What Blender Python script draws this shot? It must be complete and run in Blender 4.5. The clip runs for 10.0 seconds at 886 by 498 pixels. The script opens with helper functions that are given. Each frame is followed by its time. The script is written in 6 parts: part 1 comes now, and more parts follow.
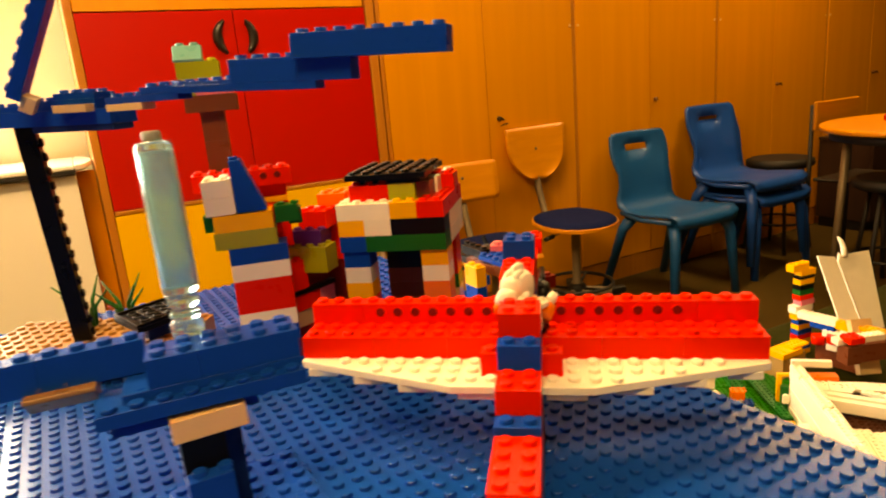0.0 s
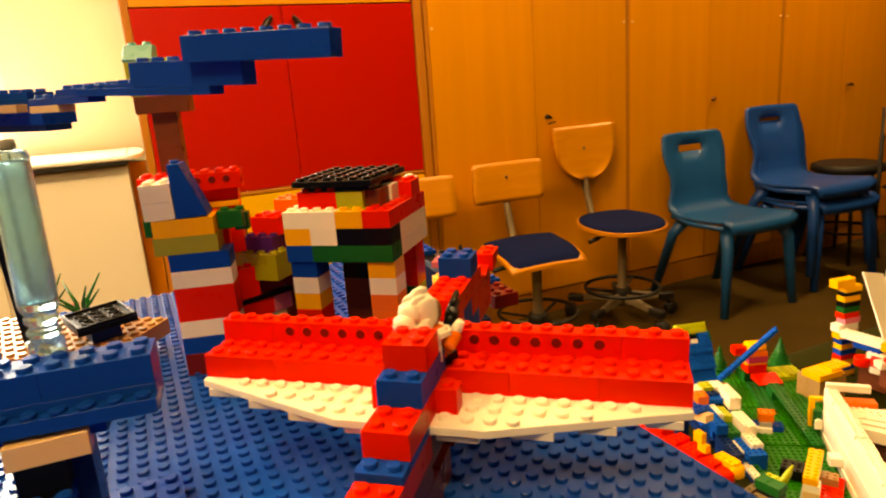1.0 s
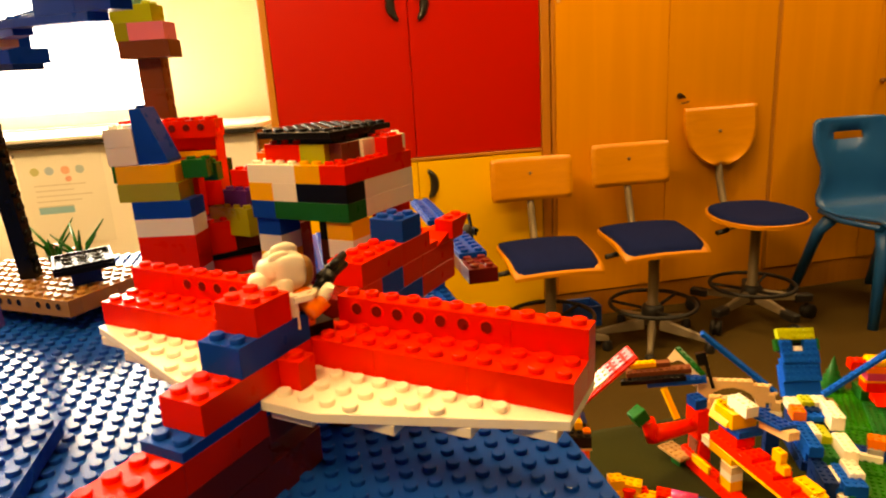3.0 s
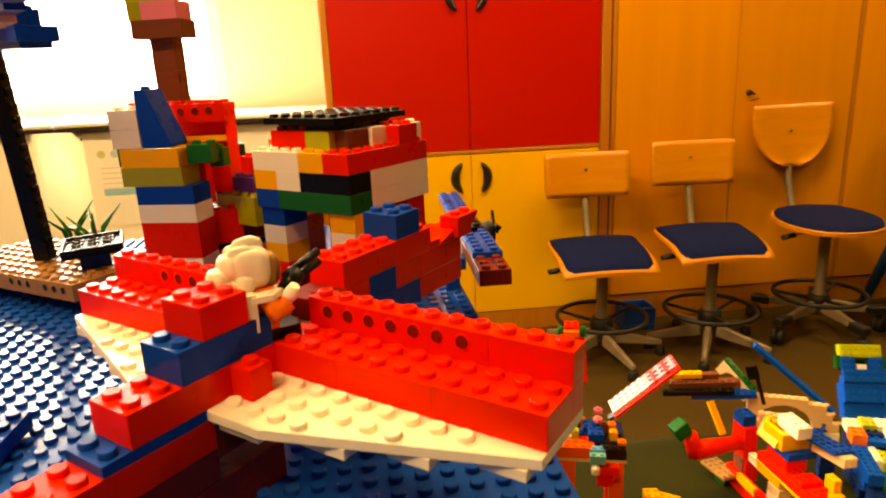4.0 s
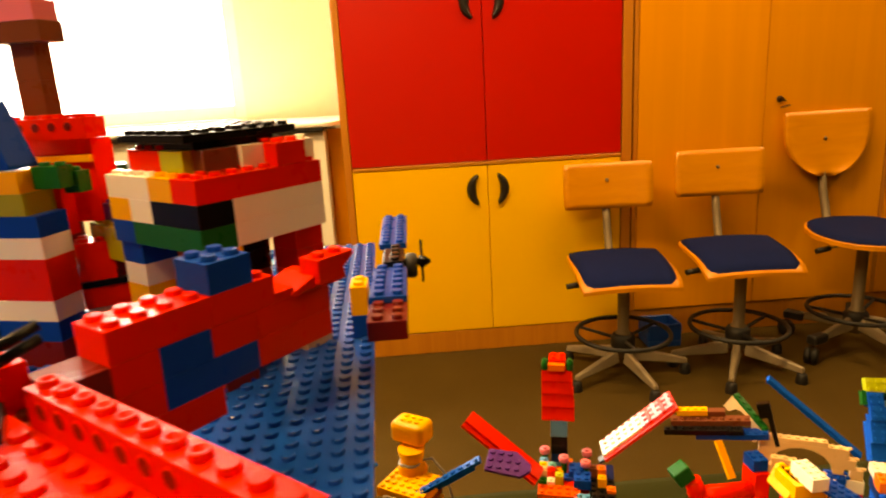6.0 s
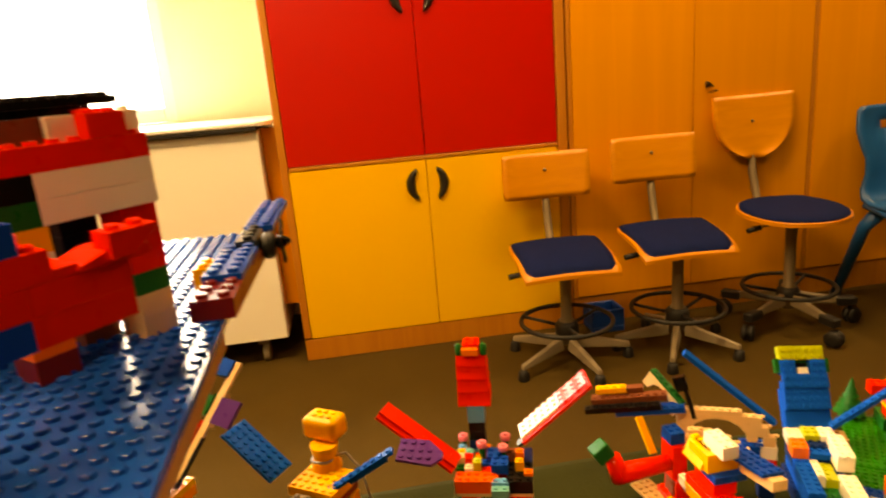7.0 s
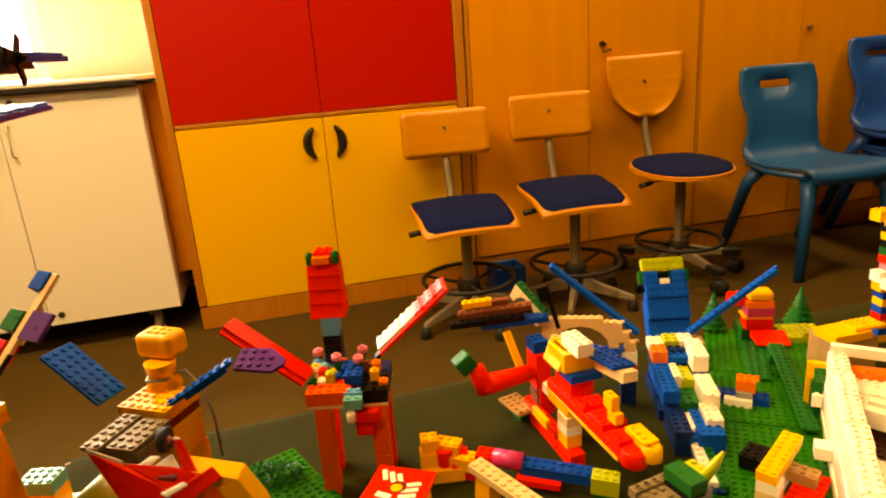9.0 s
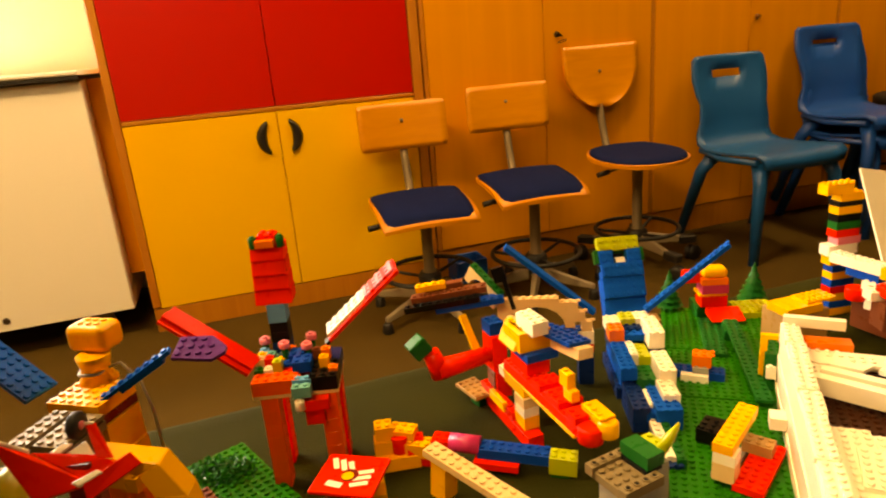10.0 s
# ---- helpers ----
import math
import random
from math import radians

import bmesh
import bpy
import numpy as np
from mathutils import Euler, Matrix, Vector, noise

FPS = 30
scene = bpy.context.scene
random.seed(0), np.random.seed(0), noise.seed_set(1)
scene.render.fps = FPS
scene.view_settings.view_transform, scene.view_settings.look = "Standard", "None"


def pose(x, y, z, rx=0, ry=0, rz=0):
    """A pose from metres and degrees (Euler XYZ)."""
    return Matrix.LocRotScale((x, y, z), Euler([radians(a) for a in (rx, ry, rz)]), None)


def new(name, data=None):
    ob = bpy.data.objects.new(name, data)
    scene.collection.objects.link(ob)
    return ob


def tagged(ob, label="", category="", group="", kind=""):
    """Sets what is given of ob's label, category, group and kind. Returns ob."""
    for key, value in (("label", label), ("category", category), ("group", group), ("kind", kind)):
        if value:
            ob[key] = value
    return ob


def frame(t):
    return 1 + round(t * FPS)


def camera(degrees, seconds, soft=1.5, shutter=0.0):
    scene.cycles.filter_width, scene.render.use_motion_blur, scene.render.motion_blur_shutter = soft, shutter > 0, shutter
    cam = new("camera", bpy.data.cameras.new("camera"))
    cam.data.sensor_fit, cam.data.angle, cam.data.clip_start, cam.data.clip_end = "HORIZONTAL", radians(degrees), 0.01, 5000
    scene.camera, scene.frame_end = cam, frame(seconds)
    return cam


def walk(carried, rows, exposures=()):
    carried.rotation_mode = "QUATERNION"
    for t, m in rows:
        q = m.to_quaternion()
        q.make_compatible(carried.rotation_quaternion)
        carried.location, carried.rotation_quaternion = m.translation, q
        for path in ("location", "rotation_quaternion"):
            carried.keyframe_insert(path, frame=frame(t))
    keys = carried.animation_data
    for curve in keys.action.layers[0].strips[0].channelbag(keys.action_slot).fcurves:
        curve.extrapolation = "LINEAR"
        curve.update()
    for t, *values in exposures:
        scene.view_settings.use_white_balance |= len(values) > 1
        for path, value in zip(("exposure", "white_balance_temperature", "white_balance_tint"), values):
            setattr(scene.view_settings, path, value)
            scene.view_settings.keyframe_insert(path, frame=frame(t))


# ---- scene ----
cam = camera(68.3, 10.0, 2.05, 0.6)
METRES, EYE, TILT, LEAN, TURN = 0.464, 1.03, 0.0, 0.0, 0.0
ROWS = [
    (0.0, 0.0, 0.0, 0.0, -1.18, -14.07, 4.74),
    (0.5, 0.0706, 0.0282, 0.0001, 0.91, -13.95, 4.6),
    (1.0, 0.129, 0.0515, -0.0002, 4.04, -14.04, 4.1),
    (1.5, 0.1837, 0.0748, -0.0058, 7.56, -14.26, 3.29),
    (2.0, 0.2279, 0.0986, -0.0204, 10.69, -14.91, 3.2),
    (3.5, 0.3233, 0.1871, -0.0553, 18.91, -15.12, 2.97),
    (4.0, 0.3325, 0.2209, -0.058, 21.59, -15.36, 2.46),
    (4.5, 0.3389, 0.2652, -0.0586, 23.97, -14.51, 2.62),
    (5.0, 0.3504, 0.3101, -0.0612, 25.25, -13.9, 2.73),
    (6.5, 0.4398, 0.4312, -0.0816, 22.62, -14.72, 3.79),
    (7.0, 0.4837, 0.4561, -0.1082, 19.88, -14.85, 4.67),
    (7.5, 0.525, 0.4761, -0.1527, 17.32, -15.41, 4.99),
    (8.0, 0.5568, 0.4878, -0.2028, 15.26, -16.24, 5.47),
    (8.5, 0.5799, 0.501, -0.2524, 13.48, -17.6, 4.34),
    (9.0, 0.5938, 0.5123, -0.2839, 12.68, -17.16, 3.97),
    (9.5, 0.6029, 0.5272, -0.3138, 11.31, -17.85, 3.72),
    (10.0, 0.6121, 0.5426, -0.3309, 9.22, -17.6, 4.46),
]
walk(cam, [(t, pose(0, 0, EYE, TILT, LEAN, TURN) @ pose(METRES * x, METRES * y, METRES * z, 90 + pitch, roll, yaw)) for t, x, y, z, yaw, pitch, roll in ROWS], [(0.0, -0.16, 8000, 12), (2.0, -0.13, 8060, 12), (4.5, -0.05, 8140, 12), (7.5, -0.05, 8220, 12), (10.0, -0.13, 8300, 12)])

# ---- light ----
world = bpy.data.worlds.new("world")
scene.world = world
world.use_nodes = True
wn = world.node_tree
sky = wn.nodes.new("ShaderNodeTexSky")
sky.sky_type, sky.sun_disc = "NISHITA", False
sky.sun_elevation, sky.sun_rotation = radians(38), radians(330)
wn.links.new(sky.outputs["Color"], wn.nodes["Background"].inputs["Color"])
wn.nodes["Background"].inputs["Strength"].default_value = 0.12

ROOM_YAW = 28.3
ROOM = pose(-0.232, 2.616, 0, 0, 0, ROOM_YAW)     # x along the cupboard wall, -y into the room


def room(x, y, z, rz=0):
    return ROOM @ pose(x, y, z, 0, 0, rz)


def area_lamp(name, m, sx, sy, watts, colour):
    lamp = bpy.data.lights.new(name, "AREA")
    lamp.shape, lamp.size, lamp.size_y, lamp.energy, lamp.color = "RECTANGLE", sx, sy, watts, colour
    ob = new(name, lamp)
    ob.matrix_world = m
    return ob


WARM = (1.0, 0.665, 0.29)
area_lamp("window_light", room(-2.42, 0.52, 1.62) @ pose(0, 0, 0, -90), 1.9, 1.3, 150, (1.0, 0.93, 0.83))
# first panel is added to lift the window side, third as frontal fill
CEILING_LAMPS = [(-1.7, -1.3, 0), (0.2, -0.75, 0), (-1.6, -3.1, 0), (2.15, -0.65, 84)]
for (lx, ly, turn), watts in zip(CEILING_LAMPS, (80, 35, 48, 40)):
    area_lamp("ceiling_panel_light", room(lx, ly, 2.62, turn), 1.15, 0.25, watts, WARM)

# ---- materials ----
MATS = {}


def nodes_of(name):
    m = bpy.data.materials.new(name)
    m.use_nodes = True
    return m, m.node_tree, m.node_tree.nodes["Principled BSDF"]


def link(tree, a, b):
    tree.links.new(a, b)


def varied(tree, bsdf, colour, amount=0.10, scale=40, random_tint=0.0, detail=4):
    """Base colour with cloudy variation, and a tint per object."""
    n = tree.nodes
    tex = n.new("ShaderNodeTexNoise")
    tex.inputs["Scale"].default_value, tex.inputs["Detail"].default_value = scale, detail
    co = n.new("ShaderNodeTexCoord")
    link(tree, co.outputs["Object"], tex.inputs["Vector"])
    ramp = n.new("ShaderNodeMapRange")
    ramp.inputs["To Min"].default_value, ramp.inputs["To Max"].default_value = 1 - amount, 1 + amount
    link(tree, tex.outputs["Fac"], ramp.inputs["Value"])
    hsv = n.new("ShaderNodeHueSaturation")
    hsv.inputs["Color"].default_value = (*colour, 1)
    value = ramp.outputs["Result"]
    if random_tint:
        info = n.new("ShaderNodeObjectInfo")
        r2 = n.new("ShaderNodeMapRange")
        r2.inputs["To Min"].default_value, r2.inputs["To Max"].default_value = 1 - random_tint, 1 + random_tint
        link(tree, info.outputs["Random"], r2.inputs["Value"])
        mul = n.new("ShaderNodeMath")
        mul.operation = "MULTIPLY"
        link(tree, value, mul.inputs[0])
        link(tree, r2.outputs["Result"], mul.inputs[1])
        value = mul.outputs["Value"]
    link(tree, value, hsv.inputs["Value"])
    link(tree, hsv.outputs["Color"], bsdf.inputs["Base Color"])
    return tex, co


def bump(tree, bsdf, height, strength, distance):
    b = tree.nodes.new("ShaderNodeBump")
    b.inputs["Strength"].default_value, b.inputs["Distance"].default_value = strength, distance
    link(tree, height, b.inputs["Height"])
    link(tree, b.outputs["Normal"], bsdf.inputs["Normal"])


PLASTIC = {
    "red": (0.76, 0.013, 0.002), "blue": (0.0015, 0.048, 0.36), "baseblue": (0.002, 0.058, 0.38), "white": (0.90, 0.83, 0.66), "yellow": (0.92, 0.44, 0.008),
    "black": (0.003, 0.003, 0.003), "green": (0.005, 0.105, 0.014), "lime": (0.42, 0.47, 0.02), "tan": (0.76, 0.52, 0.25),
    # the dark red serves dark bricks and also red bricks in shade
    "orange": (0.90, 0.17, 0.012), "dark_and_shaded_red": (0.15, 0.008, 0.005), "brown": (0.16, 0.045, 0.018), "purple": (0.085, 0.018, 0.17),
    "pink": (0.80, 0.20, 0.26), "aqua": (0.13, 0.40, 0.38), "gray": (0.30, 0.29, 0.25), "darktan": (0.20, 0.15, 0.075),
    "magenta": (0.50, 0.03, 0.14), "navy": (0.004, 0.022, 0.12), "brightgreen": (0.008, 0.135, 0.004), "olive": (0.34, 0.33, 0.015),
    "lightblue": (0.10, 0.33, 0.62), "sand": (0.40, 0.23, 0.075), "ochre": (0.34, 0.17, 0.045), "vermilion": (0.90, 0.095, 0.010), "darkbrown": (0.045, 0.014, 0.006), "amber": (0.92, 0.255, 0.008), "azure": (0.001, 0.080, 0.50),
}


def plastic(key):
    if key in MATS:
        return MATS[key]
    m, t, b = nodes_of("plastic_" + key)
    varied(t, b, PLASTIC[key], 0.05, 60, 0.02 if key == "baseblue" else 0.035)
    b.inputs["Roughness"].default_value = 0.24
    b.inputs["IOR"].default_value = 1.5
    b.inputs["Specular IOR Level"].default_value = {"baseblue": 0.20, "blue": 0.07, "black": 0.14, "navy": 0.14, "brown": 0.18, "dark_and_shaded_red": 0.22, "darktan": 0.10, "green": 0.14, "purple": 0.14, "darkbrown": 0.12, "gray": 0.2, "yellow": 0.26, "red": 0.11, "vermilion": 0.2, "azure": 0.03, "brightgreen": 0.12}.get(key, 0.34)
    fine = t.nodes.new("ShaderNodeTexNoise")
    fine.inputs["Scale"].default_value, fine.inputs["Detail"].default_value = 900, 3
    wear = t.nodes.new("ShaderNodeMapRange")
    wear.inputs["To Min"].default_value, wear.inputs["To Max"].default_value = {"baseblue": (0.13, 0.24), "white": (0.30, 0.40)}.get(key, (0.20, 0.40))
    big = t.nodes.new("ShaderNodeTexNoise")
    big.inputs["Scale"].default_value = 110
    co = t.nodes.new("ShaderNodeTexCoord")
    link(t, co.outputs["Object"], fine.inputs["Vector"])
    link(t, co.outputs["Object"], big.inputs["Vector"])
    link(t, big.outputs["Fac"], wear.inputs["Value"])
    link(t, wear.outputs["Result"], b.inputs["Roughness"])
    bump(t, b, fine.outputs["Fac"], 0.04, 0.0003)
    MATS[key] = m
    return m


def clear_plastic():
    if "clear" in MATS:
        return MATS["clear"]
    m, t, b = nodes_of("clear_blue_plastic")
    b.inputs["Base Color"].default_value = (0.55, 0.86, 0.93, 1)
    b.inputs["Roughness"].default_value = 0.10
    b.inputs["IOR"].default_value = 1.40
    b.inputs["Transmission Weight"].default_value = 0.78
    MATS["clear"] = m
    return m


def simple(key, colour, rough=0.5, metal=0.0, amount=0.08, scale=12, bump_scale=0, bump_strength=0.1, bump_distance=0.002, tint=0.0):
    if key in MATS:
        return MATS[key]
    m, t, b = nodes_of(key)
    tex, co = varied(t, b, colour, amount, scale, tint)
    b.inputs["Roughness"].default_value, b.inputs["Metallic"].default_value = rough, metal
    if rough > 0.84:
        b.inputs["Specular IOR Level"].default_value = 0.1
    if bump_scale:
        fine = t.nodes.new("ShaderNodeTexNoise")
        fine.inputs["Scale"].default_value, fine.inputs["Detail"].default_value = bump_scale, 5
        link(t, co.outputs["Object"], fine.inputs["Vector"])
        bump(t, b, fine.outputs["Fac"], bump_strength, bump_distance)
    MATS[key] = m
    return m


def wood(key, light, dark, rough=0.42, stretch=(14, 14, 0.9), tint=0.04):
    """Veneer with grain along local z."""
    if key in MATS:
        return MATS[key]
    m, t, b = nodes_of(key)
    n = t.nodes
    co = n.new("ShaderNodeTexCoord")
    mp = n.new("ShaderNodeMapping")
    mp.inputs["Scale"].default_value = stretch
    link(t, co.outputs["Object"], mp.inputs["Vector"])
    tex = n.new("ShaderNodeTexNoise")
    tex.inputs["Scale"].default_value, tex.inputs["Detail"].default_value, tex.inputs["Distortion"].default_value = 2.2, 8, 0.6
    link(t, mp.outputs["Vector"], tex.inputs["Vector"])
    ramp = n.new("ShaderNodeValToRGB")
    ramp.color_ramp.elements[0].position, ramp.color_ramp.elements[0].color = 0.36, (*dark, 1)
    ramp.color_ramp.elements[1].position, ramp.color_ramp.elements[1].color = 0.64, (*light, 1)
    link(t, tex.outputs["Fac"], ramp.inputs["Fac"])
    info = n.new("ShaderNodeObjectInfo")
    r2 = n.new("ShaderNodeMapRange")
    r2.inputs["To Min"].default_value, r2.inputs["To Max"].default_value = 1 - tint, 1 + tint
    link(t, info.outputs["Random"], r2.inputs["Value"])
    hsv = n.new("ShaderNodeHueSaturation")
    link(t, ramp.outputs["Color"], hsv.inputs["Color"])
    link(t, r2.outputs["Result"], hsv.inputs["Value"])
    link(t, hsv.outputs["Color"], b.inputs["Base Color"])
    b.inputs["Roughness"].default_value = rough
    bump(t, b, tex.outputs["Fac"], 0.05, 0.001)
    MATS[key] = m
    return m


def carpet():
    if "carpet" in MATS:
        return MATS["carpet"]
    m, t, b = nodes_of("carpet")
    n = t.nodes
    co = n.new("ShaderNodeTexCoord")
    fine = n.new("ShaderNodeTexNoise")
    fine.inputs["Scale"].default_value, fine.inputs["Detail"].default_value = 260, 4
    big = n.new("ShaderNodeTexNoise")
    big.inputs["Scale"].default_value, big.inputs["Detail"].default_value = 3.5, 5
    for x in (fine, big):
        link(t, co.outputs["Object"], x.inputs["Vector"])
    mix = n.new("ShaderNodeMix")
    mix.data_type = "RGBA"
    mix.inputs["A"].default_value, mix.inputs["B"].default_value = (0.024, 0.0145, 0.0030, 1), (0.104, 0.063, 0.0125, 1)
    add = n.new("ShaderNodeMath")
    add.operation = "MULTIPLY_ADD"
    add.inputs[1].default_value = 0.45
    link(t, big.outputs["Fac"], add.inputs[0])
    sub = n.new("ShaderNodeMath")
    sub.operation = "MULTIPLY"
    sub.inputs[1].default_value = 0.55
    link(t, fine.outputs["Fac"], sub.inputs[0])
    link(t, sub.outputs["Value"], add.inputs[2])
    link(t, add.outputs["Value"], mix.inputs["Factor"])
    link(t, mix.outputs["Result"], b.inputs["Base Color"])
    b.inputs["Roughness"].default_value = 0.95
    b.inputs["Specular IOR Level"].default_value = 0.1
    bump(t, b, fine.outputs["Fac"], 0.5, 0.004)
    MATS["carpet"] = m
    return m


def glow(key, colour, strength):
    if key in MATS:
        return MATS[key]
    m, t, b = nodes_of(key)
    b.inputs["Base Color"].default_value = (*colour, 1)
    b.inputs["Emission Color"].default_value = (*colour, 1)
    b.inputs["Emission Strength"].default_value = strength
    MATS[key] = m
    return m


RED_PAINT = simple("red_lacquer", (0.46, 0.003, 0.001), 0.34, 0, 0.04, 3, 150, 0.03)
YELLOW_PAINT = simple("yellow_lacquer", (0.88, 0.49, 0.006), 0.34, 0, 0.04, 3, 150, 0.03)
BEECH = wood("beech_veneer", (0.715, 0.276, 0.0130), (0.672, 0.254, 0.0105), 0.42, (9, 9, 0.5))
BEECH_TRIM = wood("beech_trim", (0.50, 0.19, 0.020), (0.44, 0.155, 0.016))
PLYWOOD = wood("chair_plywood", (0.68, 0.262, 0.017), (0.62, 0.228, 0.013), 0.38, (2, 16, 16))
TABLE_EDGE = wood("table_edge_wood", (0.44, 0.23, 0.075), (0.34, 0.165, 0.05), 0.5, (1.5, 20, 20))
# dark ochre for the unseen walls, chosen to hold back bounced light
LOW_BOUNCE_PAINT = simple("low_bounce_wall_paint", (0.15, 0.09, 0.035), 0.8, 0, 0.03, 2.5, 90, 0.06)
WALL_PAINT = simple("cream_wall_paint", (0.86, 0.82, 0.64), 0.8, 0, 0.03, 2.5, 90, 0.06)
WHITE_LAMINATE = simple("white_laminate", (0.88, 0.84, 0.75), 0.38, 0, 0.025, 2.5, 60, 0.03)
# unseen ceiling kept dark so it returns little fill light
DIM_CEILING_PAINT = simple("dim_ceiling_paint", (0.24, 0.19, 0.13), 0.9, 0, 0.03, 2, 60, 0.08)
STEEL = simple("grey_steel", (0.20, 0.15, 0.085), 0.5, 0.35, 0.06, 20)
GREY_PLASTIC = simple("grey_base_plastic", (0.22, 0.175, 0.11), 0.5, 0, 0.06, 20)
DARK = simple("black_rubber", (0.006, 0.005, 0.004), 0.6, 0, 0.1, 30)
NAVY_CLOTH = simple("navy_seat_cloth", (0.0045, 0.011, 0.070), 0.85, 0, 0.15, 30, 700, 0.4, 0.002)
BLUE_SHELL = simple("blue_polypropylene", (0.003, 0.080, 0.29), 0.40, 0, 0.06, 8, 500, 0.08, 0.0006)
BLUE_SHELL_DEEP = simple("deep_blue_polypropylene", (0.004, 0.064, 0.37), 0.40, 0, 0.06, 8, 500, 0.08, 0.0006)
GREEN_CLOTH = simple("dark_green_cloth", (0.020, 0.0205, 0.0011), 0.95, 0, 0.40, 7, 420, 0.5, 0.002)
HANDLE_BLACK = simple("black_handle", (0.014, 0.012, 0.010), 0.3, 0, 0.05, 20)
BRASS = simple("lock_metal", (0.10, 0.08, 0.06), 0.35, 0.9, 0.05, 20)
PAPER = simple("paper", (0.80, 0.78, 0.70), 0.7, 0, 0.02, 6)

# ---- mesh helpers ----


def mesh_of(bm, name, *mats, smooth=False):
    me = bpy.data.meshes.new(name)
    bm.normal_update()
    if smooth:
        for f in bm.faces:
            f.smooth = True
    bm.to_mesh(me)
    bm.free()
    for m in mats:
        me.materials.append(m)
    return me


def part(name, me, parent=None, m=None, label=""):
    """Link mesh data as one object, under parent when given; m is local to it."""
    ob = new(name, me)
    if parent is not None:
        ob.parent = parent
    if m is not None:
        ob.matrix_local = m
    return tagged(ob, label=label)


def thing(name, m, label, category, group="", kind=""):
    ob = new(name)
    ob.empty_display_size = 0.05
    ob.matrix_world = m
    return tagged(ob, label, category, group, kind)


def bevel_all(bm, width, segments=1):
    bmesh.ops.bevel(bm, geom=list(bm.edges), offset=width, segments=segments, profile=0.5, affect="EDGES", clamp_overlap=True)


def box_bm(x0, y0, z0, x1, y1, z1, bevel=0.0, segments=1):
    bm = bmesh.new()
    bmesh.ops.create_cube(bm, size=1)
    for v in bm.verts:
        v.co = Vector((x0 + (v.co.x + 0.5) * (x1 - x0), y0 + (v.co.y + 0.5) * (y1 - y0), z0 + (v.co.z + 0.5) * (z1 - z0)))
    if bevel:
        bevel_all(bm, bevel, segments)
    return bm


def box(name, x0, y0, z0, x1, y1, z1, mat, bevel=0.0, segments=1):
    return mesh_of(box_bm(x0, y0, z0, x1, y1, z1, bevel, segments), name, mat)


def tube_bm(points, radius, sides=10, close=False, bm=None):
    """A round bar along points (radius may be a list)."""
    bm = bm or bmesh.new()
    pts = [Vector(p) for p in points]
    rings = []
    count = len(pts)
    for i, p in enumerate(pts):
        a = pts[i - 1] if (i or close) else p
        b = pts[(i + 1) % count] if (i < count - 1 or close) else p
        d = (b - a).normalized()
        q = d.to_track_quat("Z", "Y")
        r = radius[i] if isinstance(radius, (list, tuple)) else radius
        rings.append([bm.verts.new(p + q @ Vector((r * math.cos(k * math.tau / sides), r * math.sin(k * math.tau / sides), 0))) for k in range(sides)])
    pairs = list(zip(rings, rings[1:])) + ([(rings[-1], rings[0])] if close else [])
    for r0, r1 in pairs:
        for k in range(sides):
            f = bm.faces.new((r0[k], r0[(k + 1) % sides], r1[(k + 1) % sides], r1[k]))
            f.smooth = True
    if not close:
        bm.faces.new(rings[0][::-1])
        bm.faces.new(rings[-1])
    return bm


def prism_bm(outline, z0, z1, bevel=0.0, bm=None):
    """An upright prism over an outline of (x, y)."""
    bm = bm or bmesh.new()
    low = [bm.verts.new((x, y, z0)) for x, y in outline]
    high = [bm.verts.new((x, y, z1)) for x, y in outline]
    n = len(outline)
    bm.faces.new(low[::-1])
    bm.faces.new(high)
    for i in range(n):
        bm.faces.new((low[i], low[(i + 1) % n], high[(i + 1) % n], high[i]))
    bmesh.ops.recalc_face_normals(bm, faces=list(bm.faces))
    if bevel:
        bevel_all(bm, bevel)
    return bm


def lathe_bm(profile, sides=16, bm=None):
    """Turned about z from (radius, z) pairs."""
    bm = bm or bmesh.new()
    rings = [[bm.verts.new((r * math.cos(k * math.tau / sides), r * math.sin(k * math.tau / sides), z)) for k in range(sides)] for r, z in profile]
    for r0, r1 in zip(rings, rings[1:]):
        for k in range(sides):
            f = bm.faces.new((r0[k], r0[(k + 1) % sides], r1[(k + 1) % sides], r1[k]))
            f.smooth = True
    bm.faces.new(rings[0][::-1])
    bm.faces.new(rings[-1])
    return bm


# ---- building bricks: stud pitch 8 mm, plate height 3.2 mm ----
P, H = 0.008, 0.0032


def stud_into(bm, x, y, z, sides=12, r=0.0024, h=0.0017, hollow=False):
    c, s = [math.cos(k * math.tau / sides) for k in range(sides)], [math.sin(k * math.tau / sides) for k in range(sides)]
    rings = [(r, 0), (r, h - 0.0003), (r - 0.0003, h)]
    if hollow:
        rings += [(r * 0.62, h), (r * 0.62, h * 0.2)]
    vs = [[bm.verts.new((x + rr * c[k], y + rr * s[k], z + zz)) for k in range(sides)] for rr, zz in rings]
    for a, b in zip(vs, vs[1:]):
        for k in range(sides):
            bm.faces.new((a[k], a[(k + 1) % sides], b[(k + 1) % sides], b[k])).smooth = True
    bm.faces.new(vs[-1])


MESHES = {}


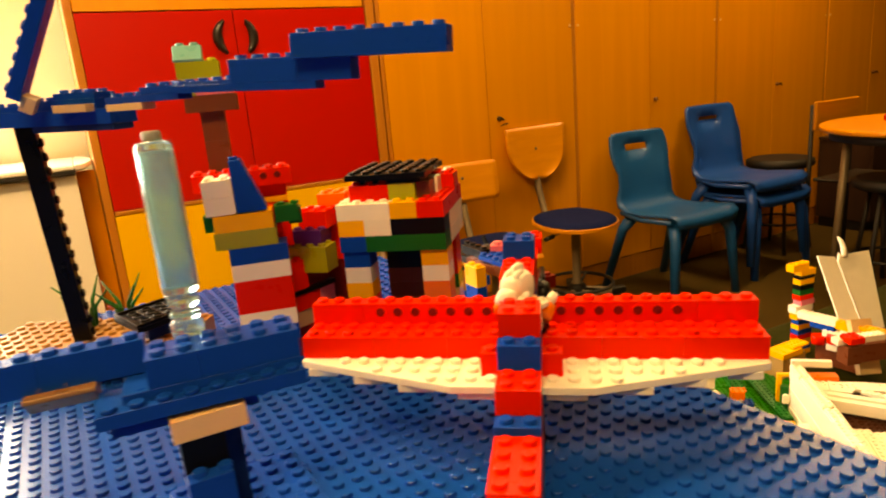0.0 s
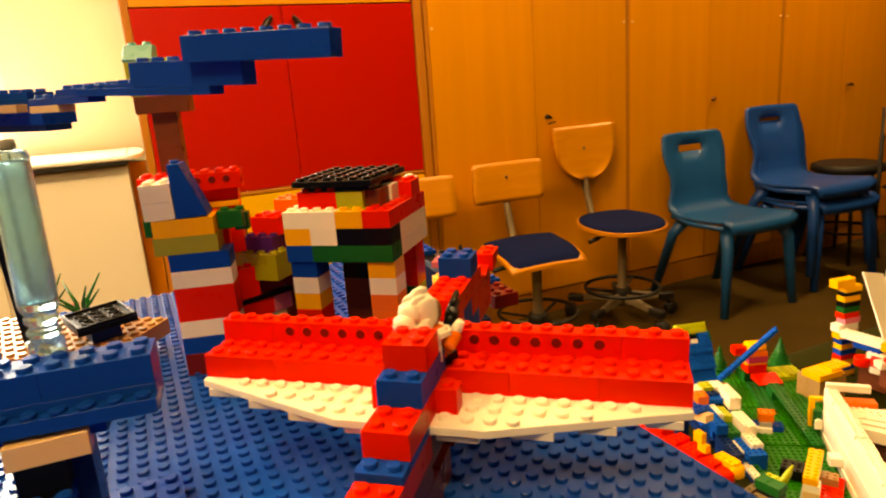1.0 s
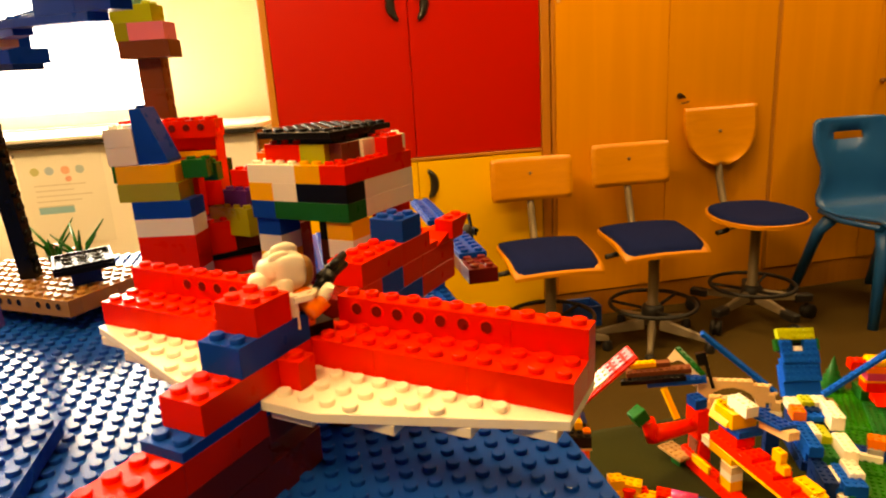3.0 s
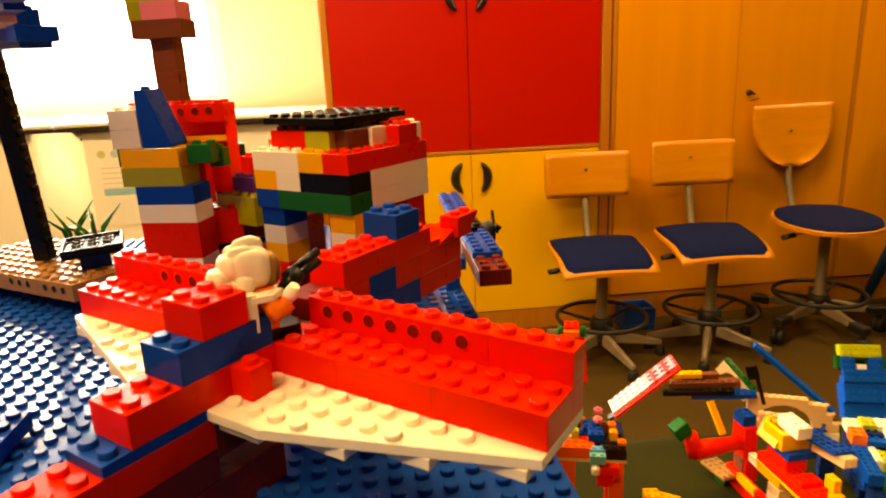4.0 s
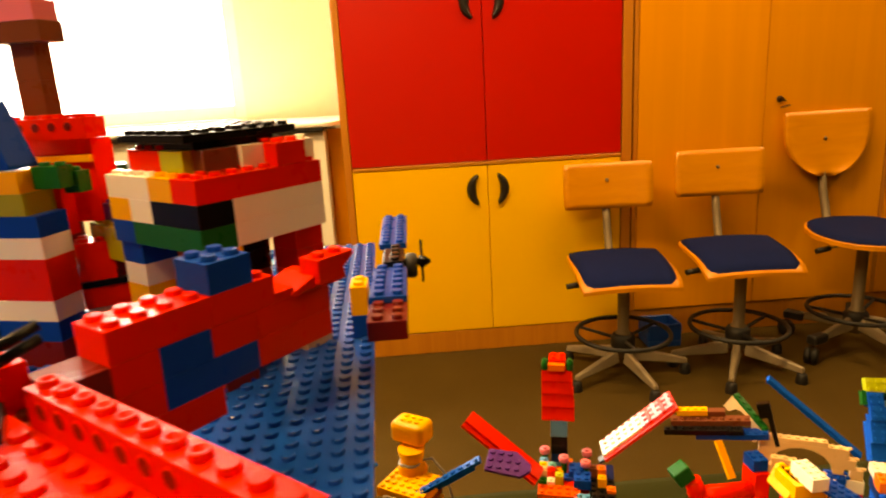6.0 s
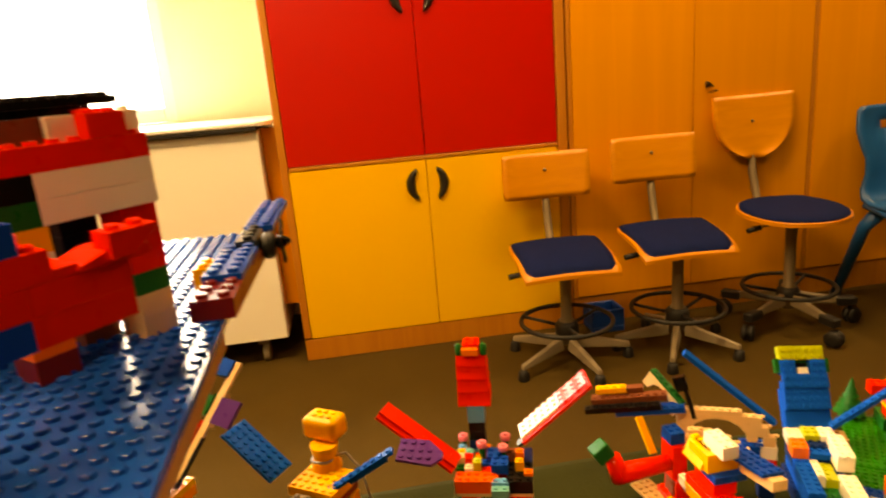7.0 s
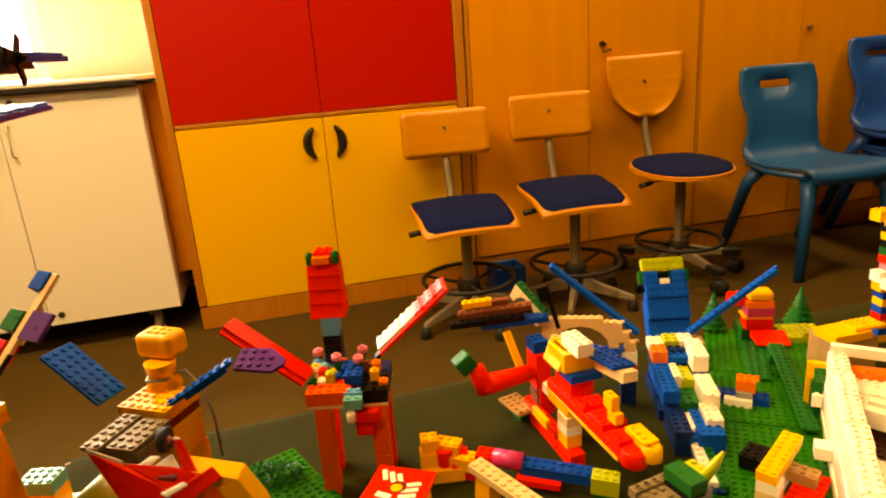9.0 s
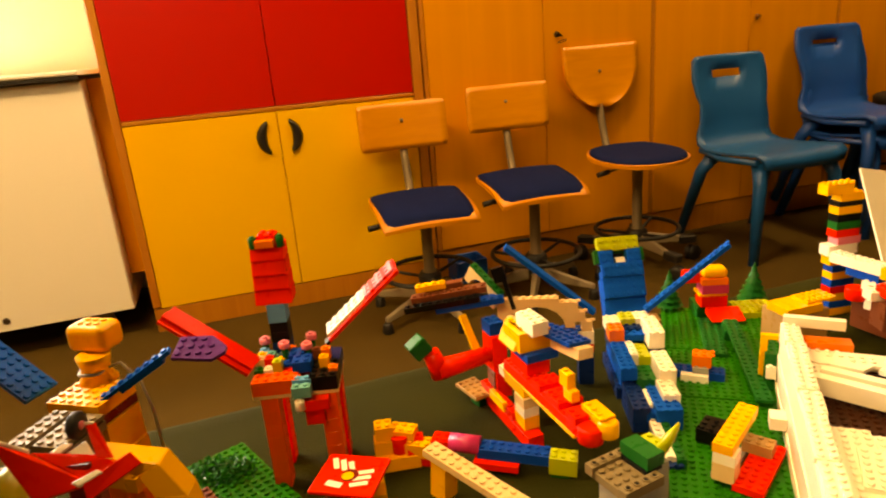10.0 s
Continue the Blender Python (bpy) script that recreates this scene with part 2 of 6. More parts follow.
def brick_mesh(nx, ny, h, key, studs=True, hollow=False, holes=False):
    """nx by ny studs, h plates high; corner at the origin."""
    tag = ("brick", nx, ny, h, key, studs, hollow, holes)
    if tag in MESHES:
        return MESHES[tag]
    g = 0.00003
    bm = box_bm(g, g, 0.00003, nx * P - g, ny * P - g, h * H, 0.00014)
    if studs:
        for i in range(math.ceil(nx) if nx % 1 else int(nx)):
            for j in range(int(ny)):
                stud_into(bm, (i + 0.5) * P, (j + 0.5) * P, h * H, hollow=hollow)
    mats = [plastic(key)]
    if holes:
        # no real bore: a darker disc paints the shade inside each hole
        mats.append(plastic("dark_and_shaded_red" if key == "red" else "black"))
        first = len(bm.faces)
        for i in range(1, int(nx)):
            for y, d in ((-0.00002, 1), (ny * P + 0.00002, -1)):
                outer = [Vector((i * P + 0.0027 * math.cos(k * math.tau / 12), y, 0.0058 + 0.0027 * math.sin(k * math.tau / 12))) for k in range(12)]
                inner = [Vector((i * P + 0.0020 * math.cos(k * math.tau / 12), y + d * 0.0003, 0.0058 + 0.0020 * math.sin(k * math.tau / 12))) for k in range(12)]
                vo, vi = [bm.verts.new(v) for v in outer], [bm.verts.new(v - Vector((0, d * 0.0006, 0))) for v in inner]
                for k in range(12):
                    bm.faces.new((vo[k], vo[(k + 1) % 12], vi[(k + 1) % 12], vi[k]))
                bm.faces.new(vi).material_index = 1
        bmesh.ops.recalc_face_normals(bm, faces=list(bm.faces))
    MESHES[tag] = mesh_of(bm, "brick", *mats)
    return MESHES[tag]


def slope_mesh(nx, ny, h, key, top=1.0, side="y", inverted=False):
    """Roof brick: the face at low y (or low x) slopes back to `top` studs at the top."""
    tag = ("slope", nx, ny, h, key, top, side, inverted)
    if tag in MESHES:
        return MESHES[tag]
    d = (ny if side == "y" else nx) * P
    lip = min(0.0015, h * H * 0.3)
    w = (nx if side == "y" else ny) * P
    if inverted:
        prof = [(d - top * P, 0), (d, 0), (d, h * H), (0, h * H), (0, h * H - lip)]
    else:
        prof = [(0, 0), (d, 0), (d, h * H), (d - top * P, h * H), (0, lip)]
    bm = bmesh.new()
    a = [bm.verts.new((0.00006, y, z)) for y, z in prof]
    b = [bm.verts.new((w - 0.00006, y, z)) for y, z in prof]
    bm.faces.new(a[::-1])
    bm.faces.new(b)
    for i in range(len(prof)):
        bm.faces.new((a[i], a[(i + 1) % len(prof)], b[(i + 1) % len(prof)], b[i]))
    bmesh.ops.recalc_face_normals(bm, faces=list(bm.faces))
    bevel_all(bm, 0.00025)
    for i in range(int(w / P + 0.01)):
        for j in range(int(d / P + 0.01) if inverted else int(top + 0.01)):
            stud_into(bm, (i + 0.5) * P, d - (j + 0.5) * P, h * H)
    if side == "x":
        bm.transform(Matrix(((0, 1, 0, 0), (1, 0, 0, 0), (0, 0, 1, 0), (0, 0, 0, 1))))
        bmesh.ops.reverse_faces(bm, faces=list(bm.faces))
    MESHES[tag] = mesh_of(bm, "slope_brick", plastic(key))
    return MESHES[tag]


def round_mesh(r, h, key, sides=18, stud=True):
    tag = ("round", r, h, key, stud)
    if tag not in MESHES:
        bm = lathe_bm([(r - 0.0003, 0), (r, 0.0003), (r, h * H - 0.0003), (r - 0.0003, h * H)], sides)
        if stud:
            stud_into(bm, 0, 0, h * H)
        MESHES[tag] = mesh_of(bm, "round_brick", plastic(key))
    return MESHES[tag]


def arch_mesh(nx, ny, h, key, legs=1.0, rise=None):
    """Arch brick along x: open between legs underneath."""
    tag = ("arch", nx, ny, h, key, legs)
    if tag in MESHES:
        return MESHES[tag]
    w, z = nx * P, h * H
    rise = rise or z - 0.0035
    pts = [(0, 0), (legs * P, 0)]
    for k in range(9):
        a = math.pi * (1 - k / 8)
        pts.append((w / 2 + (w / 2 - legs * P) * math.cos(a), rise * math.sin(a) * 0.98 + 0.0002))
    pts += [(w - legs * P, 0), (w, 0), (w, z), (0, z)]
    bm = bmesh.new()
    a = [bm.verts.new((x, 0.00006, q)) for x, q in pts]
    b = [bm.verts.new((x, ny * P - 0.00006, q)) for x, q in pts]
    bm.faces.new(a)
    bm.faces.new(b[::-1])
    for i in range(len(pts)):
        bm.faces.new((a[i], b[i], b[(i + 1) % len(pts)], a[(i + 1) % len(pts)]))
    bmesh.ops.recalc_face_normals(bm, faces=list(bm.faces))
    for i in range(int(nx)):
        for j in range(int(ny)):
            stud_into(bm, (i + 0.5) * P, (j + 0.5) * P, z)
    MESHES[tag] = mesh_of(bm, "arch_brick", plastic(key))
    return MESHES[tag]


def wedge_mesh(outline, h, key, studs=True, margin=0.45):
    """A plate over any outline in studs, with studs wherever they fit."""
    tag = ("wedge", tuple(outline), h, key, studs)
    if tag in MESHES:
        return MESHES[tag]
    bm = prism_bm([(x * P, y * P) for x, y in outline], 0, h * H, 0.00025)
    n = len(outline)

    def inside(x, y):
        signs = []
        for i in range(n):
            (ax, ay), (bx, by) = outline[i], outline[(i + 1) % n]
            ln = math.hypot(bx - ax, by - ay)
            signs.append(((bx - ax) * (y - ay) - (by - ay) * (x - ax)) / ln)
        return min(signs) > margin * 0.75 or max(signs) < -margin * 0.75

    if studs:
        xs, ys = [p[0] for p in outline], [p[1] for p in outline]
        for i in range(math.floor(min(xs)), math.ceil(max(xs))):
            for j in range(math.floor(min(ys)), math.ceil(max(ys))):
                if inside(i + 0.5, j + 0.5):
                    stud_into(bm, (i + 0.5) * P, (j + 0.5) * P, h * H)
    MESHES[tag] = mesh_of(bm, "wedge_plate", plastic(key))
    return MESHES[tag]


class Build:
    """A toy built of bricks: an Empty with one object for each brick. Places are in studs and plates."""

    def __init__(self, name, label, category, m, group=""):
        self.root = thing(name, m, label, category, group)
        self.frame = Matrix.Identity(4)

    def put(self, name, me, x, y, z, rz=0, rx=0, ry=0, label=""):
        return part(name, me, self.root, self.frame @ pose(x * P, y * P, z * H, rx, ry, rz), label)

    def b(self, x, y, z, nx, ny, h, key, rz=0, rx=0, ry=0, **kw):
        return self.put("plate" if h < 3 else "brick", brick_mesh(nx, ny, h, key, **kw), x, y, z, rz, rx, ry)

    def slope(self, x, y, z, nx, ny, h, key, top=1.0, rz=0, inverted=False):
        return self.put("slope_brick", slope_mesh(nx, ny, h, key, top, "y", inverted), x, y, z, rz)

    def round(self, x, y, z, r, h, key, stud=True):
        return self.put("round_brick", round_mesh(r, h, key, stud=stud), x, y, z)


def axes(origin, along, across):
    """A pose whose x runs along, and whose y leans towards across."""
    x = Vector(along).normalized()
    y = Vector(across)
    y = (y - x * y.dot(x)).normalized()
    z = x.cross(y)
    m = Matrix((x, y, z)).transposed().to_4x4()
    m.translation = origin
    return m

# ---- the room ----
X0, X1, Y0, Y1, TOP = -3.9, 5.2, -5.2, 0.55, 2.7
FLOOR = -0.012


def setting(name, me, m, label, category):
    ob = new(name, me)
    ob.matrix_world = m
    return tagged(ob, label, category, kind="structure")


setting("floor", box("floor", X0 - 0.2, Y0 - 0.2, -0.1, X1 + 0.2, Y1 + 0.2, FLOOR, carpet()), ROOM, "brown-grey carpet floor of a classroom", "floor")
setting("ceiling", box("ceiling", X0 - 0.2, Y0 - 0.2, TOP, X1 + 0.2, Y1 + 0.2, TOP + 0.12, DIM_CEILING_PAINT), ROOM, "unseen ceiling, darkened to cut bounced light", "ceiling")
# three walls out of view, darkened so that shadows stay deep
setting("wall_west", box("wall", X0 - 0.2, Y0, -0.05, X0, Y1, TOP, LOW_BOUNCE_PAINT), ROOM, "unseen room wall, dark ochre to cut bounced light", "wall")
setting("wall_east", box("wall", X1, Y0, -0.05, X1 + 0.2, Y1, TOP, LOW_BOUNCE_PAINT), ROOM, "unseen room wall, dark ochre to cut bounced light", "wall")
setting("wall_south", box("wall", X0 - 0.2, Y0 - 0.2, -0.05, X1 + 0.2, Y0, TOP, LOW_BOUNCE_PAINT), ROOM, "unseen room wall, dark ochre to cut bounced light", "wall")
# north wall, with a wide window opening above the low white cupboard
WX0, WX1, WZ0, WZ1 = -3.4, -1.43, 0.886, 2.45
bm = bmesh.new()
for a in ((X0 - 0.2, -0.05, WX0, TOP), (WX1, -0.05, X1 + 0.2, TOP), (WX0, -0.05, WX1, WZ0), (WX0, WZ1, WX1, TOP)):
    piece = box_bm(a[0], Y1, a[1], a[2], Y1 + 0.2, a[3])
    tmp = bpy.data.meshes.new("tmp")
    piece.to_mesh(tmp)
    piece.free()
    bm.from_mesh(tmp)
    bpy.data.meshes.remove(tmp)
setting("wall_north", mesh_of(bm, "wall", WALL_PAINT), ROOM, "cream painted wall with a wide bright window", "wall")

win = thing("window_1", room((WX0 + WX1) / 2, Y1 + 0.08, WZ0), "wide bright window with white frame and daylight outside", "window", kind="structure")
ww, wh = (WX1 - WX0), WZ1 - WZ0
FRAME_WHITE = simple("white_window_frame", (0.82, 0.80, 0.74), 0.4, 0, 0.02, 4)
for sx in (-1, 1):
    part("window_frame", box("frame", sx * ww / 2 - 0.03 - sx * 0.031, -0.03, 0.002, sx * ww / 2 + 0.03 - sx * 0.031, 0.03, wh - 0.002, FRAME_WHITE, 0.004), win)
for z in (0.031, wh - 0.031):
    part("window_frame", box("frame", -ww / 2 + 0.062, -0.03, z - 0.028, ww / 2 - 0.062, 0.03, z + 0.028, FRAME_WHITE, 0.004), win)
day = new("backdrop", box("backdrop", -2.6, 0, -1.2, 2.6, 0.02, 1.9, glow("daylight", (1.0, 0.98, 0.92), 9.0)))
day.matrix_world = room((WX0 + WX1) / 2, Y1 + 0.35, 1.6)
tagged(day, "bright overcast daylight outside the window", "backdrop", kind="structure")

# skirting board along the cupboard wall is the plinth of the wardrobes; ceiling lights
# housings for all four panels, the two added fill lights included
for lx, ly, turn in CEILING_LAMPS:
    lamp = thing("ceiling_light", room(lx, ly, 2.64, turn), "long white ceiling light with lit diffuser, set out of view", "light", "ceiling lights")
    part("frame", box("frame", -0.62, -0.16, 0.015, 0.62, 0.16, 0.058, FRAME_WHITE, 0.006), lamp)
    part("diffuser", box("diffuser", -0.59, -0.13, 0.0, 0.59, 0.13, 0.0135, glow("lamp_diffuser", (1.0, 0.82, 0.55), 3.0), 0.004), lamp)


def crescent(r, width, thick, flip):
    """A moon-shaped pull with a rounded face, in the xz plane, proud of the door at y = 0."""
    bm = bmesh.new()
    n = 18
    rows = []
    for k in range(n + 1):
        a = radians(-70 + 140 * k / n)
        w = width * math.sin(math.pi * (0.06 + 0.88 * k / n)) ** 0.55
        s = -1 if flip else 1
        row = []
        for q in range(9):
            f = q / 8
            rr = r - w * f
            row.append(bm.verts.new((s * (rr * math.cos(a) + 0.002 * f - r), -thick * math.sin(math.pi * f) ** 0.6 if 0 < q < 8 else 0.0, rr * math.sin(a))))
        rows.append(row)
    for a, b in zip(rows, rows[1:]):
        for k in range(9):
            bm.faces.new((a[k], a[(k + 1) % 9], b[(k + 1) % 9], b[k])).smooth = True
    bm.faces.new(rows[0][::-1])
    bm.faces.new(rows[-1])
    bmesh.ops.recalc_face_normals(bm, faces=list(bm.faces))
    return mesh_of(bm, "handle", HANDLE_BLACK)


# ---- cupboard with red upper and yellow lower doors ----
cup = thing("cupboard", room(-0.48, 0, 0), "beech cupboard with red upper doors and yellow lower doors", "cupboard")
DW = 0.4825          # half the width of the door pair
part("side_panel", box("side", -0.510, -0.012, 0.08, -DW - 0.002, 0.5, 2.1, BEECH_TRIM, 0.002), cup)
part("side_panel", box("side", DW + 0.009, -0.012, 0.08, 0.526, 0.5, 2.1, BEECH_TRIM, 0.002), cup)
part("plinth", box("plinth", -0.510, -0.006, FLOOR, 0.526, 0.5, 0.072, BEECH_TRIM, 0.002), cup)
part("rail", box("rail", -DW, -0.010, 0.6985, DW + 0.007, 0.48, 0.7120, BEECH_TRIM, 0.002), cup)
part("rail", box("rail", -DW, -0.010, 1.342, DW, 0.48, 1.43, BEECH, 0.002), cup)
part("top_panel", box("top", -DW, -0.010, 1.432, DW, 0.48, 2.1, BEECH, 0.002), cup)
part("back_panel", box("back", -DW, 0.03, 0.08, DW, 0.48, 0.696, BEECH_TRIM), cup)
part("back_panel", box("back", -DW, 0.03, 0.72, DW, 0.48, 1.34, BEECH_TRIM), cup)
for z0, z1, mat, label, hz in ((0.0745, 0.6965, YELLOW_PAINT, "yellow lacquered door with black crescent handle", 0.610), (0.7140, 1.339, RED_PAINT, "red lacquered door with black crescent handle", 1.252)):
    for s in (-1, 1):
        xa, xb = (-DW - 0.0004, -0.0012) if s < 0 else (0.0012, DW + 0.0055)
        door = part("door", box("door", xa, -0.008, z0, xb, 0.028, z1, mat, 0.0015), cup, None, label)
        part("handle", crescent(0.062, 0.037, 0.015, s < 0), door, pose(s * 0.078, -0.0082, hz), "black crescent handle")

# ---- tall beech wardrobes along the wall ----
CAP = simple("pale_cap", (0.80, 0.52, 0.20), 0.5)
BROWN_LOCK = simple("brown_lock", (0.22, 0.085, 0.02), 0.45, 0.2)
for i in range(5):
    x = 0.054 + i * 0.9645
    war = thing("wardrobe", room(x, 0, 0), "tall beech veneer wardrobe with two plain locked doors", "wardrobe", "wardrobes along the wall")
    part("side_panel", box("side", 0.0, -0.004, 0.1, 0.016, 0.5, 2.1, BEECH_TRIM, 0.0015), war)
    part("plinth", box("plinth", 0.0, -0.002, FLOOR, 0.961, 0.5, 0.098, BEECH_TRIM, 0.002), war)
    part("carcass", box("carcass", 0.018, 0.024, 0.1, 0.961, 0.5, 2.1, BEECH_TRIM), war)
    for k in range(2):
        a, b = (0.018, 0.482) if k == 0 else (0.485, 0.960)
        door = part("door", box("door", a, -0.006, 0.101, b, 0.022, 2.1, BEECH, 0.0012), war)
        part("hinge_cap", mesh_of(lathe_bm([(0.006, 0), (0.006, 0.003), (0.004, 0.004)], 10), "cap", CAP), door, pose(b - 0.012 if k else a + 0.012, -0.0062, 1.243, 90))
        if k:
            lock = part("lock", mesh_of(lathe_bm([(0.011, 0), (0.011, 0.006), (0.008, 0.010), (0.008, 0.016)], 14), "lock", BRASS if i == 0 else BROWN_LOCK), door, pose(a + 0.052 - 0.02 * (i > 0), -0.0062, 0.87 + 0.006 * i, 90), "dark metal lock" if i == 0 else "small brown lock")
            if i in (0, 2, 3):
                bm = box_bm(-0.0015, -0.012, 0.016, 0.0015, 0.012, 0.034, 0.0008)
                part("key", mesh_of(bm, "key", BRASS if i == 0 else BROWN_LOCK), lock, pose(0, 0, 0, 0, 0, 50))
            if i == 0:
                bm = tube_bm([(0.016 * math.cos(a), 0.016 * math.sin(a), 0) for a in [k2 * math.tau / 14 for k2 in range(14)]], 0.0016, 6, True)
                part("key_ring", mesh_of(bm, "ring", DARK), lock, pose(0.01, -0.026, 0.026, 70, 20, 0))

# ---- white cupboard on castors ----
cart = thing("storage_cart", room(-1.075, 0.0, 0), "white laminate cupboard on castors with poster sheets", "cupboard")
CL = 0.815
part("body", box("body", -CL, 0.02, 0.085, 0.026, 0.48, 0.852, WHITE_LAMINATE, 0.002), cart)
part("worktop", box("top", -CL - 0.01, -0.03, 0.8665, 0.026, 0.50, 0.882, simple("white_top", (0.82, 0.80, 0.74), 0.3, 0, 0.02, 4), 0.004), cart)
part("edge_strip", box("edge", -CL - 0.008, -0.027, 0.853, 0.026, 0.495, 0.866, DARK, 0.002), cart, None, "black worktop edge strip")
bm = prism_bm([(0.054 * math.sin(k * math.pi / 12) , -0.03 + 0.265 * (1 - math.cos(k * math.pi / 12))) for k in range(13)], 0.8665, 0.882, 0.002)
part("worktop_end", mesh_of(bm, "top_end", simple("white_top", (0.82, 0.80, 0.74), 0.3)), cart, pose(0.027, 0, 0))
SPLIT = -0.392       # where the two doors meet
PALE_STEEL = simple("pale_steel", (0.50, 0.42, 0.30), 0.4, 0.4, 0.04, 20)
for a, b in ((-CL + 0.002, SPLIT - 0.0015), (SPLIT + 0.0015, 0.0245)):
    door = part("door", box("door", a, 0.0, 0.09, b, 0.0185, 0.848, WHITE_LAMINATE, 0.0015), cart, None, "white cupboard door")
    hx = SPLIT - 0.027 if a < -0.5 else SPLIT + 0.027
    part("handle", mesh_of(tube_bm([(hx, -0.002, 0.66), (hx, -0.022, 0.664), (hx, -0.026, 0.675), (hx, -0.026, 0.745), (hx, -0.022, 0.756), (hx, -0.002, 0.76)], 0.0035, 8), "handle", PALE_STEEL), door, None, "steel bar handle")
    part("lock", mesh_of(lathe_bm([(0.011, 0), (0.011, 0.004), (0.008, 0.006)], 12), "lock", BRASS), door, pose(SPLIT + 0.048 if a > -0.5 else a + 0.05, -0.0002, 0.825 if a < -0.5 else 0.826, 90))
    part("lock", mesh_of(lathe_bm([(0.011, 0), (0.011, 0.004), (0.008, 0.006)], 12), "lock", BRASS), door, pose(SPLIT + 0.040 if a > -0.5 else a + 0.05, -0.0002, 0.125, 90))
for x in (-CL + 0.06, -0.065):
    for y in (0.06, 0.42):
        castor = part("castor", mesh_of(lathe_bm([(0.016, -0.012), (0.032, -0.012), (0.034, -0.008), (0.034, 0.008), (0.032, 0.012), (0.016, 0.012)], 18), "wheel", GREY_PLASTIC), cart, pose(x, y, 0.0345 + FLOOR, 90, 0, 90))
        part("fork", box("fork", -0.018, -0.03, -0.029, 0.018, 0.012, 0.0, STEEL, 0.003), castor, pose(0, 0.036, 0.0, 0, 0, 0) @ pose(0, 0, 0, 90))

cart2 = thing("storage_cart", room(-1.075 - CL - 0.022, 0.0, 0), "white laminate cupboard with plain doors under the window", "cupboard")
part("body", box("body", -CL, 0.02, 0.085, 0.0, 0.48, 0.852, WHITE_LAMINATE, 0.002), cart2)
part("worktop", box("top", -CL, -0.03, 0.8665, 0.008, 0.50, 0.882, simple("white_top", (0.82, 0.80, 0.74), 0.3), 0.004), cart2)
part("edge_strip", box("edge", -CL, -0.027, 0.853, 0.008, 0.495, 0.866, DARK, 0.002), cart2, None, "black worktop edge strip")
part("plinth", box("plinth", -CL + 0.03, 0.05, FLOOR, -0.03, 0.45, 0.084, DARK, 0.002), cart2)
# bowed end post of the second cupboard, standing a little proud of its doors
bm = prism_bm([(0.062 - 0.088 * math.cos(k * math.pi / 14), 0.014 - 0.052 * math.sin(k * math.pi / 14)) for k in range(15)], 0.085, 0.8525)
for f in bm.faces:
    f.smooth = abs(f.normal.z) < 0.5
part("end_post", mesh_of(bm, "end_post", WHITE_LAMINATE), cart2, pose(-0.062, 0, 0), "bowed white end post")
for a, b in ((-CL + 0.002, -CL / 2 - 0.0015), (-CL / 2 + 0.0015, -0.002)):
    door = part("door", box("door", a, 0.0, 0.09, b, 0.0185, 0.848, WHITE_LAMINATE, 0.0015), cart2, None, "white cupboard door")
    hx = -CL / 2 - 0.032 if a < -0.5 else -CL / 2 + 0.032
    part("handle", mesh_of(tube_bm([(hx, -0.002, 0.66), (hx, -0.022, 0.664), (hx, -0.026, 0.675), (hx, -0.026, 0.745), (hx, -0.022, 0.756), (hx, -0.002, 0.76)], 0.0035, 8), "handle", STEEL), door, None, "steel bar handle")

part("filler_panel", box("filler", 0.0265, 0.090, 0.190, 0.082, 0.106, 0.852, BEECH, 0.001), cart, None, "beech filler panel closing the gap")

# printed sheet on one cupboard door, with coloured dots, grey bars and a blue bar
sheet = thing("poster", room(-1.075 - 0.62, -0.0012, 0.515), "white printed sheet with coloured dots on the cupboard door", "poster")
part("sheet", box("sheet", -0.135, -0.001, 0.0, 0.135, 0.0, 0.32, PAPER), sheet)
for k, (colour, dx) in enumerate((((0.50, 0.52, 0.25), -0.08), ((0.40, 0.52, 0.62), -0.035), ((0.75, 0.42, 0.30), 0.015), ((0.40, 0.52, 0.55), 0.06))):
    part("dot", mesh_of(lathe_bm([(0.014, 0), (0.014, 0.0006)], 16), "dot", simple("ink_%s" % "abcd"[k], colour, 0.7, 0, 0.02)), sheet, pose(dx, -0.0011, 0.255, 90))
for k in range(5):
    part("text_bar", box("bar", -0.09, -0.0016, 0.205 - k * 0.018, (0.07, 0.03, 0.085, 0.05, 0.02)[k], -0.001, 0.209 - k * 0.018, simple("ink_grey", (0.62, 0.58, 0.50), 0.7)), sheet)
part("blue_bar", box("bar", -0.09, -0.0016, 0.110, 0.02, -0.001, 0.133, simple("ink_blue", (0.25, 0.50, 0.62), 0.7)), sheet)
part("red_dot", mesh_of(lathe_bm([(0.010, 0), (0.010, 0.0006)], 14), "dot", simple("ink_red", (0.75, 0.38, 0.30), 0.7)), sheet, pose(0.02, -0.0011, 0.225, 90))

# ---- swivel chairs ----


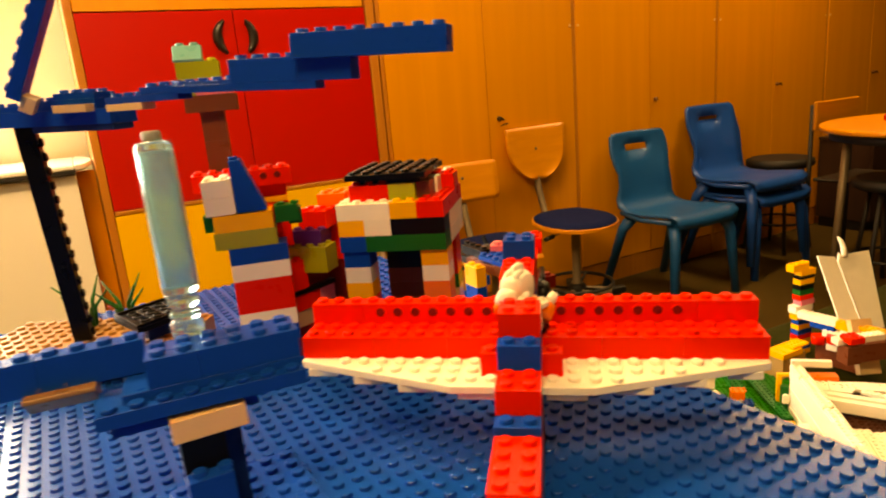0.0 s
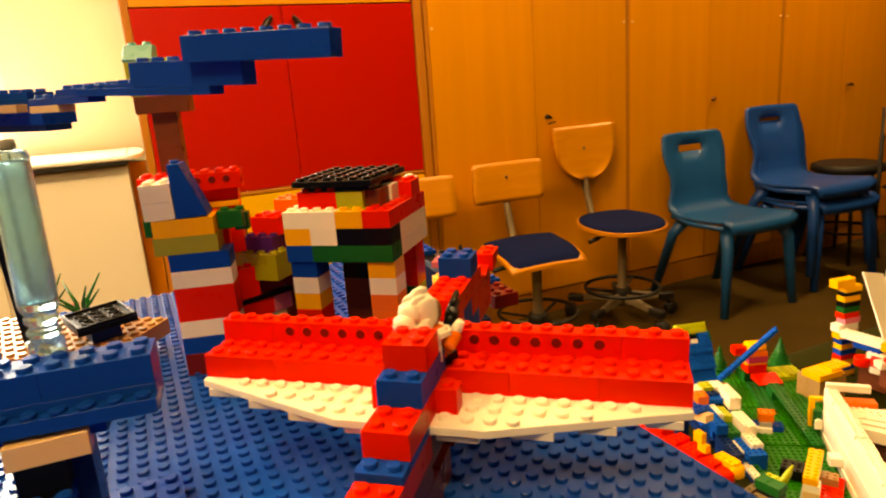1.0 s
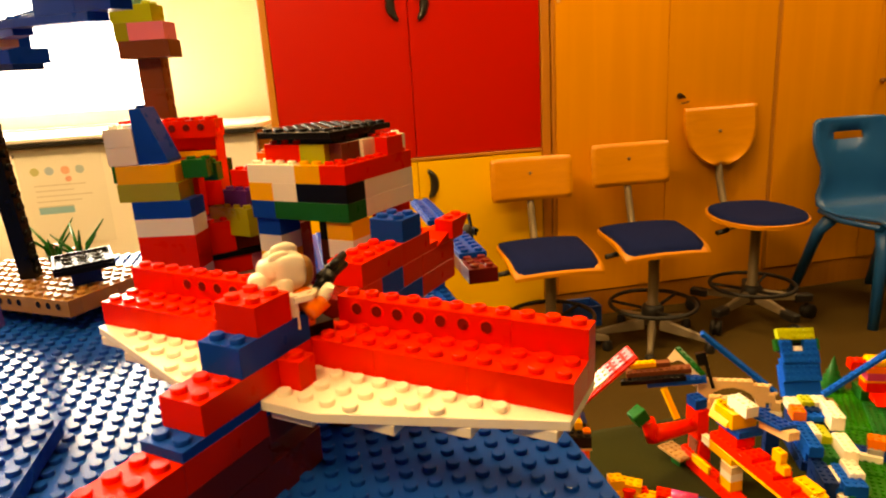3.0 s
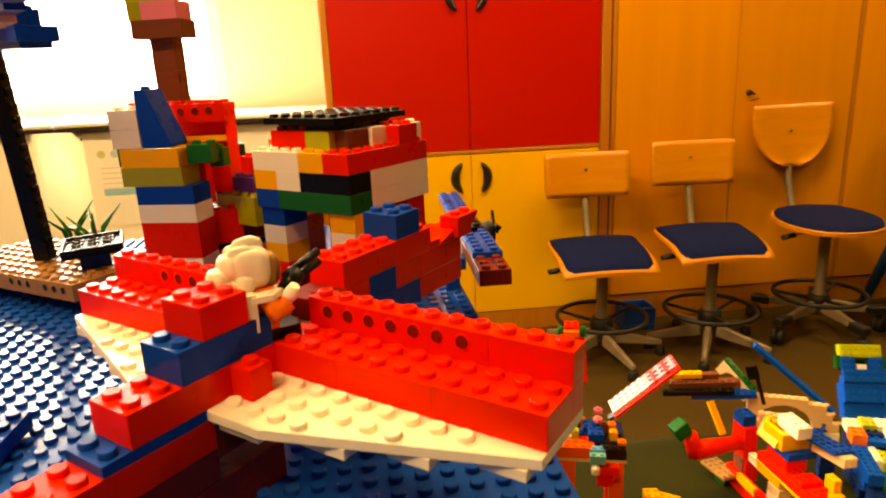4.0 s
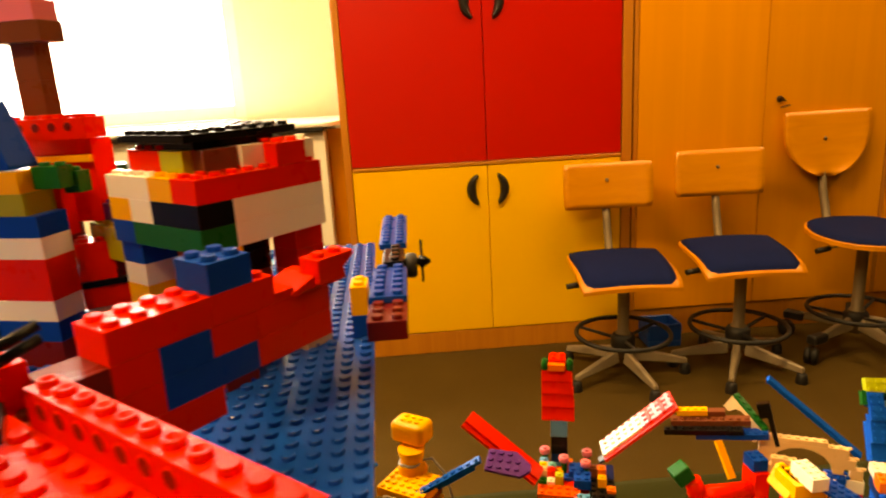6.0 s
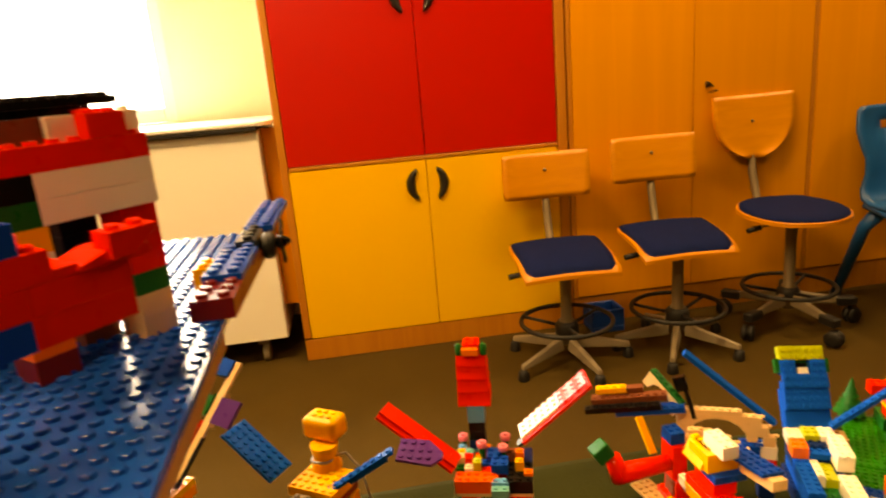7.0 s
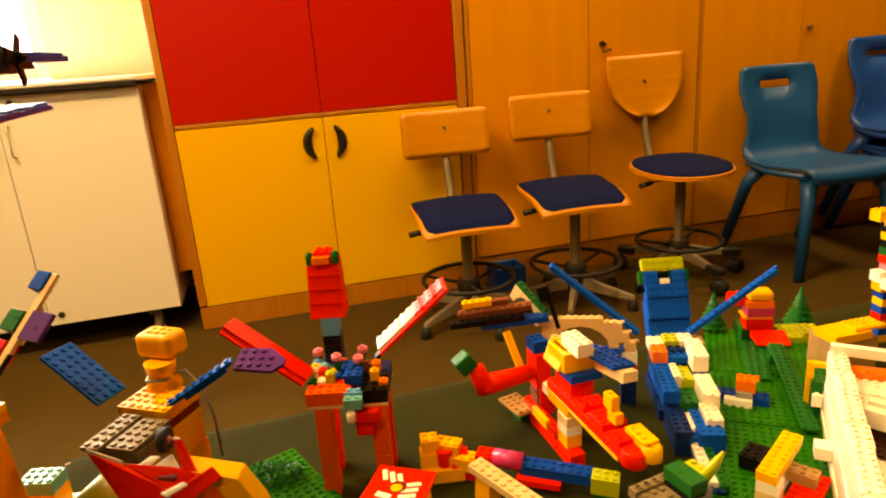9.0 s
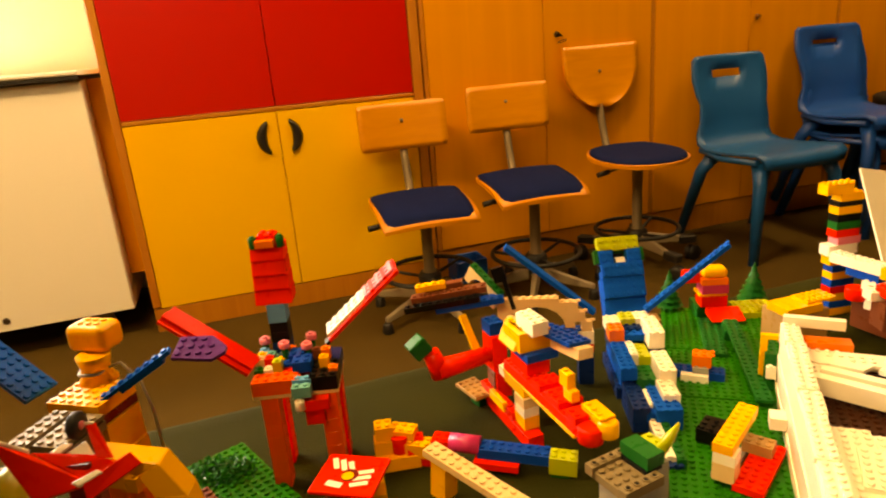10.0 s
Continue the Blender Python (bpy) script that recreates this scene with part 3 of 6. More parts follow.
def star_base(root, radius, castors, hub_z, turn=0):
    for k in range(5):
        a = 18 + 72 * k + turn
        bm = bmesh.new()
        outline = [(0.03, -0.017), (radius, -0.010), (radius, 0.010), (0.03, 0.017)]
        low = [bm.verts.new((x, y, (hub_z - 0.045) if x < 0.1 else 0.035 if castors is False else 0.075)) for x, y in outline]
        high = [bm.verts.new((x, y * 0.6, (hub_z) if x < 0.1 else 0.055 if castors is False else 0.095)) for x, y in outline]
        bm.faces.new(low[::-1])
        bm.faces.new(high)
        for i in range(4):
            bm.faces.new((low[i], low[(i + 1) % 4], high[(i + 1) % 4], high[i]))
        bevel_all(bm, 0.004)
        leg = part("leg", mesh_of(bm, "leg", GREY_PLASTIC), root, pose(0, 0, 0, 0, 0, a))
        if castors:
            bm = lathe_bm([(0.008, -0.020), (0.025, -0.020), (0.029, -0.015), (0.029, -0.004), (0.016, -0.003), (0.016, 0.003), (0.029, 0.004), (0.029, 0.015), (0.025, 0.020), (0.008, 0.020)], 16)
            part("castor", mesh_of(bm, "castor", DARK), leg, pose(radius + 0.01, 0, 0.0295, 90, 0, 25), "black twin-wheel castor")
            part("leg_tip", box("tip", radius - 0.05, -0.018, 0.070, radius + 0.02, 0.018, 0.102, DARK, 0.005), leg)
        else:
            part("glide", mesh_of(lathe_bm([(0.018, 0.0), (0.019, 0.004), (0.016, 0.03), (0.010, 0.036)], 14), "glide", DARK), leg, pose(radius - 0.005, 0, 0), "black rubber glide")


def bowed_panel(outline, thick, bow, mat, name, cushion=0.0, nx=12, ny=8, shape="rect"):
    """A moulded ply panel: outline is (half width, half depth); bow bends it about x and drops the front edge."""
    hw, hd = outline
    bm = bmesh.new()
    grid = {}
    for side, dz in ((0, 0.0), (1, -thick)):
        for i in range(nx + 1):
            for j in range(ny + 1):
                u, v = -1 + 2 * i / nx, -1 + 2 * j / ny
                if shape == "round":
                    k = math.sqrt(max(1e-6, 1 - v * v / 2)), math.sqrt(max(1e-6, 1 - u * u / 2))
                    x, y = hw * u * k[0], hd * v * k[1]
                elif shape == "half":
                    wv = 1.0 if v > 0.35 else math.sqrt(max(0.03, 1 - ((v - 0.35) / 1.35) ** 2))
                    x, y = hw * u * wv, hd * v
                else:
                    r = 1 - 0.035 * (abs(u) ** 8) * (abs(v) ** 8)
                    x, y = hw * u * r * (1 - 0.06 * (1 - v) / 2 * (1 if cushion else 0)), hd * v * r
                z = bow(u, v) + dz + (cushion * (1 - max(abs(u), abs(v)) ** 6) if side == 0 else 0)
                grid[side, i, j] = bm.verts.new((x, y, z))
    for i in range(nx):
        for j in range(ny):
            q = [(i, j), (i + 1, j), (i + 1, j + 1), (i, j + 1)]
            bm.faces.new([grid[0, a, b] for a, b in q]).smooth = True
            bm.faces.new([grid[1, a, b] for a, b in q[::-1]]).smooth = True
    ring = [(i, 0) for i in range(nx)] + [(nx, j) for j in range(ny)] + [(i, ny) for i in range(nx, 0, -1)] + [(0, j) for j in range(ny, 0, -1)]
    for a, b in zip(ring, ring[1:] + ring[:1]):
        bm.faces.new((grid[1, a[0], a[1]], grid[1, b[0], b[1]], grid[0, b[0], b[1]], grid[0, a[0], a[1]]))
    bmesh.ops.recalc_face_normals(bm, faces=list(bm.faces))
    return mesh_of(bm, name, mat)


def seat_bow(u, v):
    return -0.030 * max(0.0, -v) ** 2.2 + 0.012 * v - 0.008 * u * u


def swivel_chair(m, seat_z, label, round_seat=False, turn=0):
    root = thing("swivel_chair", m, label, "chair", "swivel chairs along the cupboards")
    star_base(root, 0.215, round_seat, 0.13 if round_seat else 0.098, turn)
    part("column", mesh_of(lathe_bm([(0.026, 0.07), (0.026, 0.15), (0.019, 0.16), (0.019, seat_z - 0.06), (0.03, seat_z - 0.05), (0.03, seat_z - 0.022)], 16), "column", STEEL), root, None, "grey steel column")
    part("collar", mesh_of(lathe_bm([(0.034, 0.100), (0.040, 0.105), (0.040, 0.138), (0.030, 0.150)], 16), "collar", DARK), root)
    ring = mesh_of(tube_bm([(0.155 * math.cos(k * math.tau / 36), 0.155 * math.sin(k * math.tau / 36), 0.150) for k in range(36)], 0.008, 8, True), "ring", DARK)
    foot = part("foot_ring", ring, root, None, "black footrest ring")
    for k in range(3):
        a = radians(30 + 120 * k)
        part("spoke", mesh_of(tube_bm([(0.03 * math.cos(a), 0.03 * math.sin(a), 0.130), (0.152 * math.cos(a), 0.152 * math.sin(a), 0.150)], 0.006, 8), "spoke", DARK), foot)
    part("lever", mesh_of(tube_bm([(0.02, 0, seat_z - 0.04), (-0.15, -0.02, seat_z - 0.05)], 0.004, 8), "lever", STEEL), root)
    part("lever_knob", mesh_of(tube_bm([(-0.145, -0.02, seat_z - 0.05), (-0.195, -0.025, seat_z - 0.055)], 0.010, 8), "knob", DARK), root)
    if round_seat:
        part("seat", bowed_panel((0.185, 0.185), 0.014, lambda u, v: 0.010 * v, PLYWOOD, "seat", shape="round"), root, pose(0, 0, seat_z - 0.006), "round plywood seat")
        part("seat_pad", bowed_panel((0.176, 0.176), 0.004, lambda u, v: 0.010 * v, NAVY_CLOTH, "pad", 0.010, shape="round"), root, pose(0, 0, seat_z - 0.0005), "navy fabric seat pad")
        back = bowed_panel((0.170, 0.118), 0.012, lambda u, v: 0.018 * u * u, PLYWOOD, "backrest", nx=16, ny=14, shape="half")
    else:
        part("seat", bowed_panel((0.164, 0.136), 0.012, seat_bow, PLYWOOD, "seat"), root, pose(0, 0.018, seat_z), "moulded plywood seat")
        part("seat_pad", bowed_panel((0.158, 0.128), 0.006, seat_bow, NAVY_CLOTH, "pad", 0.008), root, pose(0, 0.022, seat_z + 0.0074), "navy fabric seat pad")
        back = bowed_panel((0.158, 0.082), 0.011, lambda u, v: 0.022 * u * u, PLYWOOD, "backrest")
    bz = seat_z + (0.272 if round_seat else 0.232)
    part("back_bar", mesh_of(tube_bm([(0, 0.05, seat_z - 0.03), (0, 0.15, seat_z - 0.03), (0, 0.190, seat_z + 0.0), (0, 0.222, seat_z + 0.1), (0, 0.252, bz - 0.02)], [0.014, 0.014, 0.015, 0.015, 0.014], 8), "bar", STEEL), root, None, "flat steel back bar")
    bk = part("backrest", back, root, pose(0, 0.225 if not round_seat else 0.232, bz, 84, 0, 0), "curved plywood backrest")
    for dx in (0,):
        part("bolt", mesh_of(lathe_bm([(0.006, 0), (0.006, 0.003), (0.003, 0.004)], 10), "bolt", STEEL), bk, pose(0, 0.02, 0.001))
    return root


swivel_chair(pose(-0.155, 2.31, FLOOR, 0, 0, ROOM_YAW - 3), 0.388, "low swivel chair with plywood back and navy padded seat", turn=-23)
swivel_chair(pose(0.200, 2.485, FLOOR, 0, 0, ROOM_YAW - 3), 0.412, "swivel chair with plywood back and navy padded seat", turn=8)
swivel_chair(pose(0.578, 2.755, FLOOR, 0, 0, ROOM_YAW + 4), 0.442, "swivel chair with round navy seat and half-round back on castors", True, 36)

# ---- blue school chairs ----


def school_chair(m, label, mat, group="blue school chairs"):
    """One-piece moulded chair, facing local -y; origin on the floor under the seat."""
    root = thing("school_chair", m, label, "chair", group)
    bm = bmesh.new()
    nx, prof = 10, []
    # side profile from the front lip over the seat and up the back: (y, z, half width)
    for y, z, w in ((-0.215, 0.350, 0.175), (-0.215, 0.380, 0.188), (-0.19, 0.393, 0.195), (-0.10, 0.385, 0.195), (0.0, 0.377, 0.193), (0.10, 0.379, 0.188),
                    (0.150, 0.396, 0.182), (0.178, 0.438, 0.176), (0.190, 0.50, 0.165), (0.200, 0.56, 0.160), (0.213, 0.60, 0.172), (0.231, 0.660, 0.181), (0.238, 0.692, 0.179), (0.248, 0.735, 0.172), (0.250, 0.752, 0.155)):
        prof.append((y, z, w))
    grid = []
    for y, z, w in prof:
        row = []
        for i in range(nx + 1):
            u = -1 + 2 * i / nx
            lift = 0.016 * abs(u) ** 4
            up = min(1.0, max(0.0, (z - 0.40) / 0.1))
            row.append(bm.verts.new((w * u, y - up * 0.030 * u * u, z + (1 - up) * lift * 0.7)))
        grid.append(row)
    for j in range(len(prof) - 1):
        for i in range(nx):
            if j == 11 and 3 <= i <= 6:
                continue
            bm.faces.new((grid[j][i], grid[j][i + 1], grid[j + 1][i + 1], grid[j + 1][i])).smooth = True
    bmesh.ops.recalc_face_normals(bm, faces=list(bm.faces))
    bmesh.ops.solidify(bm, geom=list(bm.faces), thickness=0.012)
    part("shell", mesh_of(bm, "shell", mat, smooth=True), root)
    for sx in (-1, 1):
        part("leg", mesh_of(tube_bm([(sx * 0.150, -0.165, 0.370), (sx * 0.170, -0.195, 0.30), (sx * 0.195, -0.215, 0.0)], [0.030, 0.024, 0.018], 12), "leg", mat), root)
        part("leg", mesh_of(tube_bm([(sx * 0.140, 0.10, 0.366), (sx * 0.165, 0.14, 0.30), (sx * 0.195, 0.235, 0.0)], [0.030, 0.024, 0.018], 12), "leg", mat), root)
        part("edge_roll", mesh_of(tube_bm([(sx * 0.183, -0.19, 0.383), (sx * 0.186, 0.0, 0.373), (sx * 0.176, 0.13, 0.388)], 0.012, 8), "roll", mat), root)
    return root


school_chair(pose(1.075, 2.99, FLOOR, 0, 0, ROOM_YAW - 2), "turquoise-blue moulded plastic school chair with hand slot", BLUE_SHELL)
school_chair(pose(1.575, 3.29, FLOOR, 0, 0, ROOM_YAW - 2), "deep blue moulded plastic chair, bottom of a stack", BLUE_SHELL_DEEP)
school_chair(pose(1.545, 3.275, 0.066, 0, 0, ROOM_YAW - 2), "deep blue moulded plastic chair stacked on another", BLUE_SHELL_DEEP)

# round table with metal legs and dark chairs in the far corner, blue crate by the wall
rt = thing("round_table", pose(2.14, 2.66, FLOOR, 0, 0, ROOM_YAW), "round beech table on thin steel legs", "table")
part("table_top", mesh_of(lathe_bm([(0.48, 0.710), (0.50, 0.715), (0.50, 0.733), (0.49, 0.737)], 40), "top", BEECH), rt)
part("edge_band", mesh_of(lathe_bm([(0.44, 0.675), (0.46, 0.675), (0.46, 0.709), (0.44, 0.709)], 32), "band", DARK), rt)
for k in range(4):
    a = radians(45 + 90 * k)
    part("leg", mesh_of(tube_bm([(0.40 * math.cos(a), 0.40 * math.sin(a), 0.708), (0.43 * math.cos(a), 0.43 * math.sin(a), 0.0)], 0.016, 10), "leg", STEEL), rt)
wc = thing("wooden_chair", pose(2.02, 3.28, FLOOR, 0, 0, ROOM_YAW), "wooden chair pushed behind the round table", "chair")
part("backrest", box("back", -0.18, 0.0, 0.675, 0.18, 0.02, 0.815, PLYWOOD, 0.006), wc)
# seat and legs near-black: the shade behind the table put into their colour
part("seat", box("seat", -0.19, -0.36, 0.43, 0.19, 0.0, 0.445, DARK, 0.006), wc)
for sx in (-0.17, 0.17):
    part("leg", mesh_of(tube_bm([(sx, 0.028, 0.80), (sx, 0.030, 0.0)], 0.011, 8), "leg", DARK), wc)
    part("leg", mesh_of(tube_bm([(sx, -0.33, 0.43), (sx, -0.35, 0.0)], 0.011, 8), "leg", DARK), wc)
# the stools under the table also fill its dark underside
for x, y, r in ((1.88, 3.55, 30), (1.95, 2.72, -20), (2.35, 2.80, 10)):
    st = thing("stool", pose(x, y, FLOOR, 0, 0, r), "dark padded stool under the round table", "stool", "dark stools")
    part("seat", mesh_of(lathe_bm([(0.15, 0.46), (0.17, 0.47), (0.17, 0.50), (0.15, 0.51)], 24), "seat", DARK), st)
    for k in range(4):
        a = radians(45 + 90 * k)
        part("leg", mesh_of(tube_bm([(0.11 * math.cos(a), 0.11 * math.sin(a), 0.46), (0.17 * math.cos(a), 0.17 * math.sin(a), 0)], 0.010, 8), "leg", DARK), st)
    part("stretcher", mesh_of(tube_bm([(0.15 * math.cos(k * math.tau / 24), 0.15 * math.sin(k * math.tau / 24), 0.16) for k in range(24)], 0.007, 6, True), "ring", DARK), st)
rb = thing("red_folder", pose(2.14, 2.80, 0.7255, 0, 0, 20), "red folder lying on the round table", "folder")
part("cover", box("cover", -0.16, -0.11, 0, 0.16, 0.11, 0.025, RED_PAINT, 0.003), rb)
cr = thing("blue_crate", room(0.150, -0.062, FLOOR), "small dark blue plastic crate against the wardrobe", "crate")
for x0, y0, x1, y1 in ((-0.062, -0.055, 0.062, -0.046), (-0.062, 0.046, 0.062, 0.055), (-0.062, -0.0455, -0.053, 0.0455), (0.053, -0.0455, 0.062, 0.0455)):
    part("wall_panel", box("panel", x0, y0, 0.022, x1, y1, 0.088, BLUE_SHELL_DEEP, 0.003), cr)
part("floor_panel", box("panel", -0.062, -0.055, 0.0, 0.062, 0.055, 0.0215, BLUE_SHELL_DEEP, 0.003), cr)

# cabinet-shaped dark block, added to stand for the shade behind the round table
lc = thing("shade_block", room(3.35, -0.03, FLOOR), "dark cabinet shape added for the shade behind the round table", "cabinet")
# near-black brown carries the shade of that corner
SHADE_BROWN = wood("shade_brown", (0.030, 0.011, 0.004), (0.020, 0.007, 0.003), 0.5)
part("body", box("body", -0.45, -0.30, 0.06, 0.45, 0.0, 0.53, SHADE_BROWN, 0.003), lc)
part("top", box("top", -0.46, -0.315, 0.531, 0.46, 0.0, 0.552, SHADE_BROWN, 0.004), lc)
part("plinth", box("plinth", -0.43, -0.27, 0.0, 0.43, -0.01, 0.059, DARK), lc)
for x in (-0.448, 0.002):
    part("door", box("door", x, -0.318, 0.065, x + 0.446, -0.301, 0.526, SHADE_BROWN, 0.002), lc)

# ---- the two tables ----
BASE_Z = 0.881
BASE_YAW = 30.0
CORNER = (-0.073, 0.597)            # far corner of the blue table
TABLE = pose(*CORNER, 0, 0, 0, BASE_YAW)    # x along the far edge, -y towards the viewer; the table lies at x < 0, y < 0
table = thing("work_table", TABLE, "sturdy wooden work table covered with blue studded building plates", "table")
TL, TD = 0.80, 1.05
part("table_top", box("top", -TL, -TD, BASE_Z - 0.022, 0.0030, -0.170, BASE_Z - 0.0042, TABLE_EDGE, 0.002), table, None, "thick brown wooden table top")
for x in (-TL + 0.06, -0.30):
    for y in (-TD + 0.06, -0.34):
        part("leg", box("leg", x - 0.025, y - 0.025, FLOOR, x + 0.025, y + 0.025, BASE_Z - 0.023, TABLE_EDGE, 0.003), table)


def studs_mesh(places, key):
    """Studs at the given places (in metres), all in one mesh."""
    verts, faces = [], []
    sides = 10
    ring = [(math.cos(k * math.tau / sides), math.sin(k * math.tau / sides)) for k in range(sides)]
    for cx, cy in places:
        n = len(verts)
        for r, z in ((0.0024, -0.0002), (0.0024, 0.0014), (0.0021, 0.0017)):
            verts += [(cx + r * a, cy + r * b, z) for a, b in ring]
        for lvl in (0, 1):
            o = n + lvl * sides
            faces += [(o + k, o + (k + 1) % sides, o + sides + (k + 1) % sides, o + sides + k) for k in range(sides)]
        faces.append(tuple(n + 2 * sides + k for k in range(sides)))
    me = bpy.data.meshes.new("stud")
    me.from_pydata(verts, [], faces)
    me.materials.append(plastic(key))
    return me


def baseplate(name, nx, ny, key, m, label, near=0, thick=0.0035):
    """A studded plate; the `near` studs about the open middle of the table are single pieces, the rest one mesh."""
    root = thing(name, m, label, "baseplate", "studded building plates")
    part("plate", mesh_of(box_bm(0, 0, -thick, nx * P, ny * P, 0, 0.0), "plate", plastic(key)), root)
    spots = sorted(((i + 0.5) * P, (j + 0.5) * P) for i in range(nx) for j in range(ny))
    middle = m.inverted() @ Vector((-0.02, 0.17, BASE_Z))
    spots.sort(key=lambda s: math.hypot(s[0] - middle.x, s[1] - middle.y))
    if near:
        one = studs_mesh([(0, 0)], key)
        for x, y in spots[:near]:
            part("stud", one, root, pose(x, y, 0))
    rest = part("stud_field", studs_mesh(spots[near:], key), root)
    tagged(rest, "blue moulded studs of the plate", kind="stuff")


for i in range(2):
    for j in range(3):
        nx, ny = 48 + (i == 0), 48 if j < 2 else 32
        baseplate("baseplate", nx, ny, "baseblue", TABLE @ pose(-(i + 1) * 48 * P, -(j * 48 + ny) * P, BASE_Z), "blue studded building plate lying on the work table", 300 if i == 0 and j < 2 else 0)

LOW_Z = 0.510
low = thing("low_table", pose(0.06, 0.905, 0, 0, 0, 28.0), "low table draped with a dark green cloth", "table")
part("table_top", box("top", -0.38, -1.0, LOW_Z - 0.03, 1.3, -0.003, LOW_Z - 0.003, TABLE_EDGE, 0.003), low)
for x in (-0.33, 1.25):
    for y in (-0.95, -0.05):
        part("leg", box("leg", x - 0.022, y - 0.022, FLOOR, x + 0.022, y + 0.022, LOW_Z - 0.031, TABLE_EDGE, 0.003), low)


def cloth(name, x0, y0, x1, y1, drop, label):
    """A cloth over a table top, with shallow creases and hanging edges."""
    bm = bmesh.new()
    nx, ny = 110, 70
    grid = []
    for i in range(nx + 1):
        row = []
        for j in range(ny + 1):
            x = x0 - drop + (x1 - x0 + 2 * drop) * i / nx
            y = y0 - drop + (y1 - y0 + 2 * drop) * j / ny
            ox, oy = max(x0 - x, 0, x - x1), max(y0 - y, 0, y - y1)
            cx, cy = min(max(x, x0), x1), min(max(y, y0), y1)
            over = max(ox, oy)
            z = LOW_Z + 0.0008 * noise.noise((x * 9, y * 9, 0)) + 0.0014 * max(0.0, noise.noise((x * 4, y * 22, 3))) - over
            s = math.copysign(1, x - (x0 + x1) / 2), math.copysign(1, y - (y0 + y1) / 2)
            wave = 0.006 * math.sin((x + y) * 40) * min(1, over / 0.05) + min(over, 0.004)
            px = cx + (s[0] * wave if ox >= oy and ox > 0 else 0)
            py = cy + (s[1] * wave if oy > ox else 0)
            row.append(bm.verts.new((px, py, z)))
        grid.append(row)
    for i in range(nx):
        for j in range(ny):
            bm.faces.new((grid[i][j], grid[i + 1][j], grid[i + 1][j + 1], grid[i][j + 1])).smooth = True
    ob = new(name, mesh_of(bm, name, GREEN_CLOTH))
    ob.matrix_world = pose(0.06, 0.905, 0, 0, 0, 28.0)
    return tagged(ob, label, "cloth")


cloth("table_cloth", -0.38, -1.0, 1.3, 0.0, 0.09, "dark green table cloth with creases over a low table")

# ---- toy aeroplane ----
plane = Build("toy_aeroplane", "red and white toy aeroplane of bricks with blue bands", "toy plane", pose(0.0296, 0.2523, 0.9266, 0, 1.0, -10.07))
for x0, x1 in ((-12, -8), (-8, -4), (-4, -1), (1, 4), (4, 8), (8, 12)):
    plane.b(x0, 0, -3, x1 - x0, 2, 3, "red")
for x0, x1, hol in ((-12, -9, 0), (-9, -1, 1), (1, 9, 1), (9, 12, 0)):
    plane.b(x0, 2, -3, x1 - x0, 1, 3, "red", studs=False)
    plane.b(x0, 2, 0, x1 - x0, 1, 3, "red", hollow=bool(hol), holes=bool(hol))
plane.put("wing_plate", wedge_mesh(((-12, -0.35), (-3.4, -3.25), (0, -3.25), (0, 3), (-12, 3)), 1, "white"), 0, 0, -4)
plane.put("wing_plate", wedge_mesh(((0, -3.25), (3.4, -3.25), (12, -0.35), (12, 3), (0, 3)), 1, "white"), 0, 0, -4)
for s in (-1, 1):
    for x0, x1, y0 in ((1.2, 3.1, -3.0), (4.4, 6.2, -2.35), (7.2, 8.8, -1.5), (10.0, 11.6, -0.6)):
        a, b = (x0, x1) if s > 0 else (-x1, -x0)
        plane.b(a, y0, -5, b - a, 2.5 - y0, 1, "white", studs=False)
plane.b(-1, -3, 3, 2, 2, 3, "red")
plane.b(-1, -4, 0, 2, 4, 3, "blue")
plane.b(-1, -6, -3, 2, 4, 3, "red")
plane.b(-1, -2, -3, 2, 4, 3, "red", studs=False)
plane.b(-1, -7, -4, 2, 4, 1, "blue")
plane.b(-1, -3, -5.02, 2, 4, 1, "blue", studs=False)
plane.b(-1, -11, -7, 2, 4, 3, "red")
plane.b(-1, -7, -7, 2, 4, 3, "red", studs=False)
# lower courses in dark red: the shade under the nose is in their colour
plane.b(-1, -3, -8.04, 2, 4, 3, "dark_and_shaded_red", studs=False)
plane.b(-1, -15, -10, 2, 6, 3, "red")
plane.b(-1, -9, -10, 2, 6, 3, "dark_and_shaded_red", studs=False)
plane.b(-1, -8, -14.2, 2, 8, 4.1, "dark_and_shaded_red", studs=False)
plane.b(-2, -2.1, -3, 1, 1, 3, "red")
plane.b(1, -2.1, -3, 1, 1, 3, "red")
plane.b(-1, 0, -3, 2, 3, 2, "brown")
# tail behind the pilot
plane.frame = pose(-0.0040, 0, 0.0045)
plane.b(-1, 4.75, 0, 2, 4, 3, "red")
plane.b(-1, 8.75, 0, 2, 3, 3, "red")
plane.b(-1, 8.75, 3, 2, 2, 3, "blue")
for z, pieces in ((-3, ((4.75, 1.75, "red"), (6.5, 2.1, "blue"), (8.6, 2.15, "red"), (10.75, 4.05, "red"))), (-6, ((4.75, 1.75, "red"), (6.5, 4.15, "blue"), (10.65, 4.15, "red")))):
    for y, ny, c in pieces:
        plane.b(-1, y, z, 2, ny, 3, c, studs=False)
plane.b(-1, 4.75, -9, 2, 4.1, 3, "red", studs=False)
plane.b(-1, 3.0, -3, 2, 1.75, 3, "dark_and_shaded_red", studs=False)
plane.b(-1, 2.6, -18.4, 2, 2.1, 15.3, "dark_and_shaded_red", studs=False)
plane.b(-1, 11.75, 0, 2, 1, 1, "red", studs=False)
plane.slope(-0.9, 12.6, 0, 2, 2, 1.5, "red", 0.6)
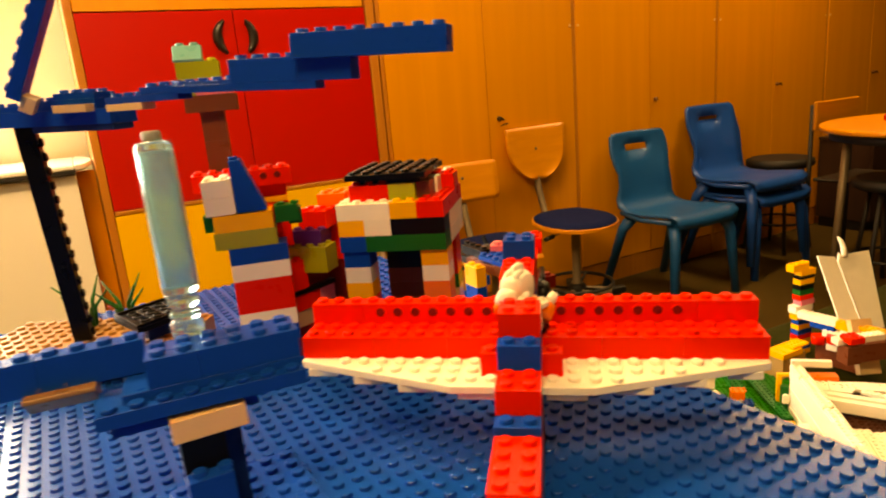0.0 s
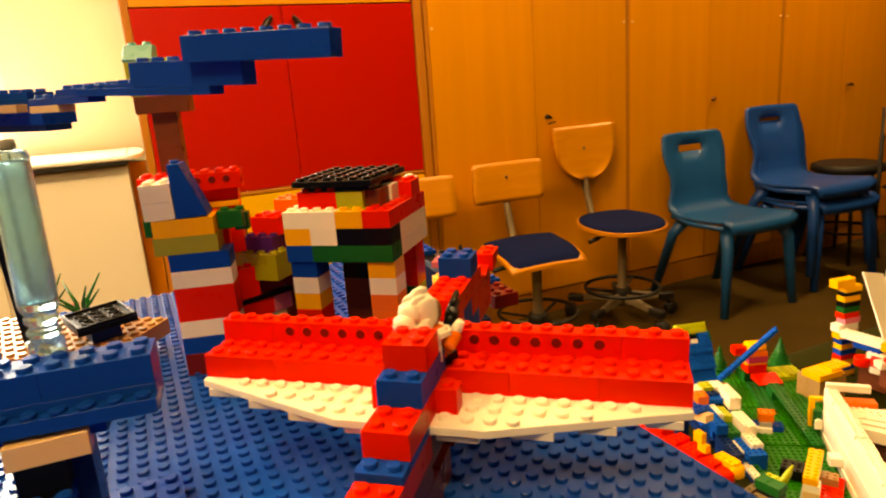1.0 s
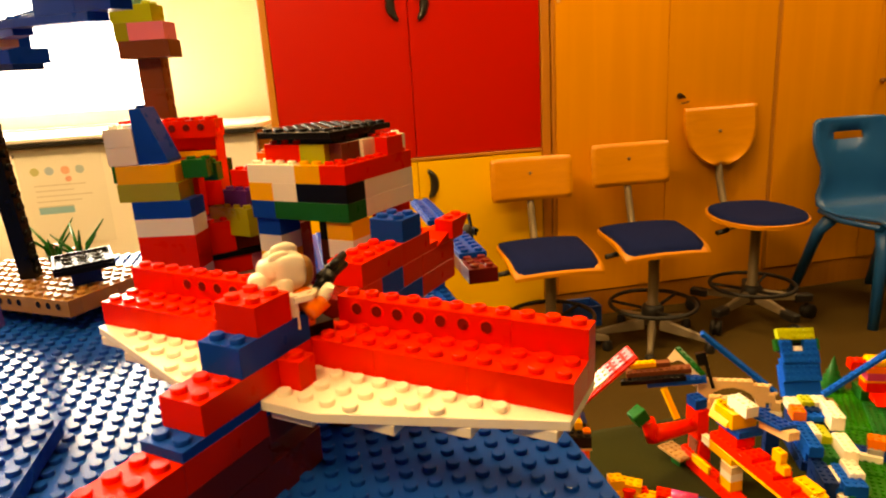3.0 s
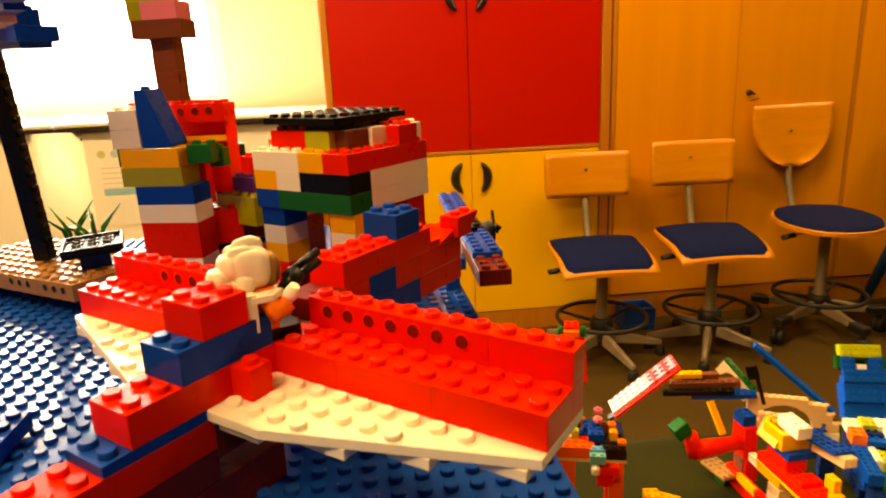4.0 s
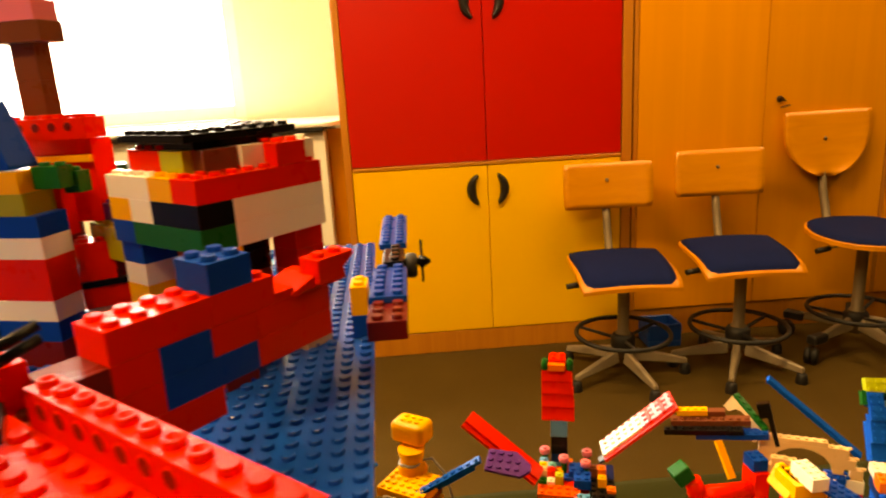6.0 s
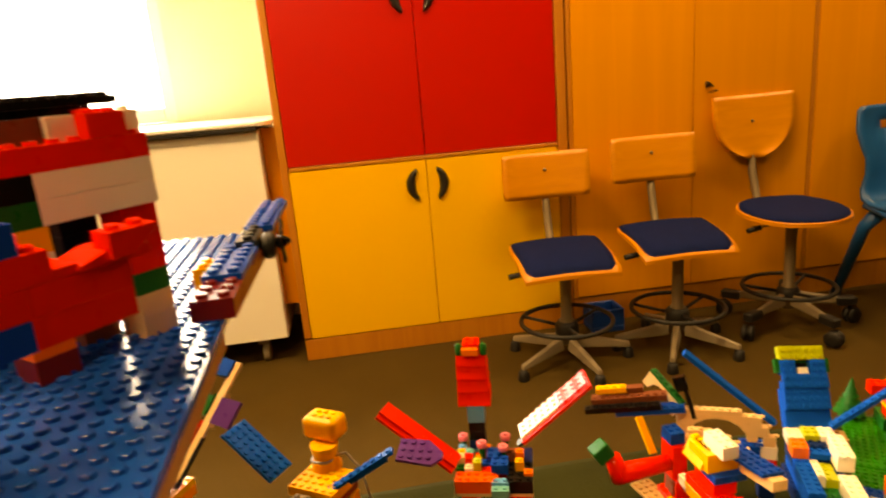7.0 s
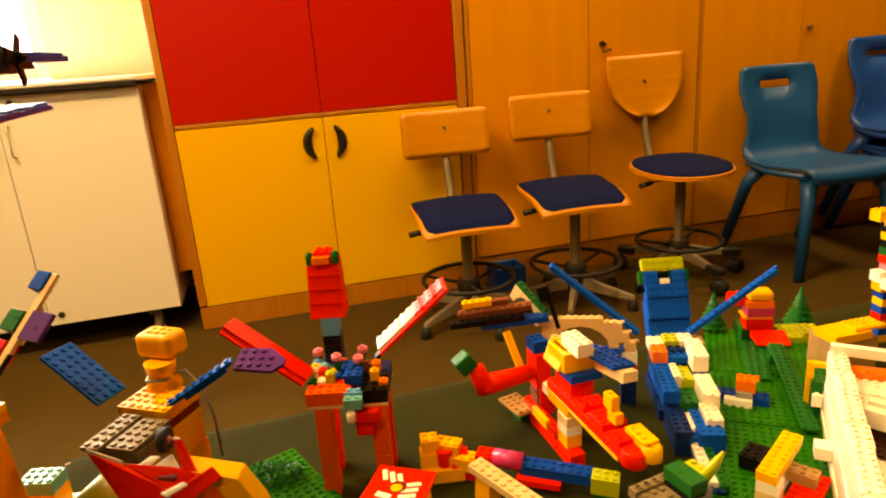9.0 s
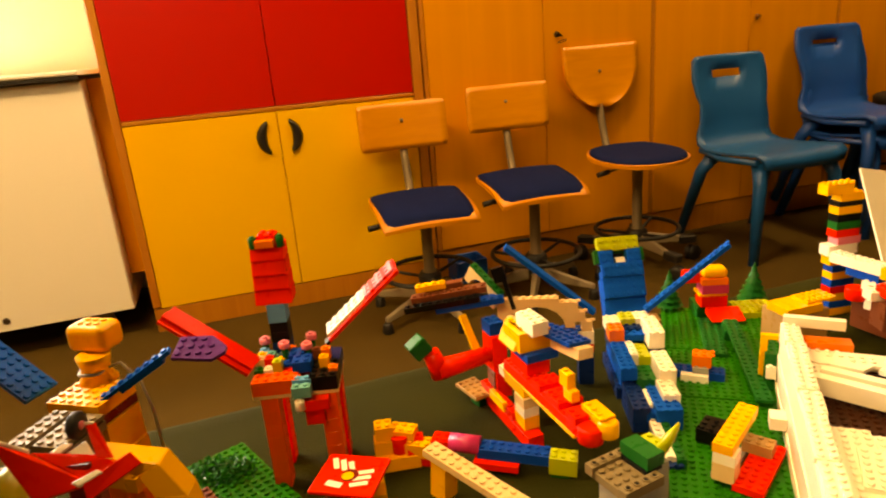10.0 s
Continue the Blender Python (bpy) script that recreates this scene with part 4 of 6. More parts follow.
plane.b(-0.8, 14.5, 0, 2, 1.2, 1.2, "red", studs=False)
plane.put("slope_brick", slope_mesh(1.2, 2.2, 2.8, "red", 1.0, "y", True), 1.4, 16.1, 0.4, 180)
plane.b(-2.0, 10.8, 3, 1, 1, 1, "pink")
plane.frame = Matrix.Identity(4)


def blob(bm, centre, radii, seed=0, rough=0.0, square=1.0):
    r = bmesh.ops.create_uvsphere(bm, u_segments=14, v_segments=9, radius=1)
    for v in r["verts"]:
        k = 1 + rough * noise.noise(v.co * 2.2 + Vector((seed, 0, 0)))
        v.co = Vector([math.copysign(abs(c) ** square, c) for c in v.co])
        v.co = Vector(centre) + Vector((v.co.x * radii[0] * k, v.co.y * radii[1] * k, v.co.z * radii[2] * k))
    fs = {f for v in r["verts"] for f in v.link_faces}
    for f in fs:
        f.smooth = True
    return fs


# pilot figure: one plain mesh
bm = bmesh.new()
mats = [plastic("white"), plastic("orange"), plastic("ochre"), plastic("black")]


def coloured(faces, k):
    for f in faces:
        f.material_index = k


# wig: crown with a parting, rolled curls at the sides and a bun behind; collar and hanging strap
hair = bmesh.ops.create_uvsphere(bm, u_segments=32, v_segments=20, radius=1)["verts"]
for v in hair:
    x, y, z = (math.copysign(abs(c) ** 0.75, c) for c in v.co)
    groove = 1 - 0.18 * math.exp(-(x / 0.16) ** 2)                 # parting down the middle
    side = 1 - 0.09 * math.exp(-((abs(x) - 0.55) / 0.12) ** 2)     # one strand line on each side
    flare = 1 + 0.14 * max(0.0, y)
    v.co = Vector((0.0058 * x * flare, -0.0020 + 0.0068 * y, 0.0243 + 0.0072 * z * (groove if z > 0 else 1) * side))
faces = {f for v in hair for f in v.link_faces}
for f in faces:
    f.smooth = True
coloured(faces, 0)
for centre, radii in (((0, -0.0108, 0.0222), (0.0046, 0.0035, 0.0037)), ((0, -0.0072, 0.0256), (0.0050, 0.0036, 0.0042)), ((0, -0.0014, 0.0309), (0.0019, 0.0048, 0.0030)), ((0.0020, -0.0040, 0.0292), (0.0016, 0.0042, 0.0026)), ((-0.0020, -0.0040, 0.0292), (0.0016, 0.0042, 0.0026)),
                      ((0.0050, -0.0046, 0.0206), (0.0022, 0.0029, 0.0029)), ((-0.0050, -0.0046, 0.0206), (0.0022, 0.0029, 0.0029)), ((0.0046, -0.0086, 0.0198), (0.0020, 0.0024, 0.0024)), ((-0.0046, -0.0086, 0.0198), (0.0020, 0.0024, 0.0024))):
    coloured(blob(bm, centre, radii, 2, 0.1, 0.9), 0)
before = set(bm.faces)
prism_bm([(-0.0088, -0.0050), (0.0118, -0.0050), (0.0122, 0.0010), (0.0074, 0.0060), (-0.0074, 0.0060), (-0.0090, 0.0010)], 0.0164, 0.0184, 0.0005, bm)
prism_bm([(0.0066, -0.0076), (0.0112, -0.0076), (0.0112, -0.0036), (0.0066, -0.0036)], 0.0075, 0.0190, 0, bm)
coloured(set(bm.faces) - before, 0)
coloured(blob(bm, (0.0004, 0.0030, 0.0232), (0.0044, 0.0046, 0.0056), 0, 0, 0.8), 2)
before = set(bm.faces)
prism_bm([(-0.0072, -0.0036), (0.0072, -0.0036), (0.0072, 0.0036), (-0.0072, 0.0036)], 0.006, 0.0185, 0, bm)
coloured(set(bm.faces) - before, 1)
for sx in (-1, 1):
    before = set(bm.faces)
    tube_bm([(sx * 0.0078, 0, 0.0170), (sx * 0.0104, 0.002, 0.012), (sx * 0.0102, 0.0060, 0.0145)], [0.0032, 0.0036, 0.0028], 9, False, bm)
    coloured(set(bm.faces) - before, 1)
    before = set(bm.faces)
    tube_bm([(sx * 0.0092, 0.0058, 0.0150), (sx * 0.0104, 0.0068, 0.0168), (sx * 0.0120, 0.0078, 0.0196)], [0.0020, 0.0024, 0.0016], 8, False, bm)
    coloured(set(bm.faces) - before, 0)
before = set(bm.faces)
prism_bm([(-0.0074, -0.004), (0.0074, -0.004), (0.0074, 0.010), (-0.0074, 0.010)], 0, 0.006, 0, bm)
coloured(set(bm.faces) - before, 3)
before = set(bm.faces)
for dz in (-0.0016, 0.0016):
    tube_bm([(0.0062, 0.0070, 0.0196 + dz), (0.0002, 0.0205, 0.0236 + dz)], 0.0014, 8, False, bm)
tube_bm([(0.0074, 0.0062, 0.0170), (0.0050, 0.0115, 0.0215)], 0.0028, 8, False, bm)
coloured(set(bm.faces) - before, 3)
pilot = new("toy_figure", mesh_of(bm, "toy_figure", *mats))
pilot.matrix_world = pose(0.0300, 0.2555, 0.9242, 0, 0, -35)
tagged(pilot, "small toy figure with white wig, orange suit and black blaster", "toy figure")

# ---- little brick house on legs ----
house = Build("toy_house", "multicoloured brick house on legs with black roof plate", "toy house", pose(-0.0605, 0.3761, BASE_Z + 0.0001, 0, 0, -11.5))


def R(k):
    return 3 * k


# the brown middle leg, mostly hidden, is set to block window glare on the plate
for x, y, kx, ky, cols in ((0.1, 0.2, 2, 2, ("dark_and_shaded_red", "dark_and_shaded_red", "red", "yellow", "white", "blue")), (2.3, 4.0, 3, 2, ("brown", "brown", "brown", "brown", "black", "black")),
                           (6.0, 0.2, 2, 2, ("dark_and_shaded_red", "orange", "orange", "orange", "white", "yellow")),
                           (5.6, 6.0, 2, 2, ("tan", "tan", "green", "red", "red", "red"))):
    for k, c in enumerate(cols):
        house.b(x, y, R(k), kx, ky, 3, c, studs=False)
k = 6
house.b(0, 0, R(k), 2, 2, 3, "blue", studs=False)
house.b(2, 0, R(k), 6, 2, 3, "green", studs=False)
house.b(6, 2, R(k), 2, 6, 3, "white", studs=False)
house.b(0, 2, R(k), 2, 6, 3, "lime", studs=False)
house.b(2, 6, R(k), 4, 2, 3, "yellow", studs=False)
house.b(2, 2, R(k), 4, 4, 1, "gray", studs=False)
k = 7
house.b(0, 0, R(k), 2, 2, 3, "yellow", studs=False)
house.b(2, 0, R(k), 2, 2, 3, "white", studs=False)
house.b(4, 0, R(k), 4, 2, 3, "black", studs=False)
house.b(6, 2, R(k), 2, 6, 3, "white", studs=False)
house.b(0, 2, R(k), 2, 6, 3, "red", studs=False)
house.b(2, 6, R(k), 4, 2, 3, "blue", studs=False)
k = 8
house.b(0, 0, R(k), 4, 2, 3, "white")
house.b(4, 0, R(k), 2, 2, 3, "yellow")
house.b(6, 0, R(k), 2, 8, 3, "red")
house.b(0, 2, R(k), 2, 6, 3, "orange")
house.b(2, 6, R(k), 4, 2, 3, "red")
k = 9
house.b(0.8, 1, R(k), 3, 2, 3, "red")
house.b(3.8, 1, R(k), 2, 1, 3, "lime", studs=False)
house.b(5.8, 1.5, R(k), 1, 2, 3, "brown", studs=False)
house.b(6, 3.6, R(k), 1, 2, 3, "white", studs=False)
house.b(6, 5.0, R(k), 2, 2, 3, "red")
house.b(6.6, 7, R(k), 1, 1, 3, "white")
house.b(1, 5, R(k), 4, 2, 3, "tan", studs=False)
house.b(0.7, 0.6, R(10) + 1, 6, 7, 1, "black")
house.b(1.2, 1.4, R(10), 5, 5, 1, "black", studs=False)

# ---- tall toy tower with blue slope and trunk ----
tower = Build("toy_tower", "tall stack of coloured bricks with blue slope and brown trunk", "toy tower", pose(-0.1250, 0.3605, BASE_Z + 0.0001, 0, 0, 30.5))
UPPER = pose(-0.1250, 0.3605, BASE_Z + 0.0001, 0, 0, 30.5).inverted()
tower.frame = UPPER @ pose(-0.1240, 0.3520, BASE_Z + 0.0001, 0, 0, 13)
for k, h, c in ((0, 4, "dark_and_shaded_red"), (4, 3, "blue"), (7, 3, "white"), (10, 6, "red"), (16, 3, "white"), (19, 3, "blue")):
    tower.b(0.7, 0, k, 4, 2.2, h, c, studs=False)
tower.b(1.0, 2.2, 0, 1.8, 2, 15, "dark_and_shaded_red", studs=False)
tower.b(0.5, 2.2, 18, 4, 1, 10, "red", studs=False)
tower.b(-0.1, 0, 22, 4.2, 2.2, 3, "olive", studs=False)
tower.b(0, 0, 25, 4, 2.2, 3, "yellow", studs=False)
straight = tower.frame
tower.frame = straight @ pose(-0.0030, 0, 28.05 * H, 0, -1.2, 0) @ pose(0, 0, -28 * H)      # loosely set, leaning a little
tower.b(0, 0, 28, 2, 2, 3, "white", studs=False)
tower.b(0, 0, 31, 2, 2, 3, "white")
tower.put("slope_brick", slope_mesh(2, 2, 9, "blue", 0.75, "y"), 4.05, 0, 28, 90)
tower.put("stud", round_mesh(0.0024, 0.5, "blue", stud=False), 2.35, 1.0, 37)
tower.frame = straight
tower.b(4.1, 0.9, 25.3, 1.7, 1.2, 3, "green")
tower.b(5.0, 2.0, 24.3, 1, 1, 3, "green")
tower.b(-0.7, 0.8, 25, 0.65, 1, 3, "green", studs=False)
tower.frame = UPPER @ pose(-0.1399, 0.3734, BASE_Z, 0, 0, 17.7)
tower.b(0, 0, 31.4, 7, 1, 3, "red", holes=True, hollow=True)
tower.b(0, 1, 31.4, 7, 1, 3, "red", holes=True)
tower.b(2.4, 0.9, 19, 4.2, 2, 12.3, "red", studs=False)
# dark red here puts shade on the red column's lower part
tower.b(2.6, 1.0, 13, 1.2, 1.8, 6, "dark_and_shaded_red", studs=False)
tower.b(2.6, 0.55, 28, 4, 0.32, 1, "yellow", studs=False)
tower.frame = UPPER @ pose(-0.1370, 0.3960, BASE_Z, 0, 0, 14)
tower.b(0, -1, 31.4, 2, 3, 3, "dark_and_shaded_red", studs=False)
for z0, zh in ((34.4, 5.6), (40.0, 5.4)):
    tower.b(0.1, 0, z0, 1.75, 1.3, zh, "brown", studs=False)
tower.b(-0.8, -0.6, 45.4, 3.7, 2, 3, "brown", studs=False)
tower.b(0.1, -0.6, 48.4, 2.6, 2, 3, "pink", studs=False)
tower.b(-0.9, -0.6, 48.4, 1, 2, 3, "olive", studs=False)
tower.b(-1.0, -0.6, 51.4, 3, 2, 3, "lime")
tower.slope(-1.1, -0.6, 54.4, 2, 2, 3, "aqua", 1.0, 0)
tower.frame = Matrix.Identity(4)

# heap of coloured bricks between tower and house
heap = Build("brick_heap", "low heap of red, olive, purple and orange bricks", "toy bricks", pose(-0.0950, 0.3800, BASE_Z + 0.0001, 0, 0, 52))
for x, y, z, nx, ny, h, c in ((0, 0, 0, 4, 2.2, 3.2, "dark_and_shaded_red"), (0.1, 0.1, 3.2, 4, 2, 3.2, "tan"), (0, 0, 6.4, 3, 2.2, 3.2, "red"), (3, 0, 6.4, 1.6, 2.2, 3.2, "pink"), (-0.1, -0.1, 9.6, 4.8, 2.3, 1, "black"),
                              (0, 0, 10.6, 2, 2, 5.8, "red"), (2.1, 0.3, 10.6, 2.2, 1.8, 3, "dark_and_shaded_red"), (1.2, 3.6, 0, 2.4, 2, 20.6, "dark_and_shaded_red"), (1.4, 3.4, 20.6, 2.2, 2, 6, "green")):
    heap.b(x, y, z, nx, ny, h, c, studs=(c == "red"))
heap.frame = heap.root.matrix_world.inverted() @ pose(-0.1022, 0.3952, BASE_Z + 0.0001, 0, 0, -15)
for x, y, z, nx, ny, h, c in ((0, 0, 13.6, 4, 2, 5, "olive"), (0.9, 0.5, 18.6, 2.6, 2, 3, "purple"), (1.4, 1.2, 21.6, 2.4, 2, 3.4, "red"), (1.8, 3.4, 0, 3, 2, 14, "dark_and_shaded_red"), (1.8, 3.4, 14, 2.6, 2, 8, "red"), (1.6, 3.2, 22, 3.4, 2, 2.6, "orange"), (2.4, 3.0, 25, 2.4, 2, 2.6, "orange")):
    heap.b(x, y, z, nx, ny, h, c)

# ---- blue hull with clear tube ----
hull = Build("toy_hull", "long blue brick hull with stepped plates", "toy boat", pose(-0.0570, 0.2225, 0.9548, 0, 0, 22))
hull.b(-4, -2, -3, 4, 2, 3, "blue")
hull.b(-6, -2, -3, 2, 2, 3, "blue")
for x in (-10, -14, -18):
    hull.b(x, 0.1, -3, 4, 1, 3.6, "blue")
hull.b(-7, -2, -4, 7, 2, 1, "blue", studs=False)
hull.b(-8, -2.6, -5.5, 8, 2.6, 1.5, "blue", studs=False)
for x in range(8):
    hull.put("stud", round_mesh(0.0024, 0.5, "blue", stud=False), x - 7.5, -2.25, -4)
hull.b(-7.6, -2.1, -7, 5.6, 2.0, 1.5, "blue", studs=False)
hull.put("slope_brick", slope_mesh(2.6, 1.4, 2.2, "ochre", 0.6, "y", True), -10.6, -0.5, -5.0)
hull.b(-17, 0.1, -23, 2, 1, 20, "navy", studs=False)

tube = thing("clear_tube", pose(-0.0905, 0.2155, 0.9520, -4, -2, 0), "pale blue see-through plastic tube standing on the blue hull", "toy tube")
part("foot", mesh_of(lathe_bm([(0.0050, 0), (0.0055, 0.0006), (0.0055, 0.0062), (0.0047, 0.0072)], 24), "foot", clear_plastic()), tube, None, "clear blue foot")
part("neck", mesh_of(lathe_bm([(0.0042, 0.0074), (0.0052, 0.0084), (0.0052, 0.0096), (0.0042, 0.0106), (0.0042, 0.0116), (0.0053, 0.0126), (0.0053, 0.0140), (0.0046, 0.0150), (0.0056, 0.0166)], 24), "neck", clear_plastic()), tube, None, "ringed clear neck")
bm = lathe_bm([(0.0058, 0.0168), (0.0061, 0.0180), (0.0061, 0.0664), (0.0054, 0.0680)], 28)
inner = lathe_bm([(0.0046, 0.0190), (0.0050, 0.0200), (0.0050, 0.0640), (0.0046, 0.0650)], 28)
for f in inner.faces:
    f.normal_flip()
tmp = bpy.data.meshes.new("tmp")
inner.to_mesh(tmp)
inner.free()
bm.from_mesh(tmp)
bpy.data.meshes.remove(tmp)
part("tube_body", mesh_of(bm, "tube_body", clear_plastic()), tube)
part("cap", mesh_of(lathe_bm([(0.0030, 0.0682), (0.0031, 0.0690), (0.0030, 0.0712), (0.0026, 0.0716)], 18), "cap", plastic("gray")), tube, None, "small grey cap")

arm = Build("toy_gate", "tan and black brick barrier on a blue foot", "toy bricks", pose(-0.0890, 0.1850, BASE_Z + 0.0001, 0, 0, 27))
arm.b(0, 0, 14.6, 2.9, 1, 2.4, "tan", studs=False)
arm.b(0.2, 0.05, 11, 1.75, 1, 3.6, "black", studs=False)
arm.b(0.2, 1.1, 11, 1.05, 1, 8, "black", studs=False)
arm.b(0.2, -0.7, 6, 1.75, 2, 5, "blue")
arm.b(0.2, -0.7, 0, 1.75, 2, 6, "navy", studs=False)
arm.b(1.3, 1.1, 0, 1.4, 1.8, 14.4, "navy", studs=False)
arm.b(-3.4, -0.8, 0, 3.55, 2, 5, "navy", studs=False)

step = Build("toy_step", "blue studded slab lying on the blue plate", "toy bricks", pose(-0.0700, 0.2450, BASE_Z + 0.0018, 0, 0, 30))
step.b(-6, -4, 0, 6, 4, 2, "blue")
step.b(-6, -9, 0, 6, 5, 2, "blue")

# ---- blue crane arm on a black mast ----
crane = Build("toy_crane", "blue brick crane arm on a black mast", "toy crane", pose(-0.2114, 0.3625, BASE_Z + 0.0210))


def seg(origin, end, name="arm"):
    d = Vector(end) - Vector(origin)
    return crane.root.matrix_world.inverted() @ axes(origin, (d.x, d.y, d.z), (-d.y, d.x, 0))


crane.frame = seg((-0.0526, 0.2669, 1.0545), (0.0068, 0.2469, 1.0515))
crane.b(0, 0, -3, 8, 1, 3, "blue")
crane.frame = seg((-0.0821, 0.2819, 1.0476), (-0.0230, 0.2610, 1.0446))
crane.b(0, 0, -3, 4, 1, 3, "blue")
crane.b(4, 0, -3, 3, 1, 3, "blue", studs=False)
crane.b(-4, 0, -4, 9, 1, 1, "blue")
crane.frame = seg((-0.1310, 0.3067, 1.0435), (-0.0821, 0.2819, 1.0430))
crane.b(0, 0, -2, 7, 1, 1, "blue")
crane.b(-3, 0, -3, 6, 1, 1, "blue")
crane.b(-3, 0, -4, 3, 1, 1, "tan", studs=False)
crane.frame = seg((-0.2300, 0.3520, 1.0400), (-0.1597, 0.3360, 1.0380))
crane.b(-2, 0, -4, 11, 2.6, 2.4, "blue", studs=False)
crane.b(-2, 0, -1.6, 5, 2.6, 1, "blue")
crane.b(3, 0.1, -1.6, 5, 2, 1.6, "blue")
crane.b(5, 0.1, 0, 3, 2, 1, "blue")
crane.b(5.6, -0.8, -2.0, 2.4, 0.8, 1.2, "tan", studs=False)
crane.b(3, 0.1, -5, 6, 2, 1, "navy", studs=False)
crane.frame = crane.root.matrix_world.inverted() @ axes((-0.2060, 0.3300, 1.0420), (0.0230, -0.004, 0.0388), (-0.35, 1, 0))
crane.b(0, 0, -2, 12, 2, 2, "blue")
crane.b(-0.6, 0.2, -4, 1, 1, 2, "tan", studs=False)
crane.frame = crane.root.matrix_world.inverted() @ axes((-0.2223, 0.3704, BASE_Z + 0.0210), (-0.0025, -0.006, 0.130), (0.3, -1, 0))
crane.b(0, 0, 0, 16, 1, 3, "black")

island = Build("toy_island", "tan studded island plate with plants", "toy island", pose(-0.2843, 0.3494, BASE_Z + 0.0001, 0, 0, -6))
for x in range(4):
    island.b(x * 4, 0, 3, 4, 1, 3, "ochre", holes=True)
    island.b(x * 4, 1, 3, 4, 3, 3, "ochre")
    island.b(x * 4, 4, 3, 4, 4, 3, "ochre")
island.b(1, 2, 0, 12, 5, 3, "navy", studs=False)
tray = Build("toy_tray", "black upturned plate on a blue brick", "toy plate", pose(-0.1960, 0.3665, BASE_Z + 0.0300, 2, 2, -43))
tray.b(0, 0, 0, 4, 4, 1, "black", studs=False)
for i in range(3):
    for j in range(3):
        tray.put("tube", mesh_of(tube_bm([(0.0029 * math.cos(a), 0.0029 * math.sin(a), 0.001) for a in [q * math.tau / 12 for q in range(12)]], 0.0007, 5, True), "tube", plastic("black")), i + 1, j + 1, 1)
for x0, y0, x1, y1 in ((0, 0, 4, 0.18), (0, 3.82, 4, 4), (0, 0.18, 0.18, 3.82), (3.82, 0.18, 4, 3.82)):
    tray.put("rim", box("rim", x0 * P, y0 * P, 0, x1 * P, y1 * P, 0.0022, plastic("black"), 0.0003), 0, 0, 1)
tray.b(1.0, 1.0, -2.9, 2, 2, 2.9, "navy", studs=False)


def grass_plant(m, n, label):
    root = thing("toy_plant", m, label, "toy plant", "toy plants")
    for k in range(n):
        a = k * math.tau / n + 0.4
        lean = 0.42 + 0.40 * ((k * 7) % 5) / 5
        hgt = 0.022 + 0.008 * ((k * 3) % 4) / 4
        part("blade", mesh_of(tube_bm([(0.002 * math.cos(a), 0.002 * math.sin(a), 0), (hgt * 0.4 * lean * math.cos(a), hgt * 0.4 * lean * math.sin(a), hgt * 0.55), (hgt * lean * 1.3 * math.cos(a), hgt * lean * 1.3 * math.sin(a), hgt)], [0.0014, 0.0013, 0.0004], 6), "blade", plastic("green")), root)
    return root


ISL = BASE_Z + 0.0195
grass_plant(pose(-0.2010, 0.3920, ISL), 6, "green plastic grass tuft with long blades")
grass_plant(pose(-0.2260, 0.3960, ISL), 5, "green plastic grass tuft with short blades")
for x, y in ((-0.2120, 0.4000), (-0.2360, 0.4060)):
    fl = thing("toy_flower", pose(x, y, ISL), "pink plastic toy flower on green stem", "toy flower", "toy flowers")
    part("stem", mesh_of(tube_bm([(0, 0, 0), (0.001, 0, 0.010)], 0.0012, 7), "stem", plastic("green")), fl)
    for k in range(5):
        a = k * math.tau / 5
        part("petal", mesh_of(lathe_bm([(0.0008, 0), (0.0020, 0.0006), (0.0018, 0.0016), (0.0006, 0.002)], 8), "petal", plastic("pink")), fl, pose(0.0022 * math.cos(a), 0.0022 * math.sin(a), 0.010))

wreck = Build("toy_motor", "brown and blue brick motor with black propeller at the table edge", "toy motor", axes((0.0698, 0.3959, BASE_Z + 0.0192), (-0.083, 0.1588, 0), (-0.9, -0.42, 0)))
wreck.b(0, 0, 0, 3, 2, 2.5, "dark_and_shaded_red")
wreck.b(3, 0, 0, 3, 2, 2.5, "brown", studs=False)
wreck.b(6, 0, 0, 4.6, 2, 2, "brown", studs=False)
wreck.b(2.8, 0, 2.5, 5.6, 2, 0.9, "blue")
wreck.b(6.6, 2.4, -2.4, 2, 1, 4.4, "yellow")
wreck.b(6.6, 2.4, -6, 2, 1, 3.6, "blue", studs=False)
wreck.b(6.8, 1.9, -2.4, 1.4, 0.6, 2, "blue", studs=False)
wreck.b(10.6, 0.3, 0, 5.8, 1.4, 1.6, "black", studs=False)
wreck.b(9.0, 0.2, 1.9, 3.4, 1.2, 2.0, "black")
wreck.b(15.6, 0, 1.7, 10, 2, 1, "blue")
wreck.b(15.2, 0.2, 0.6, 3, 1.4, 1.1, "black", studs=False)
wreck.put("axle", mesh_of(tube_bm([(0, 0.006, 0), (0, -0.010, 0)], 0.0022, 8), "axle", plastic("black")), 11.4, 0, 2.0)
wreck.put("wheel", mesh_of(lathe_bm([(0.002, -0.002), (0.0055, -0.003), (0.0065, -0.0015), (0.0065, 0.0015), (0.0055, 0.003), (0.002, 0.002)], 18), "wheel", DARK), 10.6, -0.3, 2.0, 0, 90)
for k in range(3):
    wreck.put("propeller_blade", mesh_of(box_bm(-0.0026, -0.0007, 0.002, 0.0026, 0.0007, 0.0120, 0.0005), "blade", plastic("black")), 11.4, -1.0, 2.0, 0, 0, 40 + 120 * k)
